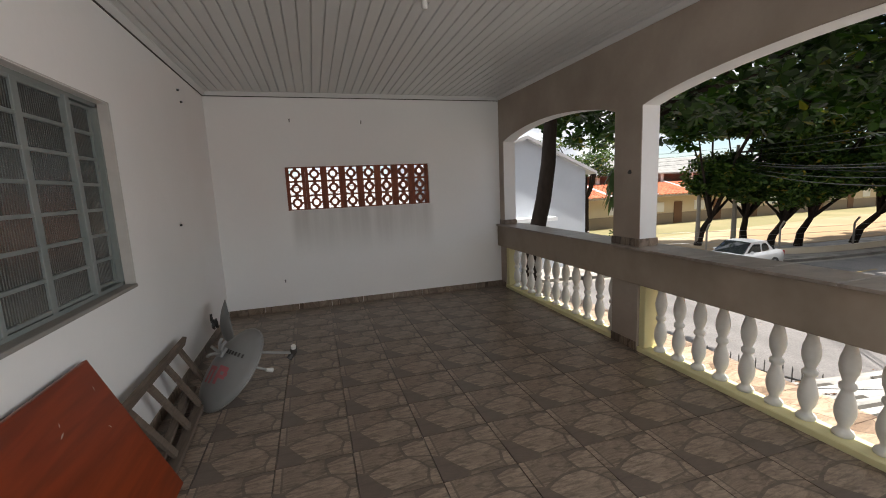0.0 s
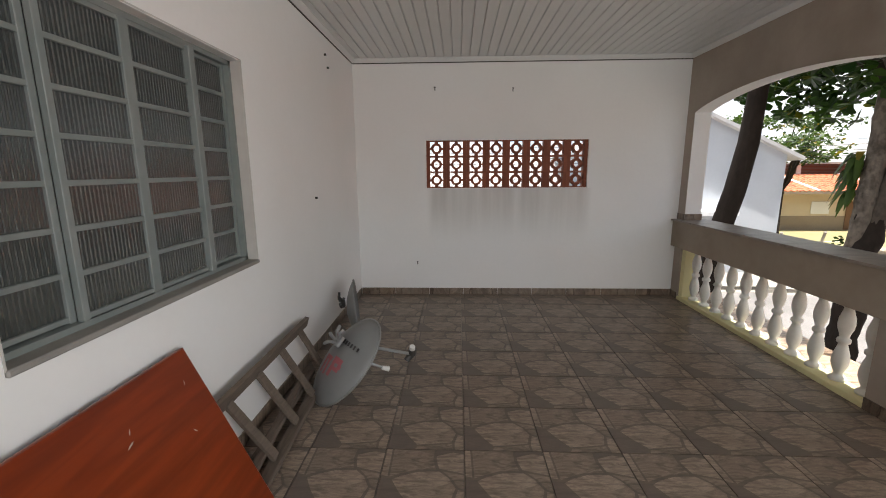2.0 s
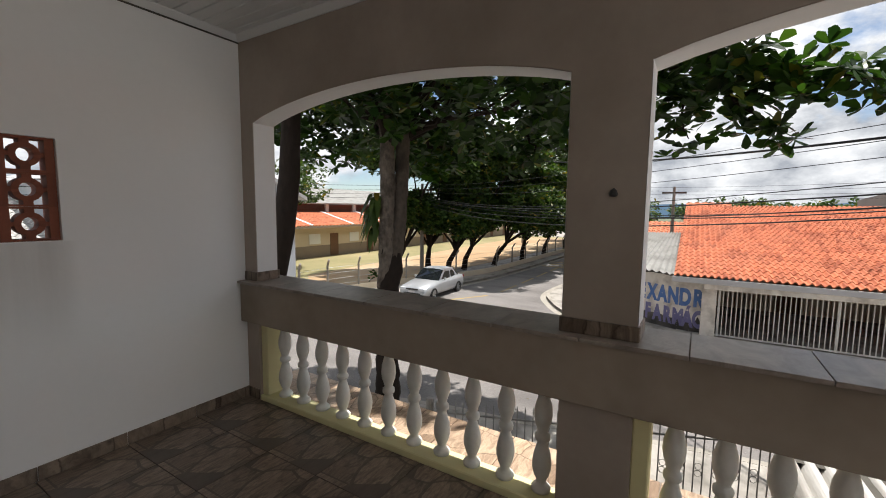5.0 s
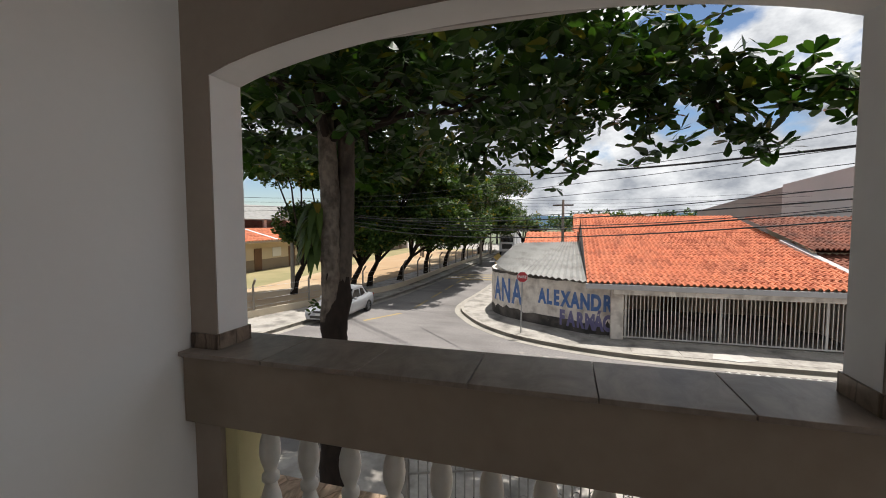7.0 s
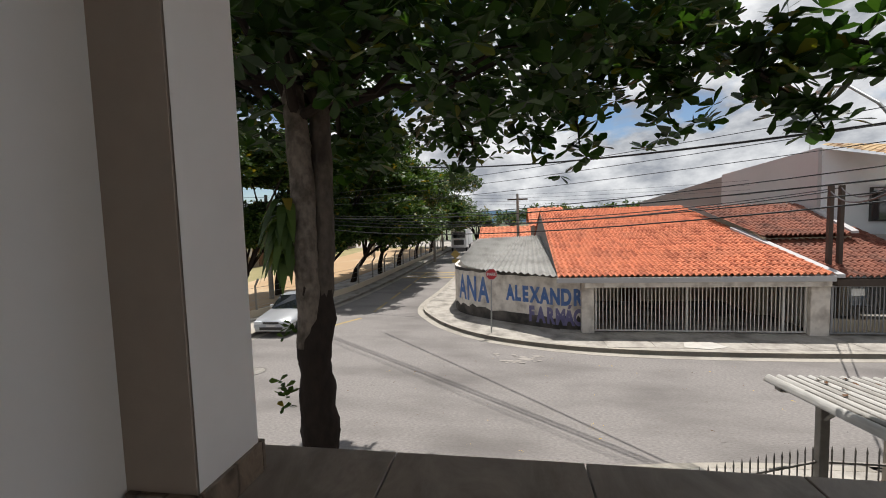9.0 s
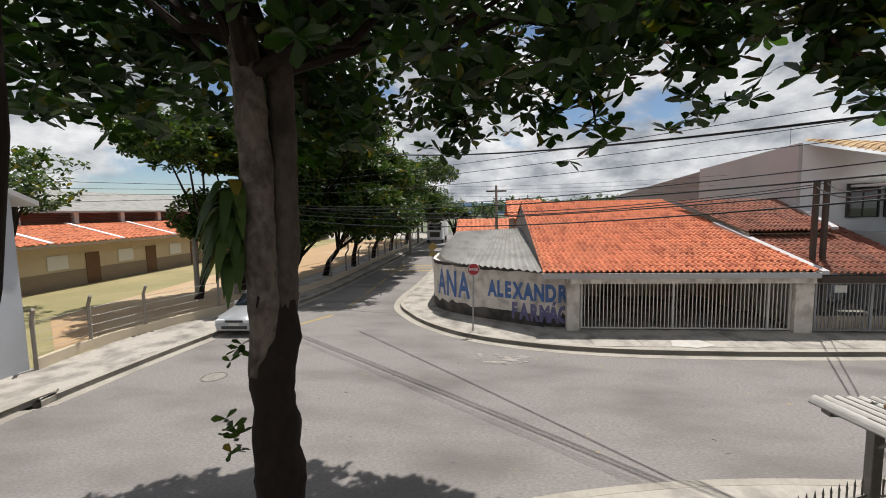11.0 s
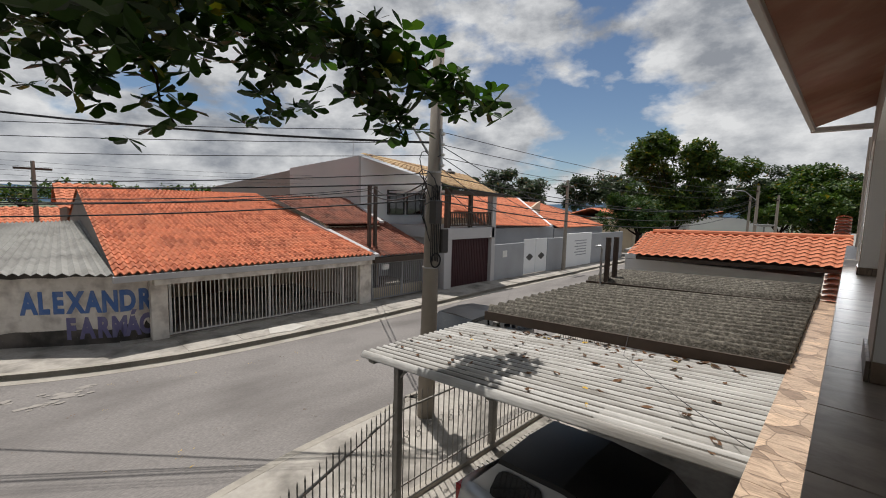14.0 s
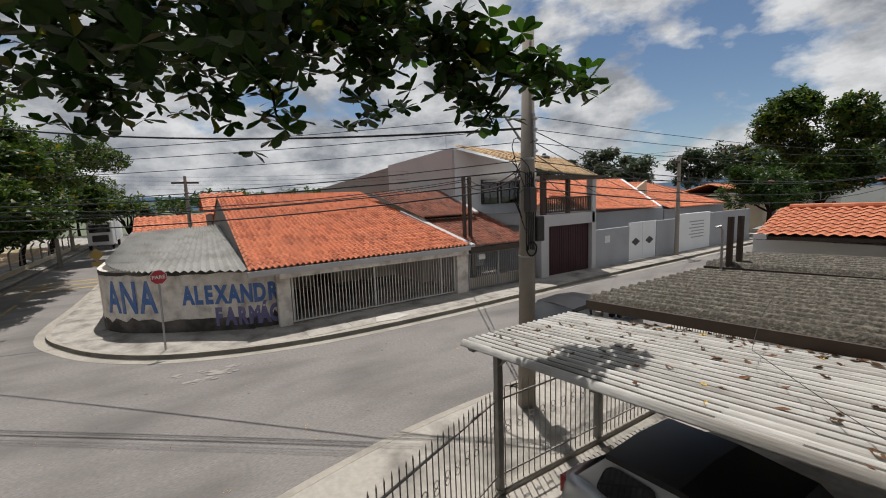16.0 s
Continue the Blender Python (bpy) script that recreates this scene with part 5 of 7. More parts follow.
part("garage_pier", Geo().box(17.8, -10.75, GND, 18.2, -10.2, -0.28, 0.01), LILACW, hc)
part("garage_pier", Geo().box(17.8, -14.5, GND, 18.2, -14.15, 2.35, 0.01), LILACW, hc)
part("balcony_post", Geo().box(17.95, -10.75, 0.32, 18.2, -10.5, 2.4, 0.01), TIMBER, hc, "dark timber balcony post")
part("balcony_post", Geo().box(17.95, -12.55, 0.32, 18.15, -12.35, 2.4, 0.01), TIMBER, hc, "dark timber balcony post")
part("back_wall", Geo().box(22.9, -14.3, -0.28, 23.0, -13.5, 2.3), LILACW, hc)
part("garage_wall", Geo().box(18.2, -10.75, GND, 23, -10.6, 0.32), LILACW, hc)
rl = part("balcony_rail", Geo().box(17.88, -14.2, 1.12, 17.96, -10.7, 1.2).box(17.88, -14.2, 0.42, 17.96, -10.7, 0.48), TIMBER, hc)
for k in range(26):
    part("baluster", Geo().box(17.9, -14.15 + k * 0.135, 0.48, 17.94, -14.09 + k * 0.135, 1.12), TIMBER, rl)
gd = part("garage_door", Geo().box(18.05, -14.15, GND, 18.1, -10.75, -0.28), MAROON, hc, "maroon sheet garage door")
for k in range(24):
    part("rib", Geo().box(18.02, -14.12 + k * 0.141, GND + 0.02, 18.05, -14.06 + k * 0.141, -0.32), MAROON, gd)
lone("antenna", Geo().tube([(24, -8.7, 4.2), (24, -8.7, 5.2)], 0.015, 6).tube([(24, -9.0, 5.1), (24, -8.4, 5.1)], 0.01, 5), METAL, (24, -8.7, 4.2), "thin grey roof antenna mast", "antenna")
lone("water_tank", Geo().lathe([(0.3, 0), (0.35, 0.35), (0.12, 0.45), (0.1, 0.55)], (21.5, -14.3, 3.3), 12), DARKM, (21.5, -14.3, 3.3), "small dark chimney cowl on the roof ridge", "chimney cowl")

# ---- houses further along ----
hd = thing("orange_roof_house", (21, -20, GND), "low house with broad orange roofs behind a grey street wall", "house", "houses across the street")
part("roof", tile_roof((18.9, -22.6, 0.15), (18.9, -14.6, 0.35), (25, -27, 2.3), (25, -15.0, 2.2), 40, 16), CLAY, hd, "orange barrel-tile roof", kind="stuff")
part("roof", tile_roof((19, -32.5, 0.0), (19, -24.3, 0.0), (26, -33, 1.9), (26, -25, 2.1), 34, 14), CLAY, hd, "orange barrel-tile roof", kind="stuff")
part("verge", Geo().slab([(18.8, -22.5, 0.25), (18.8, -22.8, 0.25), (25, -27.2, 2.45), (25, -26.9, 2.45)], 0.14), WHITEW, hd, "white verge board")
part("wall", Geo().box(19.4, -24, GND, 25, -14.6, 0.1).box(19.4, -33, GND, 26, -24.2, -0.05), GREYW, hd)
part("gable", Geo().prism([(-22.4, 0.1), (-22.5, -0.3), (-27, -0.3), (-27, 2.1)], 0, 22.5, 22.7), BEIGE, hd)
sw = thing("street_wall", (17.9, -22, GND), "grey rendered street wall with a white gate", "wall")
for y0, y1, z1, mt in ((-17.7, -14.5, -0.75, GREYW), (-23.3, -20.6, -0.6, GREYW), (-27.5, -23.3, -0.35, WHITEW), (-34, -27.5, -0.45, GREYW)):
    part("wall_panel", Geo().box(17.85, y0, GND, 18.0, y1, z1, 0.01), mt, sw)
part("vent", Geo().box(17.83, -15.8, -1.55, 17.86, -15.35, -1.15), WHITEP, sw, "small white vent block")
for y0, y1 in ((-19.1, -17.72), (-20.58, -19.14)):
    gl = part("gate_leaf", Geo().box(17.88, y0, GND + 0.05, 17.93, y1, -0.55, 0.008), WHITEW, sw, "white sheet steel gate leaf")
    yc = (y0 + y1) / 2
    part("emblem", Geo().add([(17.872, yc - 0.45, -1.75), (17.872, yc, -1.5), (17.872, yc + 0.45, -1.75), (17.872, yc, -2.0)], [(0, 1, 2, 3)]), DARKM, gl, "dark diamond cut-out")
g = Geo()
for k in range(6):
    g.add([(17.845, -26.6, -0.9 - k * 0.22), (17.845, -24.6 - 0.25 * (k % 2), -0.9 - k * 0.22), (17.845, -24.6 - 0.25 * (k % 2), -0.98 - k * 0.22), (17.845, -26.6, -0.98 - k * 0.22)], [(0, 1, 2, 3)])
part("writing", g, GREYW, sw, "unreadable grey painted lines")
for i, (x, y, w, l, h, mt, wm) in enumerate(((19, -44, 9, 9, 3.2, CLAY, BEIGE), (19, -56, 9, 10, 3.4, CLAYD, WHITEW), (28, -24, 10, 12, 3.4, CLAY, BEIGE), (28, -38, 11, 12, 3.8, CLAYD, GREYW), (42, -30, 12, 14, 4.2, CLAY, BROWNW), (34, 2.3, 6, 2.0, 3.8, CLAY, BROWNW), (40, 5.4, 8, 4.5, 2.2, CLAY, BEIGE), (-2, -64, 9, 9, 3.4, CLAY, BEIGE), (10, -78, 12, 9, 3.6, CLAY, WHITEW))):
    h0 = thing("distant_house", (x + w / 2, y, GND), "distant low house with a tile roof", "house", "distant houses")
    part("wall", Geo().box(x, y - l / 2, GND, x + w, y + l / 2, GND + h), wm, h0)
    part("roof", tile_roof((x - 0.5, y - l / 2 - 0.4, GND + h - 0.1), (x - 0.5, y + l / 2 + 0.4, GND + h - 0.1), (x + w / 2, y - l / 2 - 0.4, GND + h + 1.3), (x + w / 2, y + l / 2 + 0.4, GND + h + 1.3), int(l * 3), 9), mt, h0, kind="stuff")
    part("roof", tile_roof((x + w + 0.5, y + l / 2 + 0.4, GND + h - 0.1), (x + w + 0.5, y - l / 2 - 0.4, GND + h - 0.1), (x + w / 2, y + l / 2 + 0.4, GND + h + 1.3), (x + w / 2, y - l / 2 - 0.4, GND + h + 1.3), int(l * 3), 9), mt, h0, kind="stuff")
    for k in range(2):
        part("window", Geo().box(x - 0.03, y - l / 4 + k * l / 2 - 0.6, GND + 1.0, x - 0.005, y - l / 4 + k * l / 2 + 0.6, GND + 2.1), DARKM, h0)

# ---- carport and neighbouring roofs below the veranda ----
YARD = Vector((0.0, 0.15, -0.03))
earlier = set(bpy.data.objects)
# floor sheet added in a darker grey that stands for the shade here
structure("yard_shade_floor", Geo().slab([(2.7, -6.5, GND + 0.02), (7.1, -6.5, GND + 0.02), (7.1, 1.3, GND + 0.02), (5.4, 5.75, GND + 0.02), (2.7, 5.75, GND + 0.02)], 0.05), FIBREG, "grey yard floor darkened for the shade by the carport", "floor")
cp = thing("carport", (5.1, 1.2, GND), "carport with a pale corrugated roof littered with dry leaves", "carport")
CX0, CX1, CY0, CY1, CZ0, CZ1 = 3.14, 7.3, -0.16, 2.05, -0.06, -0.43
part("roof", wave_roof(CX0, CX1, CY0, CY1, CZ0, CZ1, 0.110, 0.034), FIBREL, cp, "pale corrugated sheets")
# dirty strips also paint the shade between the ridges
part("dirt", valley_strips(CX0, CX1, CY0, CY1, CZ0, CZ1, 0.110, 0.034, 0.029, 0.047), DIRTSHADE, cp, "dirty strips that also paint the valley shade", kind="stuff")
part("post", Geo().box(7.16, 1.42, GND, 7.26, 1.52, -0.5, 0.006), FENCEM, cp, "square steel post")
part("post", Geo().box(7.16, -0.84, GND, 7.26, -0.74, -0.5, 0.006), FENCEM, cp, "square steel post")
part("beam", Geo().box(7.15, CY0, -0.56, 7.27, CY1 - 0.1, -0.48, 0.006), FENCEM, cp)
part("beam", Geo().box(5.2, CY0, -0.37, 5.28, CY1 - 0.1, -0.30, 0.006), FENCEM, cp)
part("brace", Geo().tube([(7.2, 1.47, -0.9), (6.75, 1.47, -0.48)], 0.02, 6), FENCEM, cp)
for nm, y0, y1, z0, z1, lab in (("neighbour_roof", -3.6, -0.14, 0.10, -0.12, "old grey corrugated roof spotted with lichen"), ("neighbour_roof", -5.75, -3.75, 0.16, -0.02, "dark corrugated roof beyond the grey one")):
    t = thing(nm, (5, (y0 + y1) / 2, GND), lab, "roof", "corrugated roofs below")
    part("sheet", wave_roof(3.12, 6.95, y0, y1, z0, z1, 0.235, 0.072), FIBRE, t, smooth=True)
    # mossy strips double as painted shade on the crest sides
    part("moss", valley_strips(3.12, 6.95, y0, y1, z0, z1, 0.235, 0.072, 0.076, 0.070), MOSSSHADE, t, "dark mossy strips that also paint the valley shade", kind="stuff")
    part("edge_board", Geo().add([(3.12, y1 + 0.0, z0 - 0.02), (6.95, y1, z1 - 0.02), (6.95, y1, z1 - 0.16), (3.12, y1, z0 - 0.16), (3.12, y1 + 0.03, z0 - 0.02), (6.95, y1 + 0.03, z1 - 0.02), (6.95, y1 + 0.03, z1 - 0.16), (3.12, y1 + 0.03, z0 - 0.16)],
                            [(0, 1, 2, 3), (4, 5, 6, 7), (0, 1, 5, 4), (3, 2, 6, 7), (1, 2, 6, 5)]), TIMBER, t, "dark edge board")
    part("wall", Geo().box(3.0, y0, GND, 3.12, y1, z0 - 0.35), GREYW, t)
rr = thing("red_tile_roof", (5, -8, GND), "neighbouring gable roof of bright orange tiles", "roof")
part("wall", Geo().box(3.0, -10.5, GND, 7.2, -6.6, 0.25), WHITEW, rr)
part("ridge_verge", Geo().box(6.75, -6.2, 0.30, 7.0, -6.05, 0.42), WHITEW, rr)
a, b, c = Vector((7.0, -6.1, 0.38)), Vector((2.75, -6.1, 0.52)), Vector((6.75, -7.5, 0.92))
ncol, nrow = 20, 8
tw, tl = 4.25 / ncol, 1.52 / nrow
slope = math.atan2(0.54, 1.4)
tile_me = Geo().grid(lambda u, v: ((u - 0.5) * tw * 1.05, -v * tl * 1.15, 0.045 * max(0, math.sin(math.pi * min(1, u * 1.3))) + 0.022 * (1 - v)), 6, 1).mesh("tile", CLAY, smooth=True)
deck = part("roof_deck", Geo().add([a - Vector((0, 0, 0.03)), b - Vector((0, 0, 0.03)), Vector((2.75, -7.5, 1.03)), c - Vector((0, 0, 0.03)), a - Vector((0, 0, 0.1)), b - Vector((0, 0, 0.1)), Vector((2.75, -7.5, 0.95)), c - Vector((0, 0, 0.1))], [(0, 1, 2, 3), (7, 6, 5, 4), (0, 4, 5, 1), (2, 6, 7, 3), (0, 3, 7, 4)]), TIMBER, rr)
for i in range(ncol):
    for j in range(nrow):
        p = a + (b - a) * ((i + 0.5) / ncol) + Vector((0, -1.4, 0.54)) * (j / nrow)
        ob = piece("tile", tile_me, rr, p)
        ob.rotation_euler = (-slope, 0, 0)
part("rear_slope", tile_roof((2.75, -9.0, 0.45), (7.0, -9.0, 0.38), (2.75, -7.5, 1.06), (6.75, -7.5, 0.95), 20, 7), CLAY, rr, kind="stuff")
part("ridge", Geo().tube([(6.8, -7.5, 0.97), (2.75, -7.5, 1.08)], 0.07, 8), CLAY, rr)
vt = thing("verge_tiles", (2.95, -7, 0.4), "tall row of stacked clay verge tiles beside the wall", "verge tiles")
for k in range(-6, 16):
    part("tile", Geo().grid(lambda u, v, k=k: (2.80 + 0.30 * u, -5.85 - k * 0.22 - 0.27 * v, 0.36 + k * 0.075 + 0.05 * math.sin(math.pi * u) + 0.03 * (1 - v)), 6, 1), CLAY, vt)
part("bed", Geo().add([(2.8, -4.55, -0.3), (3.1, -4.55, -0.3), (3.1, -9.4, -0.3), (2.8, -9.4, -0.3), (2.8, -4.55, -0.10), (3.1, -4.55, -0.10), (3.1, -9.4, 1.5), (2.8, -9.4, 1.5)], [(0, 1, 2, 3), (4, 5, 6, 7), (0, 1, 5, 4), (1, 2, 6, 5), (2, 3, 7, 6), (3, 0, 4, 7)]), OLDW, vt)
for y, x in ((-3.85, 6.55), (-4.15, 6.5)):
    lone("roof_post", Geo().tube([(x, y, -1.0), (x, y, 0.95)], 0.06, 8), TIMBER, (x, y, -1), "blackened post standing through the roofs", "post", "posts in the roofs")
lone("roof_pipe", Geo().tube([(6.6, -3.65, -0.2), (6.6, -3.65, 0.7), (6.62, -3.6, 0.78), (6.7, -3.55, 0.76)], 0.025, 8), METAL, (6.6, -3.65, -0.2), "bent grey vent pipe", "pipe")
for i, (x, y, z, rz, s) in enumerate(((5.2, -15.0, 0.2, 60, 1.0),)):
    lone("roof_dish", Geo().lathe([(0.02, -0.06), (0.2, -0.04), (0.34, 0.03), (0.35, 0.04)], (x, y, z + 0.9), 16).tube([(x, y, z), (x, y, z + 0.86)], 0.03, 6), DISHG, (x, y, z), "grey dish aerial on a far roof", "satellite dish")
fr = thing("far_grey_roof", (6, -15, GND), "far low shed with a grey sheet roof", "shed")
part("wall", Geo().box(2.8, -17, GND, 9, -12, -0.1), GREYW, fr)
part("roof", Geo().slab([(2.6, -11.8, 0.15), (9.2, -11.8, 0.0), (9.2, -17, 0.35), (2.6, -17, 0.9)], 0.08), FIBREG, fr)

# dry leaves on the carport roof
rnd = random.Random(11)
lf = []
for k in range(5):
    gl = Geo()
    n = 7
    ln, wd = 0.085 + 0.03 * k / 5, 0.028
    gl.add([(0, 0, 0.004)] + [(ln * (i / (n - 1) - 0.5), wd * math.sin(math.pi * i / (n - 1)), 0.012 + 0.02 * rnd.random()) for i in range(n)] + [(ln * (i / (n - 1) - 0.5), -wd * math.sin(math.pi * i / (n - 1)), 0.012 + 0.02 * rnd.random()) for i in range(1, n - 1)],
           [(0, 1 + i, 2 + i) for i in range(n - 1)] + [(0, n + 1 + i, n + 2 + i) for i in range(n - 3)] + [(0, n + 1, 1), (0, n, 2 * n - 2)])
    lf.append((gl.mesh("dry_leaf", DRYL), gl.mesh("yellow_leaf", YELL)))
for k in range(120):
    if k < 48:
        x, y = rnd.uniform(3.5, 6.2), CY0 + abs(rnd.gauss(0, 0.10)) + 0.03
    else:
        x, y = rnd.uniform(3.3, 7.2), rnd.uniform(CY0 + 0.1, CY1 - 0.05)
    z = CZ0 + (CZ1 - CZ0) * (x - CX0) / (CX1 - CX0) + 0.022
    ob = new("dry_leaf", lf[k % 5][1 if k % 15 == 0 else 0])
    ob.location, ob.rotation_euler = (x, y, z), (rnd.uniform(-0.3, 0.3), rnd.uniform(-0.3, 0.3), rnd.gauss(0, 0.5) + math.pi * (k % 2))
    ob.scale = (rnd.uniform(0.7, 1.25), rnd.uniform(0.55, 0.9), rnd.uniform(0.5, 0.9))
    tagged(ob, "curled dry leaf lying on the corrugated roof", "leaf", "fallen leaves on the roof")
for k in range(84):
    x, y = rnd.uniform(9.6, 15.8), rnd.uniform(-2, 9.5)
    ob = new("fallen_leaf", lf[k % 5][1 if k % 3 == 0 else 0])
    ob.location, ob.rotation_euler, ob.scale = (x, y, ROAD + 0.001), (0, 0, rnd.uniform(0, 6.28)), (1.6, 1.5, 1.2)
    tagged(ob, "fallen leaf lying on the asphalt", "leaf", "fallen leaves on the road")

# iron fence in two runs
def fence_run(a, b, n, group):
    t = thing("iron_fence", ((a[0] + b[0]) / 2, (a[1] + b[1]) / 2, GND), "rusty iron fence of pointed bars on a low kerb", "fence", "iron fence runs")
    d = Vector((b[0] - a[0], b[1] - a[1], 0))
    L = d.length
    d.normalize()
    s = Vector((-d.y, d.x, 0))

    def bar(z0, z1, w, r):
        p, q = Vector((a[0], a[1], 0)), Vector((b[0], b[1], 0))
        return Geo().add([v + s * w * k + Vector((0, 0, z)) for v in (p, q) for k in (-1, 1) for z in (z0, z1)], [(0, 1, 3, 2), (4, 6, 7, 5), (0, 4, 5, 1), (2, 3, 7, 6), (0, 2, 6, 4), (1, 5, 7, 3)])
    part("rail", bar(-1.415, -1.39, 0.012, 0), FENCEM, t)
    part("rail", bar(-2.6, -2.575, 0.012, 0), FENCEM, t)
    part("kerb_wall", bar(GND, -2.80, 0.07, 0), KERBM, t)
    me = Geo().lathe([(0.009, -0.07), (0.009, 1.46), (0.012, 1.47), (0.001, 1.54)], (0, 0, 0), 6).mesh("bar", FENCEM)
    for k in range(n):
        p = Vector((a[0], a[1], -2.74)) + d * (L * (k + 0.5) / n)
        piece("bar", me, t, p)
    g = Geo()
    for k in range(0, n - 1, 2):
        c = Vector((a[0], a[1], -1.86)) + d * (L * (k + 1) / n)
        for q in (0, 1):
            cc = c + Vector((0, 0, -0.0 - 0.14 * q * 0 + 0.1 * (q - 0.5)))
            g.tube([cc + d * (0.055 * math.cos(x * 0.9)) * (1 - x * 0.04) + Vector((0, 0, 0.055 * math.sin(x * 0.9) * (1 - x * 0.04))) for x in range(8)], 0.006, 4)
    part("scrollwork", g, FENCEM, t, "band of iron scrolls", kind="stuff")


fence_run((7.21, -6.5), (7.21, 1.42), 66, 0)
fence_run((7.21, 1.52), (5.5, 5.9), 42, 0)
part("post", Geo().tube([(5.5, 5.9, GND), (5.5, 5.9, -1.2)], 0.05, 8), FENCEM, bpy.data.objects["iron_fence.001"])

for ob in set(bpy.data.objects) - earlier:
    if ob.parent is None:
        ob.location += YARD

# ---- cars ----
DARKP = mat("dark_blue_grey_car_paint", (0.020, 0.024, 0.030), (0.016, 0.019, 0.024), 10, 1, 0.25, 0.0, metal=0.3)
ROOFB = mat("black_car_roof", (0.012, 0.012, 0.013), None, 10, 2, 0.35, 0.0)


def car(loc, rz, label, L, W, side, roof_i, hatch, paint=SILVERP):
    """side: profile rows (x, z, shoulder) of the lower body; roof_i: cabin rows (x, z)."""
    t = thing("parked_car", loc, label, "car", "parked cars")
    t.rotation_euler = (0, 0, radians(rz))

    def lp(name, g, mt, parent=t, lab="", smooth=False):
        ob = new(name, g.mesh(name, mt, (0, 0, 0), smooth)); ob.parent = parent
        return tagged(ob, lab)
    rows = [(-0.5, 0.30, 0.80), (-0.495, 0.48, 0.88), (-0.485, 0.62, 0.92), (-0.44, 0.70, 0.95), (-0.30, 0.80, 0.98), (-0.16, 0.88, 0.99), (0.0, 0.90, 1.0), (0.25, 0.91, 1.0), (0.40, 0.92, 0.97), (0.48, 0.88, 0.93), (0.498, 0.60, 0.90), (0.5, 0.32, 0.82)]
    if hatch:
        rows = [(-0.5, 0.30, 0.80), (-0.495, 0.50, 0.88), (-0.48, 0.66, 0.92), (-0.42, 0.74, 0.95), (-0.28, 0.84, 0.98), (-0.2, 0.90, 0.99), (0.0, 0.92, 1.0), (0.25, 0.95, 1.0), (0.42, 0.96, 0.97), (0.475, 0.94, 0.93), (0.495, 0.62, 0.92), (0.5, 0.34, 0.84)]
    g = Geo()
    n = len(rows)
    ring = []
    for x, z, w in rows:
        hw = W / 2 * w
        ring.append([(x * L, -hw * 0.93, 0.24), (x * L, -hw, 0.42), (x * L, -hw * 1.0, max(0.45, z * 0.82)), (x * L, -hw * 0.93, z), (x * L, 0, z + 0.02), (x * L, hw * 0.93, z), (x * L, hw, max(0.45, z * 0.82)), (x * L, hw, 0.42), (x * L, hw * 0.93, 0.24)])
    m = 9
    vs = [p for r in ring for p in r]
    fs = [(i * m + k, i * m + (k + 1) % m, (i + 1) * m + (k + 1) % m, (i + 1) * m + k) for i in range(n - 1) for k in range(m)]
    fs += [tuple(range(m)), tuple(range((n - 1) * m + m - 1, (n - 1) * m - 1, -1))]
    lp("body", g.add(vs, fs), paint, smooth=True)
    cab = roof_i
    g = Geo()
    ring = []
    for x, z, w in cab:
        hw = W / 2 * w
        ring.append([(x * L, -hw, z), (x * L, -hw * 0.55, z + 0.03), (x * L, 0, z + 0.04), (x * L, hw * 0.55, z + 0.03), (x * L, hw, z)])
    base = [[(x * L, -W / 2 * 0.93, 0.88), (x * L, W / 2 * 0.93, 0.88)] for x, z, w in cab]
    x = [c[0] * L for c in cab]
    z = [c[1] for c in cab]
    hw = [W / 2 * c[2] for c in cab]
    # cab rows: front base, roof front, roof middle, roof back, rear base
    gg = Geo()
    for i in range(1, 3):
        gg.add([(x[i], -hw[i], z[i]), (x[i], 0, z[i] + 0.04), (x[i], hw[i], z[i]), (x[i + 1], -hw[i + 1], z[i + 1]), (x[i + 1], 0, z[i + 1] + 0.04), (x[i + 1], hw[i + 1], z[i + 1])], [(0, 1, 4, 3), (1, 2, 5, 4)])
        gg.add([(x[i], s * hw[i], z[i]) for s in (-1, 1)] + [(x[i + 1], s * hw[i + 1], z[i + 1]) for s in (-1, 1)] + [(x[i], s * hw[i] * 1.02, z[i] - 0.06) for s in (-1, 1)] + [(x[i + 1], s * hw[i + 1] * 1.02, z[i + 1] - 0.06) for s in (-1, 1)], [(0, 2, 6, 4), (1, 5, 7, 3)])
    lp("roof", gg, ROOFB if hatch else paint, smooth=True)
    zb = 0.86
    lp("windscreen", Geo().add([(x[0], -hw[0], z[0]), (x[0], hw[0], z[0]), (x[1], hw[1], z[1] + 0.0), (x[1], 0, z[1] + 0.035), (x[1], -hw[1], z[1])], [(0, 1, 2, 3, 4)]), CARGL)
    lp("rear_window", Geo().add([(x[4], -hw[4], z[4]), (x[4], hw[4], z[4]), (x[3], hw[3], z[3]), (x[3], 0, z[3] + 0.035), (x[3], -hw[3], z[3])], [(0, 1, 2, 3, 4)]), CARGL)
    for s in (-1, 1):
        side = lp("side_panel", Geo().add([(x[0] + 0.05, s * hw[0] * 0.985, zb), (x[4] - 0.05, s * hw[4] * 0.985, zb), (x[3], s * hw[3] * 1.01, z[3] - 0.05), (x[2], s * hw[2] * 1.01, z[2] - 0.05), (x[1], s * hw[1] * 1.01, z[1] - 0.05)], [(0, 1, 2, 3, 4)]), paint)
        mid = (x[1] + x[3]) / 2 + 0.10
        top, low = z[2] - 0.13, zb + 0.05
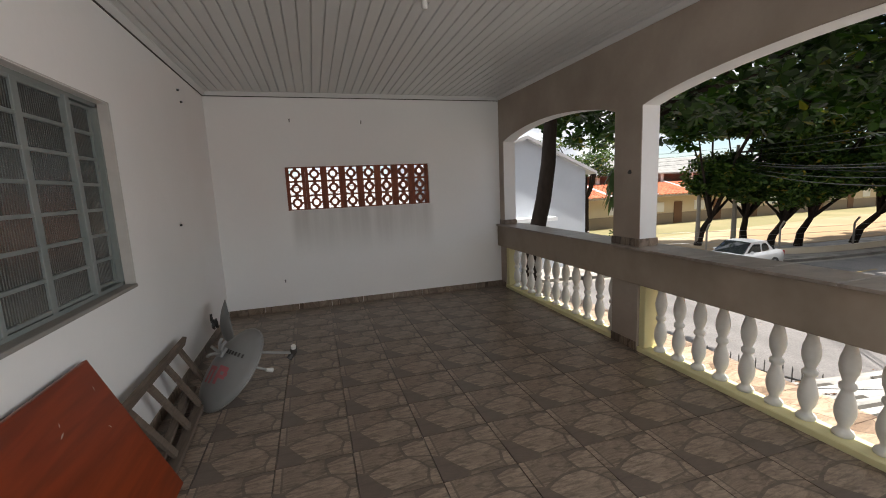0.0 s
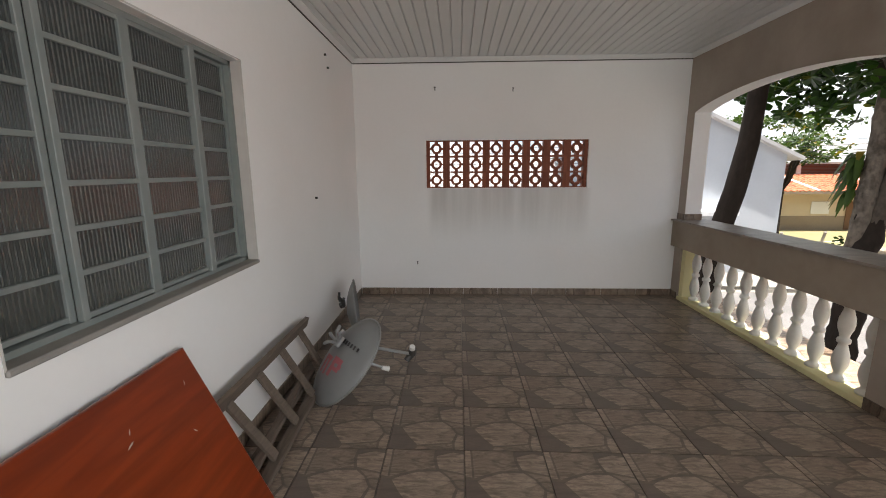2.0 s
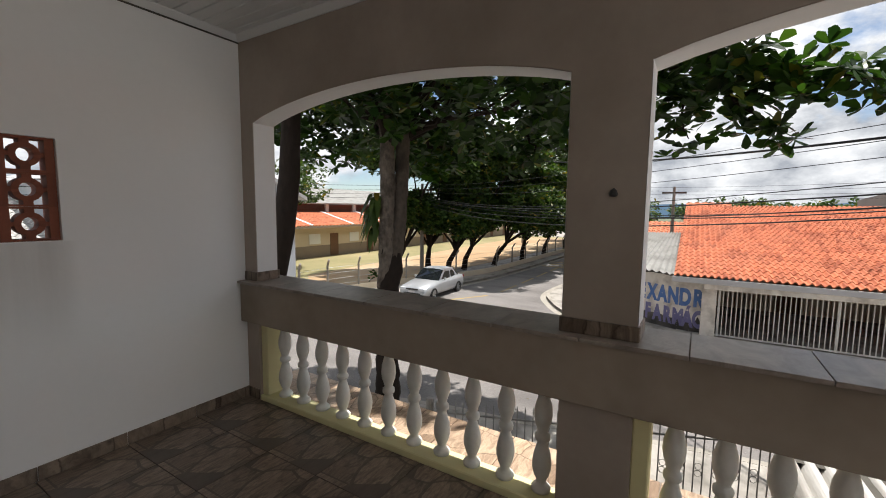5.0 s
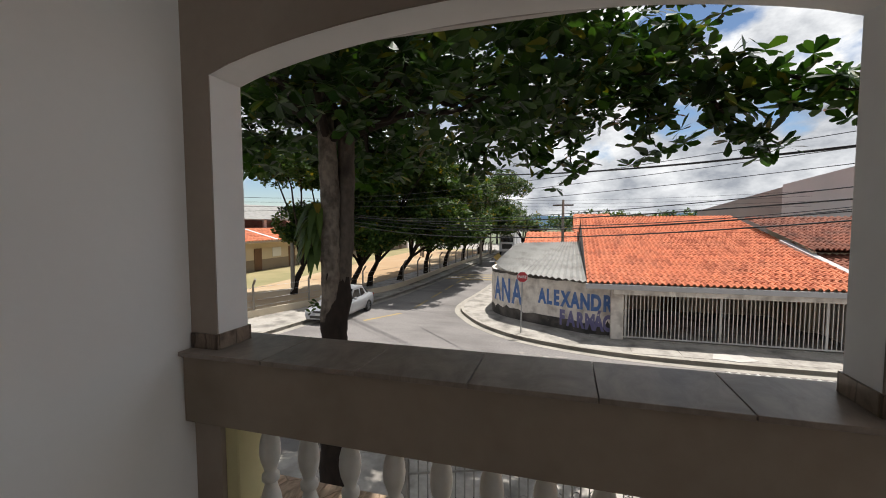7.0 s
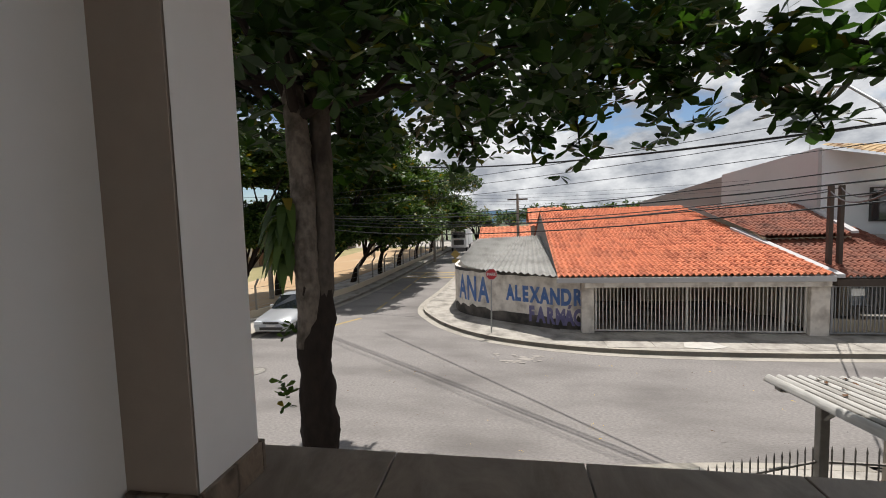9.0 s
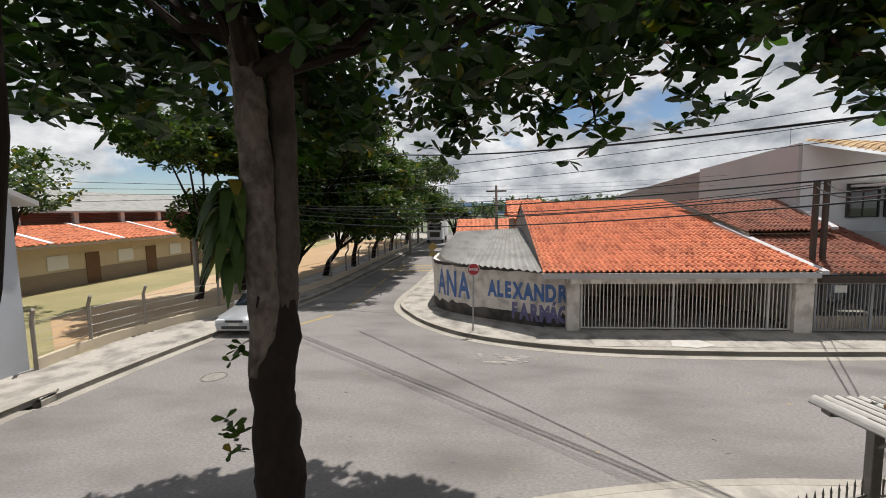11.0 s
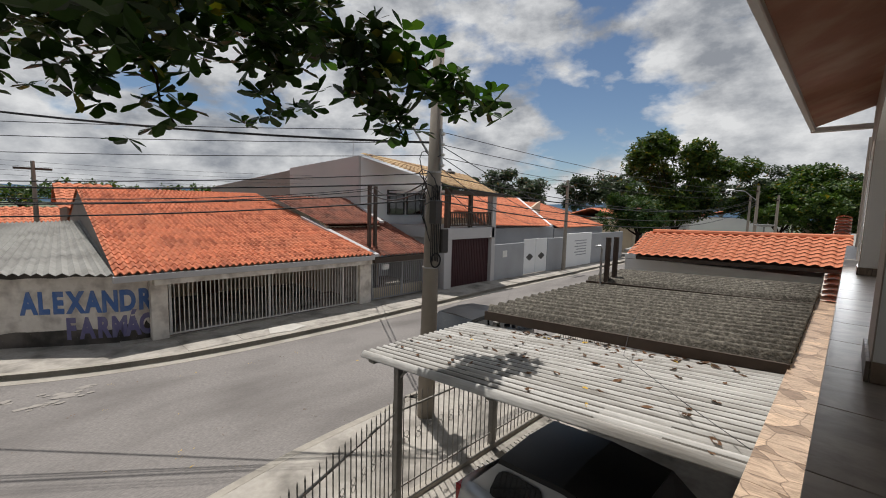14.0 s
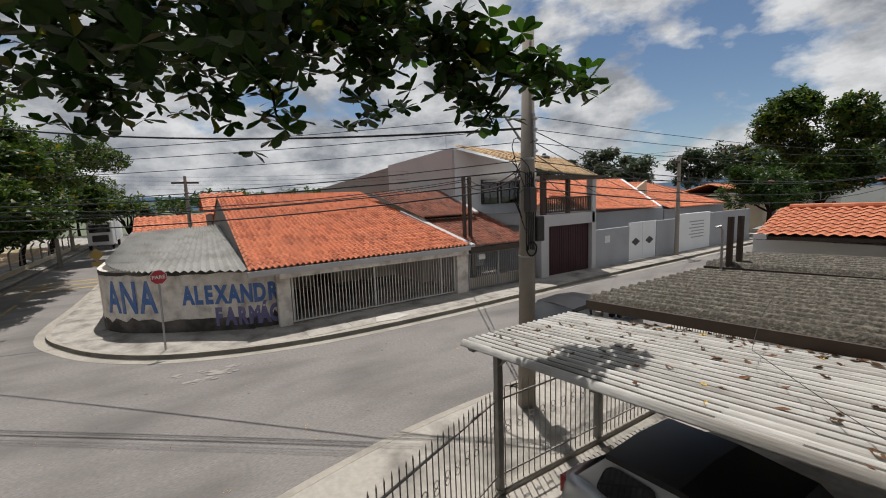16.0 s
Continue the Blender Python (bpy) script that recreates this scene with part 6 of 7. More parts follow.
        for outline in (((x[0] + 0.28, low), (mid - 0.05, low), (mid - 0.05, top), (x[1] + 0.12, top)), ((mid + 0.05, low), (x[4] - 0.42, low + 0.06), (x[3] - 0.02, top - 0.06), (x[3] - 0.14, top), (mid + 0.05, top))):
            pts, m4 = [], len(outline)
            for k in range(m4):
                a, b, c = Vector(outline[k - 1]), Vector(outline[k]), Vector(outline[(k + 1) % m4])
                p, q = b + (a - b).normalized() * 0.07, b + (c - b).normalized() * 0.07
                pts += [p, (p + q + b * 2) / 4, q]

            def on_side(p, off):
                f = (p.y - zb) / (z[2] - 0.05 - zb)
                return (p.x, s * ((hw[0] * 0.985) * (1 - f) + (hw[2] * 1.01) * f + off), p.y)
            lp("side_window", Geo().add([on_side(p, 0.012) for p in pts], [tuple(range(len(pts)))]), CARGL, side, "dark side window")
        lp("mirror", Geo().box(x[0] + 0.28, s * W / 2 - 0.03, 0.9, x[0] + 0.42, s * (W / 2 + 0.12), 1.02, 0.02), paint)
        lp("headlight", Geo().box(-L / 2 - 0.004, s * W * 0.25, 0.52, -L / 2 + 0.2, s * W * 0.43, 0.66, 0.02), LENSC)
        lp("tail_light", Geo().box(L / 2 - 0.12, s * W * 0.33, 0.62, L / 2 + 0.004, s * W * 0.455, 0.86, 0.02), LENSR)
        for wx in (-0.31 * L, 0.31 * L):
            def wheel_geo(r0, r1, w0, w1):
                gw = Geo()
                k = 20
                vs = []
                for yy, r in ((w0, r0), (w0, r1), (w1, r1), (w1, r0)):
                    vs += [(wx + r * math.cos(2 * math.pi * i / k), yy, 0.30 + r * math.sin(2 * math.pi * i / k)) for i in range(k)]
                fs = [(a * k + i, a * k + (i + 1) % k, ((a + 1) % 4) * k + (i + 1) % k, ((a + 1) % 4) * k + i) for a in range(4) for i in range(k)]
                return gw.add(vs, fs)
            wh = lp("wheel", wheel_geo(0.20, 0.30, s * (W / 2 - 0.19), s * (W / 2 + 0.012)), TYRE)
            gr = Geo()
            for q in range(7):
                aa = 2 * math.pi * q / 7
                ca, sa = math.cos(aa), math.sin(aa)
                gr.add([(wx + r * ca - o * sa, s * (W / 2 - 0.004), 0.30 + r * sa + o * ca) for r, o in ((0.0, -0.035), (0.2, -0.045), (0.2, 0.045), (0.0, 0.035))], [(0, 1, 2, 3)])
            lp("rim", gr, RIM, wh)
    lp("grille", Geo().box(-L / 2 - 0.012, -0.34, 0.56, -L / 2 + 0.04, 0.34, 0.64, 0.01).box(-L / 2 - 0.012, -0.5, 0.30, -L / 2 + 0.04, 0.5, 0.42, 0.01), DARKM)
    lp("number_plate", Geo().box(-L / 2 - 0.02, -0.2, 0.44, -L / 2, 0.2, 0.53), WHITEP)
    return t


car((19.4, 14.95, ROAD), 2, "silver four-door saloon parked at the kerb", 4.25, 1.70, None, [(-0.17, 0.90, 0.88), (-0.02, 1.38, 0.74), (0.12, 1.42, 0.74), (0.24, 1.38, 0.74), (0.36, 0.93, 0.86)], False)
car((4.3, 0.75, GND), 0, "silver hatchback parked under the carport roof", 3.75, 1.66, None, [(-0.22, 0.92, 0.90), (-0.07, 1.42, 0.78), (0.12, 1.47, 0.78), (0.34, 1.42, 0.78), (0.475, 0.97, 0.86)], True)
car((10.75, -4.7, ROAD), 90, "dark hatchback parked at the kerb by the utility pole", 3.75, 1.66, None, [(-0.22, 0.92, 0.90), (-0.07, 1.42, 0.78), (0.12, 1.47, 0.78), (0.34, 1.42, 0.78), (0.475, 0.97, 0.86)], True, DARKP)

# ---- poles and cables ----
pl = thing("utility_pole", (8.88, -0.53, GND), "round concrete utility pole with cable boxes and a street lamp arm", "utility pole")
PX, PY = 8.88, -0.53
part("shaft", Geo().tube([(PX, PY, GND - 0.3), (PX - 0.03, PY - 0.04, 1.0), (PX - 0.07, PY - 0.08, 4.7)], [0.185, 0.15, 0.105], 16), POLEM, pl, smooth=True)
part("cable_box", Geo().box(PX - 0.33, PY - 0.02, 1.15, PX - 0.15, PY + 0.18, 1.62, 0.02), DARKM, pl, "black cable box")
part("cable_box", Geo().box(PX - 0.2, PY - 0.36, 0.55, PX + 0.02, PY - 0.16, 1.05, 0.02), DARKM, pl, "black cable box")
part("cable_coil", Geo().tube([(PX - 0.19, PY + 0.13 * math.cos(k * 0.42), 0.42 + 0.14 * math.sin(k * 0.42)) for k in range(32)], 0.016, 6), CABLE, pl, "coiled spare cable")
part("strap", Geo().lathe([(0.162, 0), (0.165, 0.0), (0.165, 0.03), (0.16, 0.03)], (PX - 0.02, PY - 0.02, 0.25), 16), METAL, pl)
part("strap", Geo().lathe([(0.140, 0), (0.145, 0.0), (0.145, 0.04), (0.14, 0.04)], (PX - 0.04, PY - 0.05, 2.15), 16), METAL, pl)
part("insulator_rack", Geo().box(PX - 0.22, PY - 0.1, 2.2, PX - 0.16, PY - 0.04, 3.0, 0.005), METAL, pl)
for k in range(4):
    part("insulator", Geo().lathe([(0.02, -0.03), (0.04, -0.01), (0.04, 0.01), (0.02, 0.03)], (PX - 0.25, PY - 0.07, 2.3 + k * 0.2), 10), WHITEP, pl, "porcelain insulator")
part("lamp_arm", Geo().tube([(PX + 0.05, PY + 0.05, 2.55), (PX + 0.45, PY + 0.12, 3.1), (PX + 0.95, PY + 0.2, 3.52), (PX + 1.25, PY + 0.25, 3.60)], 0.024, 8), METAL, pl)
part("lamp_head", Geo().lathe([(0.03, 0.06), (0.09, 0.05), (0.13, -0.02), (0.08, -0.07)], (PX + 1.35, PY + 0.27, 3.58), 12), METAL, pl, "street lamp head")
rnd = random.Random(21)
for k in range(14):
    g = Geo()
    a = rnd.uniform(0, 6.28)
    z = rnd.uniform(1.2, 2.6)
    g.tube([(PX - 0.2 * math.cos(a + q * 0.5) * (1 + 0.25 * rnd.random()), PY - 0.2 * math.sin(a + q * 0.5) * (1 + 0.25 * rnd.random()), z + q * 0.11 - 0.05 * q * q) for q in range(6)], 0.010, 5)
    part("loose_cable", g, CABLE, pl, "loop of black cable")
for k in range(5):
    g = Geo().tube([(PX - 0.2, PY - 0.05 + 0.05 * k, 1.9 - 0.25 * q + 0.02 * math.sin(q * 2 + k)) for q in range(7)], 0.012, 5)
    part("loose_cable", g, CABLE, pl, "hanging black cable")


def cable(name, a, b, sag, r, n=14):
    a, b = Vector(a), Vector(b)
    pts = []
    for i in range(n + 1):
        t = i / n
        p = a.lerp(b, t)
        pts.append((p.x, p.y, p.z - 4 * sag * t * (1 - t)))
    return lone(name, Geo().tube(pts, r, 5), CABLE, a, "black overhead cable strung across the street", "cable", "overhead cables")


PZ = 2.3
far_pole = (34.5, 14.9)
for dz, sg, r in ((0.0, 0.5, 0.015), (-0.18, 0.65, 0.012), (-0.32, 0.75, 0.015), (0.55, 0.4, 0.007), (0.8, 0.35, 0.007), (1.05, 0.35, 0.007), (0.2, 0.6, 0.010)):
    cable("overhead_cable", (PX, PY, 1.95 + dz), (24.6, 19.3, 2.3 + dz * 0.9), sg, r, 18)
    cable("overhead_cable", (PX, PY, 1.95 + dz), (8.3, -36, 2.6 + dz), sg * 1.5, r, 16)
for dz, z1, yy, sg, r in ((0.0, 2.1, -6.0, 0.45, 0.022), (0.15, 2.22, -6.33, 0.5, 0.018)):
    cable("overhead_cable", (18.6, yy, z1), (24.5, 19.2, 2.2 + dz), 0.9, r, 20)
    cable("overhead_cable", (18.6, yy, z1), (PX, PY, 1.9 + dz), 0.35, r, 12)
for k in range(4):
    cable("overhead_cable", (24.6, 19.3, 2.5 + 0.22 * k), (60, 14.6, 2.6 + 0.25 * k), 0.8, 0.009, 12)
    cable("overhead_cable", (24.6, 19.3, 2.5 + 0.22 * k), (-30, 19.5, 3.2 + 0.25 * k), 1.0, 0.009, 12)
    cable("overhead_cable", (17.3, -22, 3.0 + 0.25 * k), (46, 13.2, 3.2 + 0.3 * k), 0.7, 0.008, 14)
cable("overhead_cable", (PX, PY, 2.75), (20.0, 9.5, 3.9), 0.25, 0.024, 14)
for k in range(4):
    cable("overhead_cable", (PX, PY, 2.2 + 0.2 * k), (17.95, -16.0 - 4 * k, 0.3 + 0.2 * k), 0.5, 0.010, 10)
lone("roof_wire", Geo().tube([(3.15, 2.0, -0.02), (3.6, 1.7, 0.02), (4.4, 0.9, 0.0), (4.6, 0.2, 0.12), (4.62, -0.2, 0.3)], 0.003, 5), CABLE, (3.15, 2.0, 0), "thin cable trailing over the carport roof", "cable")


def street_pole(x, y, h, arm):
    t = thing("street_pole", (x, y, GND), "grey concrete street pole with crossarm", "utility pole", "distant poles")
    part("shaft", Geo().tube([(x, y, GND - 0.2), (x, y, GND + h)], [0.15, 0.09], 10), POLEM, t)
    part("crossarm", Geo().box(x - 0.06, y - 0.8, GND + h - 0.5, x + 0.06, y + 0.8, GND + h - 0.38), TIMBER, t)
    if arm:
        part("lamp_arm", Geo().tube([(x, y, GND + h - 1.2), (x + arm * 0.9, y, GND + h - 0.4), (x + arm * 1.7, y, GND + h - 0.3)], 0.03, 6), METAL, t)
        part("lamp_head", Geo().box(x + arm * 1.6, y - 0.1, GND + h - 0.36, x + arm * 2.1, y + 0.1, GND + h - 0.24, 0.03), METAL, t)


for x, y, h, arm in ((24.6, 19.3, 6.2, 1), (60, 14.6, 7, -1), (46, 13.2, 7, 0), (8.3, -36, 6.6, 1), (7.4, -40, 6, 0), (10.5, -48, 6.2, 0), (36, 4.5, 6.3, 0), (23.2, 20.6, 4.6, 0), (17.3, -22, 6.4, 0), (52, 22, 7, 0), (54, 23, 7, 0)):
    street_pole(x, y, h, arm)

# ---- north side: school yard, fence and buildings ----
structure("yard_grass", Geo().box(13.6, 18.7, GND - 0.1, 70, 36, GND + 0.012), GRASSM, "patchy yard grass", "ground")
structure("yard_earth", Geo().slab([(14.5, 19.2, GND + 0.03), (30, 17.8, GND + 0.03), (66, 16.6, GND + 0.03), (66, 27.5, GND + 0.03), (40, 26, GND + 0.03), (26, 25, GND + 0.03), (19, 24.5, GND + 0.03)], 0.03), EARTH, "bare orange earth of the yard", "ground")
yw = thing("yard_wall", (25, 17, GND), "low cream yard wall with leaning concrete fence posts", "wall")
YW = [(13.5, 18.6), (15.4, 18.75), (17.3, 18.4), (20.3, 17.4), (24, 16.1), (28.4, 15.2), (40, 15.1), (66, 14.9)]
part("wall", ribbon(smooth_line(YW), 0.15, GND - 0.05, 0.38), BEIGE, yw)
k = 0
for i in range(len(YW) - 1):
    a, b = Vector(YW[i]), Vector(YW[i + 1])
    n = max(1, int((b - a).length / 2.6))
    for q in range(n):
        p = a.lerp(b, q / n)
        part("fence_post", Geo().tube([(p.x, p.y + 0.07, GND), (p.x, p.y + 0.07, GND + 1.5), (p.x - 0.15, p.y - 0.2, GND + 1.85)], 0.055, 6), POLEM, yw, "cranked concrete post")
g = Geo()
for z in (0.5, 0.8, 1.1, 1.4):
    g.tube([(x, y + 0.07, GND + z) for x, y in YW], 0.007, 4)
part("wire", g, METAL, yw, "strands of fence wire")

sc = thing("school_block", (40, 33, GND), "long low beige school block with an orange roof", "school")
part("wall", Geo().box(22, 32, GND, 72, 40, 0.1), BEIGE, sc)
part("plinth_band", Geo().box(21.97, 31.97, GND, 72, 32.02, GND + 1.05), TANBAND, sc, "brown painted band")
part("roof", tile_roof((21.4, 31.1, -0.05), (72, 31.1, -0.05), (21.4, 35.5, 1.05), (72, 35.5, 1.05), 120, 8), CLAY, sc, "orange tile roof", kind="stuff")
part("fascia", Geo().box(21.4, 31.05, -0.2, 72, 31.2, -0.06), TANBAND, sc)
for x in range(25, 72, 5):
    part("roof_rib", Geo().slab([(x, 31.1, 0.08), (x + 0.3, 31.1, 0.08), (x + 0.3, 35.5, 1.2), (x, 35.5, 1.2)], 0.12), WHITEW, sc, "pale roof rib")
    part("door", Geo().box(x + 3.0, 31.93, GND + 0.05, x + 4.0, 31.99, GND + 2.1, 0.01), WOODD, sc, "brown wooden door")
    wn_ = part("window", Geo().box(x + 0.5, 31.93, GND + 1.2, x + 1.8, 31.97, GND + 2.1, 0.01), WHITEW, sc, "pale shuttered window")
hall = thing("school_hall", (40, 40, GND), "large hall with brown louvred walls and a white sheet roof", "hall")
part("wall", Geo().box(22, 36, GND, 60, 48, 2.0), BROWNW, hall)
for kk in range(9):
    part("louvre", Geo().box(21.9, 35.85, 1.0 + kk * 0.115, 60, 36.0, 1.05 + kk * 0.115), CLAYD, hall, "brown louvre slat")
for x in range(23, 60, 4):
    part("column", Geo().box(x, 35.7, 0.8, x + 0.35, 36.1, 2.1), WHITEW, hall, "pale column")
part("roof", Geo().slab([(21, 35.2, 2.05), (61, 35.2, 2.05), (61, 42, 3.9), (21, 42, 3.9)], 0.15), FIBREG, hall, "white sheet metal roof")
wb = thing("white_building", (10.2, 20, GND), "plain white gabled building beyond the street", "building")
part("wall", Geo().prism([(5.2, GND), (5.2, 2.35), (10.0, 3.75), (13.5, 2.15), (13.5, GND)], 1, 18.9, 30), PALEG, wb)
part("roof", Geo().add([(4.9, 18.6, 2.35), (10.0, 18.6, 3.88), (14.0, 18.6, 2.05), (4.9, 30, 2.35), (10.0, 30, 3.88), (14.0, 30, 2.05), (4.9, 18.6, 2.2), (10.0, 18.6, 3.73), (14.0, 18.6, 1.9), (4.9, 30, 2.2), (10, 30, 3.73), (14, 30, 1.9)],
                   [(0, 1, 4, 3), (1, 2, 5, 4), (6, 9, 10, 7), (7, 10, 11, 8), (0, 6, 7, 1), (1, 7, 8, 2), (2, 8, 11, 5), (0, 3, 9, 6)]), LILACW, wb, "pale sheet roof")
part("canopy", Geo().box(6.0, 17.9, -0.3, 11.2, 18.9, -0.12), WHITEW, wb, "thin white canopy")
wb2 = thing("pale_house", (2, 22, GND), "low pale house beside the white building", "house")
part("wall", Geo().box(-12, 19, GND, 4.8, 30, 0.6), WHITEW, wb2)
part("roof", tile_roof((-12.4, 18.5, 0.5), (5.0, 18.5, 0.5), (-12.4, 24, 2.2), (5.0, 24, 2.2), 60, 12), FIBREL, wb2, "pale weathered roof", kind="stuff")
tr_ = thing("white_truck", (62, 12.2, ROAD), "white lorry parked at the end of the street", "truck")
part("cab", Geo().box(60.5, 11.2, ROAD + 0.5, 62.4, 13.4, ROAD + 3.1, 0.08), WHITEW, tr_)
part("windscreen", Geo().box(60.46, 11.4, ROAD + 1.9, 60.52, 13.2, ROAD + 2.7), CARGL, tr_)
part("grille", Geo().box(60.45, 11.6, ROAD + 0.9, 60.52, 13.0, ROAD + 1.6), DARKM, tr_)
part("cargo_box", Geo().box(62.5, 11.1, ROAD + 0.8, 69, 13.5, ROAD + 3.4, 0.03), WHITEW, tr_)
for x in (61.3, 66.5):
    for y in (11.2, 13.2):
        part("wheel", Geo().box(x - 0.4, y, ROAD, x + 0.4, y + 0.25, ROAD + 0.85, 0.2), TYRE, tr_)

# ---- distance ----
# haze is put into the hills as blue colour plus a faint glow
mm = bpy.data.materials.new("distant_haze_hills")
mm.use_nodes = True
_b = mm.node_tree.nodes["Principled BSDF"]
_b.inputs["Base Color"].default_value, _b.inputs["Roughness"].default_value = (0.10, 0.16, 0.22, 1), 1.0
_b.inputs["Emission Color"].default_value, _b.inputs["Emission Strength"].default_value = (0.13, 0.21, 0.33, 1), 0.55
for k, (d, h, s) in enumerate(((1400, 22, 3), (1480, 40, 7))):
    g = Geo()
    pts = []
    for i in range(121):
        a = radians(-110 + i * 1.9)
        hh = h * (0.35 + 0.9 * abs(noise.noise((i * 0.11 + s, s, 0)))) - 2
        pts.append((d * math.cos(a), d * math.sin(a), hh))
    g.add(pts + [(x, y, -60) for x, y, z in pts], [(i, i + 1, 122 + i, 121 + i) for i in range(120)])
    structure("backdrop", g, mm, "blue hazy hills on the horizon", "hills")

# ---- trees ----
def leaf_shape(ln, wd, fold):
    """Obovate leaf along +x: broad near the tip."""
    return [(0, 0, 0), (ln * 0.35, wd * 0.30, fold * 0.5), (ln * 0.75, wd * 0.5, fold), (ln, wd * 0.12, fold * 0.3), (ln, -wd * 0.12, fold * 0.3), (ln * 0.75, -wd * 0.5, fold), (ln * 0.35, -wd * 0.30, fold * 0.5)], [(0, 1, 2, 3, 4, 5, 6)]


def rosettes(points, size, per, rnd, droop=0.25, spread=1.0):
    """Clusters of leaves at twig ends, as arrays."""
    V, F = [], []
    base, _ = leaf_shape(1.0, 0.55, 0.05)
    for p in points:
        turn = rnd.uniform(0, 6.28)
        ax = Vector((rnd.gauss(0, 0.5), rnd.gauss(0, 0.5), 1)).normalized()
        q0 = Vector((0, 0, 1)).rotation_difference(ax).to_matrix()
        for k in range(per):
            a = turn + k * 6.283 / per + rnd.uniform(-0.3, 0.3)
            tilt = rnd.uniform(-droop - 0.35, 0.55)
            s = size * rnd.uniform(0.65, 1.15)
            m = q0 @ Euler((rnd.uniform(-0.5, 0.5), tilt, a)).to_matrix()
            k0 = len(V)
            for b in base:
                v = m @ (Vector(b) * s)
                V.append((p[0] + v.x, p[1] + v.y, p[2] + v.z))
            F.append(tuple(range(k0, k0 + 7)))
    g = Geo()
    g.v, g.f = V, F
    return g


def limb_path(a, b, rnd, n=6, wob=0.25):
    a, b = Vector(a), Vector(b)
    out = []
    for i in range(n + 1):
        t = i / n
        p = a.lerp(b, t)
        if 0 < i < n:
            p += Vector((rnd.uniform(-wob, wob), rnd.uniform(-wob, wob), rnd.uniform(-wob, wob)))
        p.z += 0.25 * math.sin(math.pi * t) * (b - a).length * 0.2
        out.append(p)
    return out


rnd = random.Random(77)
almond = thing("almond_tree", (6.10, 7.33, GND), "large almond tree with twin stems and broad glossy leaves", "tree", "street trees")
stem_a = [(6.06, 7.38, 0.20), (6.10, 7.36, 0.75), (6.16, 7.40, 1.3), (6.24, 7.44, 1.9), (6.29, 7.50, 2.7), (6.35, 7.6, 3.6), (6.5, 7.6, 4.6), (6.9, 7.5, 6.0)]
stem_b = [(6.16, 7.28, 0.25), (6.25, 7.27, 0.8), (6.36, 7.28, 1.4), (6.45, 7.30, 2.0), (6.52, 7.32, 2.8), (6.65, 7.3, 3.6), (7.1, 7.0, 4.8), (8.0, 6.6, 6.0)]
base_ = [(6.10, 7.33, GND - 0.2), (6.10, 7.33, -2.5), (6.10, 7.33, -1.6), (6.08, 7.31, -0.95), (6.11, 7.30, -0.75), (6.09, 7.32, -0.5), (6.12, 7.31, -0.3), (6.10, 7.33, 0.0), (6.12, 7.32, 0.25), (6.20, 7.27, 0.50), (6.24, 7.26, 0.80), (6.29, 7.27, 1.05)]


def knobbly(path, radii, n, seed, rough):
    """Tube resampled along its path with lumpy, uneven bark."""
    P = [Vector(p) for p in path]
    pts, rs = [], []
    for i in range(len(P) - 1):
        m = max(2, int((P[i + 1] - P[i]).length / 0.07))
        for q in range(m):
            t = q / m
            pts.append(P[i].lerp(P[i + 1], t)); rs.append(radii[i] + (radii[i + 1] - radii[i]) * t)
    pts.append(P[-1]); rs.append(radii[-1])
    g = Geo().tube(pts, rs, n)
    for k in range(len(pts) * n):
        c = pts[k // n]
        v = Vector(g.v[k])
        s_ = 1 + rough * noise.noise((v.x * 5 + seed, v.y * 5, v.z * 4)) + rough * 0.6 * noise.noise((v.x * 17, v.y * 17 + seed, v.z * 11))
        g.v[k] = c + (v - c) * s_
    return g


# lower trunk gets a darker bark than the stems above it
part("trunk", knobbly(base_, [0.30, 0.24, 0.21, 0.195, 0.225, 0.19, 0.205, 0.18, 0.185, 0.16, 0.115, 0.08], 18, 2, 0.20), BARKD, almond, "dark lower trunk", smooth=True)
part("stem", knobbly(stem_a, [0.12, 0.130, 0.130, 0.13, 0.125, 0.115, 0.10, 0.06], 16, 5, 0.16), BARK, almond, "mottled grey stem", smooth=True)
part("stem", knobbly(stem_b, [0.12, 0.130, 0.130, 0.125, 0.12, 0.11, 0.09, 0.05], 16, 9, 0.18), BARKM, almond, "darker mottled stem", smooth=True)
for p, q in (((6.06, 7.40, 1.40), 0.7), ((6.11, 7.42, 1.84), 1.0), ((5.985, 7.36, 0.86), 0.8)):
    part("knot", knobbly([(p[0] + 0.012 * q * k, p[1], p[2] + 0.055 * q * (k - 2)) for k in range(5)], [0.008, 0.035 * q, 0.05 * q, 0.03 * q, 0.008], 12, p[2] * 7, 1.1), BARKD, almond, "dark scar in the bark", smooth=True)
second = thing("leaning_tree", (4.3, 8.6, GND), "dark leaning tree trunk beside the house", "tree", "street trees")
part("trunk", Geo().tube([(4.3, 8.3, GND - 0.2), (4.35, 8.3, -1.0), (4.46, 8.2, 0.4), (4.62, 8.15, 1.2), (4.76, 8.15, 2.0), (4.82, 8.15, 3.0), (5.0, 8.0, 4.4)], [0.24, 0.2, 0.175, 0.165, 0.15, 0.14, 0.1], 12, 0.12, 5), BARKD, second, smooth=True)

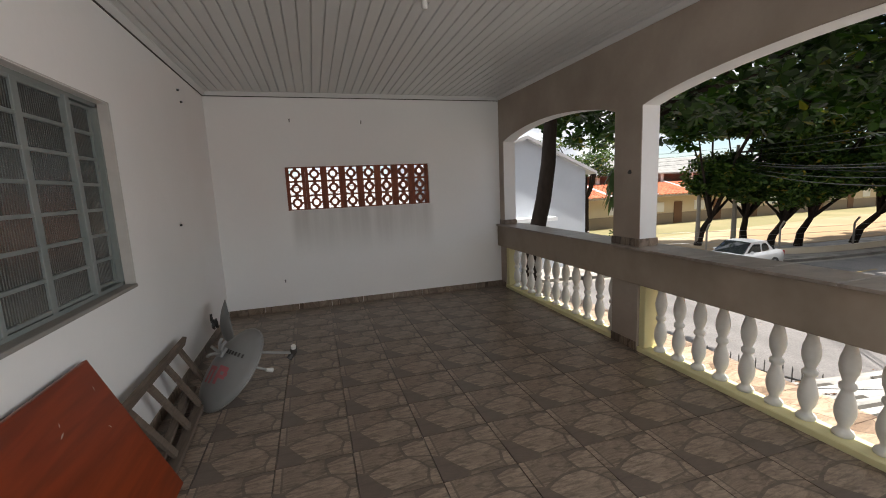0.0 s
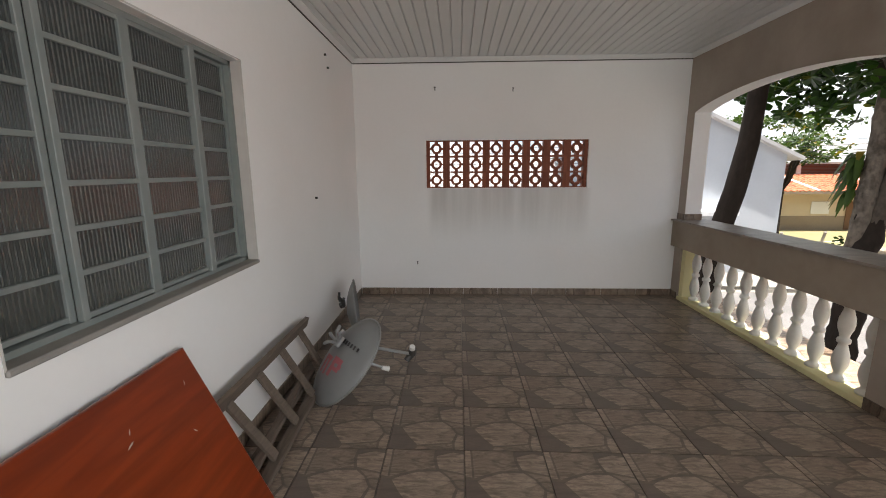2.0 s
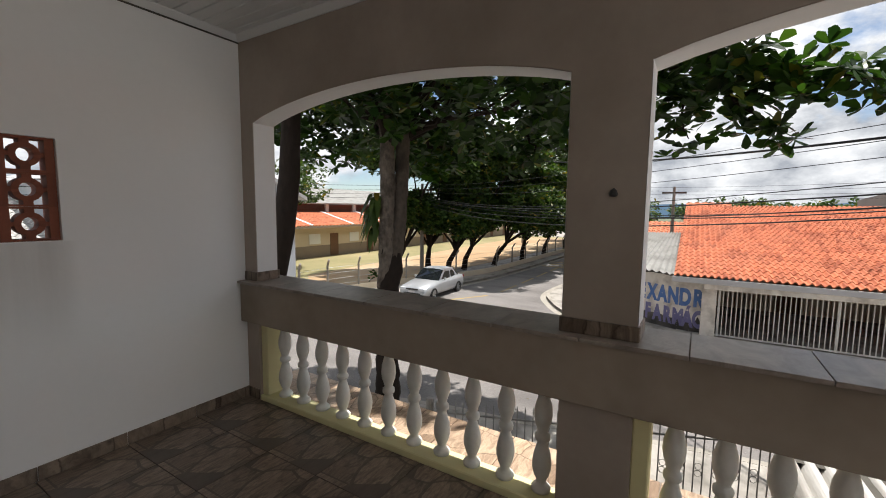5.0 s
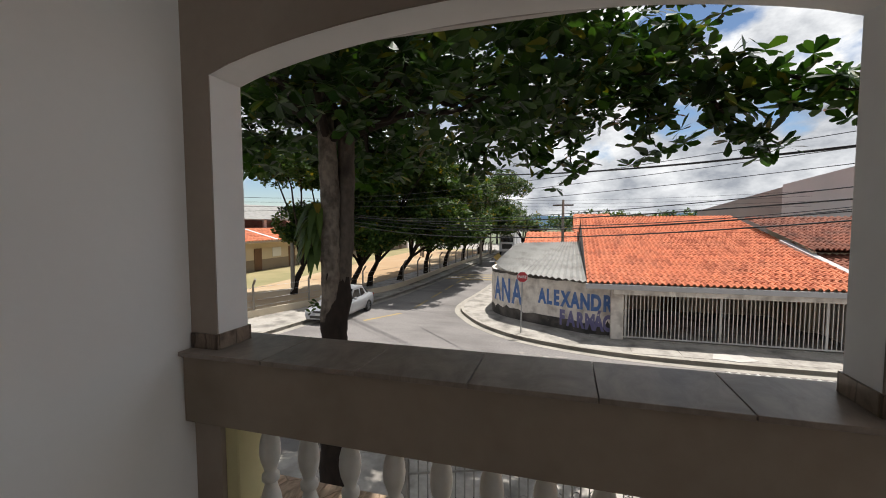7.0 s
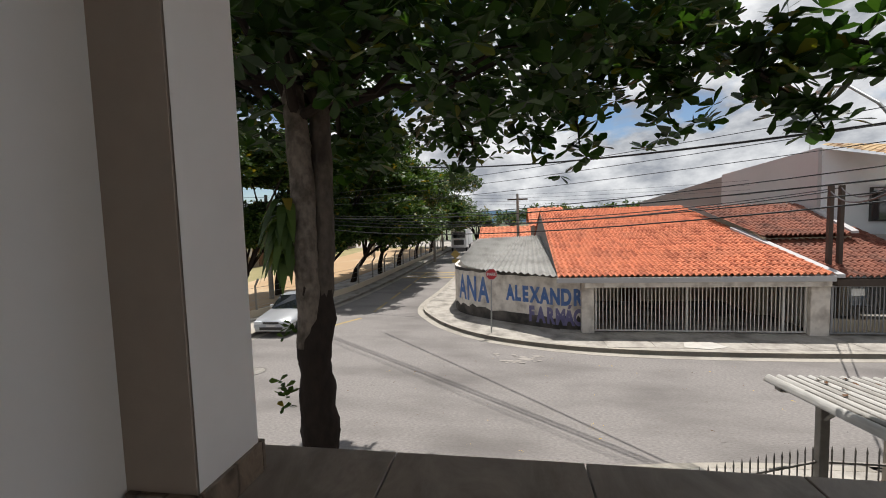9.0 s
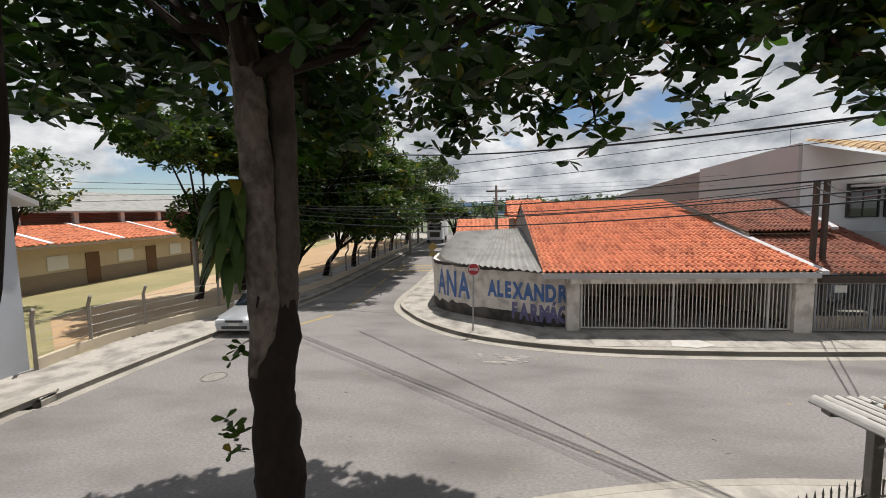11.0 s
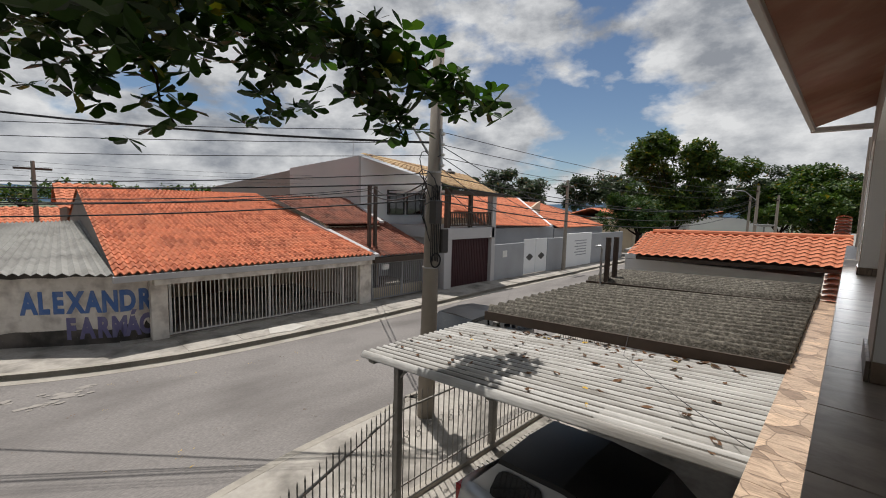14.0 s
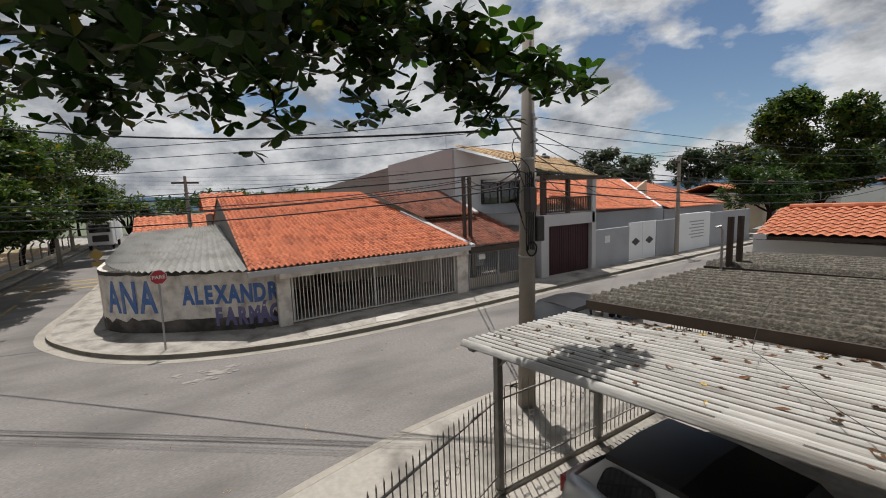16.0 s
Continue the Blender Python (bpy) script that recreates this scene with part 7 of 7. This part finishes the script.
# crown points of the almond tree: tiers of foliage above the street
CEN = Vector((7.6, 7.4, 5.4))
pts = []
while len(pts) < 4500:
    p = Vector((rnd.uniform(3.6, 13.2), rnd.uniform(1.6, 14.5), rnd.uniform(2.2, 7.6)))
    q = Vector(((p.x - CEN.x) / 4.4, (p.y - CEN.y) / 5.6, (p.z - CEN.z) / 3.3))
    if q.length > 1 or (p.x < 4.4 and p.z < 3.6 and p.y < 6.5):
        continue
    low = 2.55 + 0.9 * noise.noise((p.x * 0.55, p.y * 0.55, 3.1)) + 0.25 * noise.noise((p.x * 2, p.y * 2, 9)) + 0.06 * (CEN.x - p.x) * (p.x < 6.5)
    if p.z < low or noise.noise((p.x * 0.8, p.y * 0.8, p.z * 0.8)) < -0.10:
        continue
    h_ = p.z + 0.25
    sx, sy = p.x - 0.265 * h_, p.y + 0.12 * h_
    if 3.0 < sx < 7.8 and sy < 2.75:
        continue
    if rnd.random() < 0.25 and p.z > 5.0:
        continue
    pts.append(p)
hang = [((8.3, 4.2, 3.7), (6.9, 2.3, 3.25), 60, 0.34), ((6.9, 2.3, 3.25), (6.15, 1.05, 2.72), 48, 0.22), ((6.9, 2.7, 3.2), (6.75, 2.0, 2.35), 34, 0.18), ((8.6, 4.4, 3.6), (7.9, 4.1, 2.3), 36, 0.28),
        ((8.0, 3.2, 3.6), (7.8, 3.0, 2.65), 30, 0.25), ((9.0, 6.0, 3.2), (8.9, 5.6, 2.4), 26, 0.3), ((8.6, 3.2, 4.3), (7.9, 2.5, 3.7), 40, 0.3)]
for a, b, n, s in hang:
    for k in range(n):
        t = k / n
        c = Vector(a).lerp(Vector(b), t)
        pts.append(c + Vector((rnd.gauss(0, s), rnd.gauss(0, s), rnd.gauss(0, s * 0.55))))
crown = part("crown", rosettes(pts, 0.228, 7, rnd), LEAFN, almond, "broad dark green leaves, a few yellowing", kind="stuff")
g = Geo()
for a, b, n, s in hang:
    g.tube(limb_path(a, b, rnd, 6, 0.05), [0.03, 0.028, 0.025, 0.02, 0.016, 0.012, 0.008], 6)
for k in range(34):
    b = rnd.choice(pts[:4500])
    a = Vector(stem_a[rnd.choice((4, 5, 6))]) if rnd.random() < 0.5 else Vector(stem_b[rnd.choice((4, 5, 6))])
    if b.z < a.z - 0.3:
        continue
    g.tube(limb_path(a, b, rnd, 6, 0.15), [0.06, 0.05, 0.042, 0.034, 0.026, 0.018, 0.01], 6)
part("limb", g, BARKD, almond, "dark spreading limbs")
sh = []
for c, n in (((5.96, 7.50, 0.38), 5), ((5.92, 7.55, -0.32), 8)):
    for k in range(n):
        sh.append((c[0] + rnd.gauss(0, 0.05), c[1] + abs(rnd.gauss(0, 0.07)), c[2] + rnd.gauss(0, 0.10)))
part("shoot", rosettes(sh, 0.11, 3, rnd), LEAFP, almond, "young green shoots on the trunk", kind="stuff")

# strap-leaved fern on the trunk
g = Geo()
for k in range(46):
    a = rnd.uniform(0.9, 3.9)
    c = Vector((6.16, 7.60, 1.35 + rnd.uniform(-0.2, 0.45)))
    d = Vector((math.cos(a), math.sin(a), 0))
    s = Vector((-d.y, d.x, 0)) * 0.046
    ln = rnd.uniform(0.24, 0.46)
    row = []
    for i in range(6):
        t = i / 5
        row.append(c + d * (0.05 + ln * 0.7 * t) + Vector((0, 0, 0.22 * t - 0.85 * t * t * ln * 1.6)))
    vs = []
    for i, p in enumerate(row):
        w = (0.4, 0.9, 1.15, 1.1, 0.75, 0.05)[i]
        vs += [p - s * w, p + s * w]
    g.add(vs, [(2 * i, 2 * i + 1, 2 * i + 3, 2 * i + 2) for i in range(5)])
lone("hanging_fern", g, LEAFP, (6.16, 7.60, 1.4), "strap-leaved fern growing on the tree trunk", "fern", kind="stuff")


def street_tree(x, y, h, r, n, size, material, name="street_tree", label="street tree with a dark green spreading crown", z0=GND, flat=0.6, bark=BARKD, seed=0, lean=0.0, clear=0.35, over=0.0):
    rn = random.Random(seed * 31 + int(x * 7) + int(y * 13))
    t = thing(name, (x, y, z0), label, "tree", "trees along the streets")
    top = Vector((x + lean, y + over * 0.3, z0 + h * clear))
    part("trunk", Geo().tube([(x, y, z0 - 0.2), (x + lean * 0.4, y + over * 0.1 + 0.05, z0 + h * clear * 0.5), top], [0.24, 0.19, 0.16], 8, 0.12, 1), bark, t)
    lobes = []
    for k in range(9):
        a = k * 2.4 + rn.uniform(-0.3, 0.3)
        rr = r * (0.25 + 0.5 * rn.random())
        lobes.append((Vector((top.x + rr * math.cos(a), y + over + rr * math.sin(a), z0 + h * (clear + 0.18 + (1 - clear - 0.28) * rn.random()))), r * rn.uniform(0.34, 0.55)))
    g = Geo()
    for c, q in lobes:
        g.tube(limb_path(top, c, rn, 4, 0.15), [0.11, 0.08, 0.06, 0.045, 0.03], 6)
    part("limb", g, bark, t)
    P = []
    while len(P) < n:
        c, q = rn.choice(lobes)
        d = Vector((rn.gauss(0, 1), rn.gauss(0, 1), rn.gauss(0, 1))).normalized() * (rn.random() ** 0.4)
        p = c + Vector((d.x * q, d.y * q, d.z * q * flat))
        if noise.noise((p.x * 0.9, p.y * 0.9, p.z * 0.9)) > -0.12:
            P.append(p)
    part("crown", rosettes(P, size, 4, rn), material, t, kind="stuff")


for k, (x, y, h, r, s) in enumerate(((23.2, 20.6, 7.4, 3.2, 1), (25.9, 19.6, 7.4, 3.4, 2), (25.2, 17.6, 6.8, 3.0, 3), (27.7, 17.6, 7.4, 3.4, 4), (31.2, 16.8, 7.6, 3.6, 5), (36, 16.2, 7.6, 3.8, 6), (42, 16.2, 7.4, 3.8, 7), (49, 16.0, 7.6, 4.0, 8), (57, 15.8, 7.8, 4.2, 9), (66, 17, 8, 4.6, 10))):
    street_tree(x, y, h * 1.38, r * 1.3, 5200, 0.32, LEAFF, clear=0.17, over=-2.9 if k in (3, 4) else -1.4, seed=s, lean=(-1) ** k * 0.5)
street_tree(19.5, 27, 9.0, 4.0, 700, 0.30, LEAFF, "light_tree", "airy tree with thin feathery foliage in the yard", seed=14, flat=0.35)
street_tree(18.5, -52, 13.8, 6.2, 6500, 0.42, LEAFF, "large_tree", "large dark round tree down the street", seed=21, flat=0.8, clear=0.12)
street_tree(8.5, -54, 10.6, 6.6, 6000, 0.40, LEAFF, "large_tree", "broad flat-topped tree down the street", seed=22, flat=0.45, clear=0.2)
street_tree(1.0, -60, 10.5, 7.5, 4500, 0.45, LEAFF, "large_tree", "broad tree down the street", seed=23, flat=0.5, clear=0.15)
street_tree(23, -58, 9, 4.2, 420, 0.6, LEAFB, "large_tree", "round tree behind the far roofs", seed=24, flat=0.8)
street_tree(17.6, -37, 6.6, 3.1, 4200, 0.24, LEAFB, "clipped_tree", "rounded clipped street tree", seed=25, flat=1.0, clear=0.3)
street_tree(47, 8.6, 5.5, 2.6, 420, 0.4, LEAFF, "distant_tree", "distant dark roadside tree", seed=26)
rnd = random.Random(9)
for k in range(32):
    x = -30 + k * 3.6 + rnd.uniform(-1.5, 1.5)
    street_tree(x, -92 + rnd.uniform(-6, 6) + abs(x - 10) * 0.25, 12.5 + rnd.uniform(-2, 2.5), 4.0, 480, 0.8, LEAFE, "eucalyptus", "tall distant eucalyptus with sparse foliage", seed=40 + k, flat=0.7, bark=POLEM, clear=0.25)
for k in range(10):
    street_tree(92 + rnd.uniform(-8, 8), -30 + k * 7 + rnd.uniform(-2, 2), 6.5, 4.5, 200, 0.8, LEAFF, "distant_tree", "distant dark tree by the road", seed=70 + k)

# ---- veranda tiles: floor, skirting and sill ----
TS = 0.445
# stones printed on every floor tile, in tile units: outline and tone
STONES = [([(0, 0), (0.34, 0), (0.37, 0.10), (0.22, 0.28), (0.12, 0.47), (0, 0.50)], 2), ([(0.38, 0.09), (0.60, 0.11), (0.84, 0.15), (0.90, 0.34), (0.82, 0.50), (0.70, 0.61), (0.45, 0.60), (0.25, 0.53), (0.14, 0.46), (0.24, 0.28)], 0),
          ([(0.36, 0), (0.86, 0), (0.85, 0.13), (0.60, 0.09), (0.39, 0.07)], 1), ([(0.88, 0), (1, 0), (1, 0.30), (0.92, 0.32), (0.87, 0.14)], 0), ([(0.93, 0.34), (1, 0.32), (1, 0.55), (0.74, 0.61), (0.84, 0.50)], 1),
          ([(0.11, 0.50), (0.24, 0.56), (0.45, 0.63), (0.66, 0.64), (0.62, 0.82), (0.63, 1), (0.10, 1)], 1), ([(0.69, 0.65), (0.80, 0.62), (1, 0.57), (1, 0.92), (0.86, 0.96), (0.65, 0.88), (0.65, 0.80)], 0),
          ([(0.65, 0.91), (0.86, 0.98), (1, 0.94), (1, 1), (0.65, 1)], 2), ([(0, 0.53), (0.09, 0.51), (0.08, 1), (0, 1)], 0)]


def clip_poly(poly, lo, hi):
    """Cut a polygon to a rectangle."""
    for ax in (0, 1):
        for lim, sg in ((lo[ax], 1), (hi[ax], -1)):
            out = []
            for k, p in enumerate(poly):
                q = poly[k - 1]
                a, b = sg * (q[ax] - lim), sg * (p[ax] - lim)
                if (a < 0) != (b < 0):
                    t = a / (a - b)
                    out.append((q[0] + (p[0] - q[0]) * t, q[1] + (p[1] - q[1]) * t))
                if b >= 0:
                    out.append(p)
            poly = out
    return poly


def floor_tile(x0, x1, y0, y1):
    """Glazed tile with its printed stones standing a hair proud of the printed joints."""
    g, tones = Geo(), []
    g.box(x0 + 0.002, y0 + 0.002, -0.012, x1 - 0.002, y1 - 0.002, -0.0006, 0.0012)
    tones += [3] * len(g.f)
    for outline, tone in STONES:
        c = (sum(p[0] for p in outline) / len(outline), sum(p[1] for p in outline) / len(outline))
        q = []
        for k, p in enumerate(outline):
            d = math.hypot(p[0] - c[0], p[1] - c[1])
            f = 1 - 0.0065 / max(d, 0.05)
            q.append((((c[0] + (p[0] - c[0]) * f) - 0.5) * TS, ((c[1] + (p[1] - c[1]) * f) - 0.5) * TS))
        q = clip_poly(q, (x0 + 0.0035, y0 + 0.0035), (x1 - 0.0035, y1 - 0.0035))
        if len(q) > 2:
            g.add([(x, y, 0.0) for x, y in q], [tuple(range(len(q)))])
            tones.append(tone)
    me = g.mesh("tile", SLABS[0], fix=False)
    for m in SLABS[1:]:
        me.materials.append(m)
    me.polygons.foreach_set("material_index", tones)
    return me


t_me = floor_tile(-TS / 2, TS / 2, -TS / 2, TS / 2)
ox, oy = -0.565, 2.40
cut = {}
i0, j0 = int(math.floor((XL - ox) / TS)), int(math.floor((YT - oy) / TS))
for i in range(i0, i0 + 11):
    for j in range(j0, j0 + 28):
        x0, x1, y0, y1 = ox + i * TS, ox + (i + 1) * TS, oy + j * TS, oy + (j + 1) * TS
        cx0, cx1, cy0, cy1 = max(x0, XL), min(x1, 2.54), max(y0, YT), min(y1, YF)
        if cx1 - cx0 < 0.02 or cy1 - cy0 < 0.02:
            continue
        mx, my = (x0 + x1) / 2, (y0 + y1) / 2
        key = (round(cx0 - mx, 3), round(cx1 - mx, 3), round(cy0 - my, 3), round(cy1 - my, 3))
        if key not in cut:
            full = abs(key[0] + TS / 2) < 0.002 and abs(key[1] - TS / 2) < 0.002 and abs(key[2] + TS / 2) < 0.002 and abs(key[3] - TS / 2) < 0.002
            cut[key] = t_me if full else floor_tile(*key)
        piece("tile", cut[key], floor, (mx, my, 0.0))


def strip(name, x0, y0, x1, y1, z0, z1, parent, axis, lab, mt=TILE):
    """A run of tiles cut to strips along x (axis 0) or y (axis 1)."""
    L = (x1 - x0) if axis == 0 else (y1 - y0)
    n = max(1, round(L / TS))
    for k in range(n):
        if axis == 0:
            q = (x0 + L * k / n + 0.002, y0, z0, x0 + L * (k + 1) / n - 0.002, y1, z1)
        else:
            q = (x0, y0 + L * k / n + 0.002, z0, x1, y0 + L * (k + 1) / n - 0.002, z1)
        c = Vector(((q[0] + q[3]) / 2, (q[1] + q[4]) / 2, z0))
        me = Geo().box(*q, 0.0015).mesh("tile", mt, c + Vector((0.137 * (k % 5), 0.071 * (k % 3), 0)))
        ob = new("tile", me)
        ob.parent = parent
        ob.location = c + Vector((0.137 * (k % 5), 0.071 * (k % 3), 0)) - origin(parent)


sk = tagged(thing("baseboard", (0, YF, 0), "brown stone-print tile skirting", "baseboard"), kind="structure")
strip("skirting", XL + 0.010, YF - 0.010, XI, YF, 0.001, 0.085, sk, 0, "")
strip("skirting", XL, YT, XL + 0.010, YF - 0.01, 0.001, 0.085, sk, 1, "")
for y0, y1 in ((5.76, 5.90), (3.00, 3.34), (-0.53, -0.20)):
    strip("skirting", XI - 0.010, y0, XI, y1, 0.001, 0.085, sk, 1, "")
sl_ = tagged(thing("sill", (2.57, 0, ZS), "grey-brown stone-print tiled sill on the parapet", "sill"), kind="structure")
strip("sill", 2.46, YB, 2.84, YF - 0.002, ZS - 0.02, ZS, sl_, 1, "", TILES)
strip("sill", 2.46, YT, 2.84, YB - 0.002, ZS - 0.02, ZS, sl_, 1, "", SILLSHADE)
for y0, y1 in ((5.748, 5.905), (2.988, 3.352), (-0.542, -0.188)):
    for x0, x1 in ((XI - 0.012, XI), (XO, XO + 0.012)):
        strip("base", x0, y0, x1, y1, ZS + 0.001, ZS + 0.072, sl_, 1, "")
    for ya, yb in ((y0, y0 + 0.012), (y1 - 0.012, y1)):
        if yb < 5.9:
            strip("base", XI, ya, XO, yb, ZS + 0.001, ZS + 0.072, sl_, 0, "")
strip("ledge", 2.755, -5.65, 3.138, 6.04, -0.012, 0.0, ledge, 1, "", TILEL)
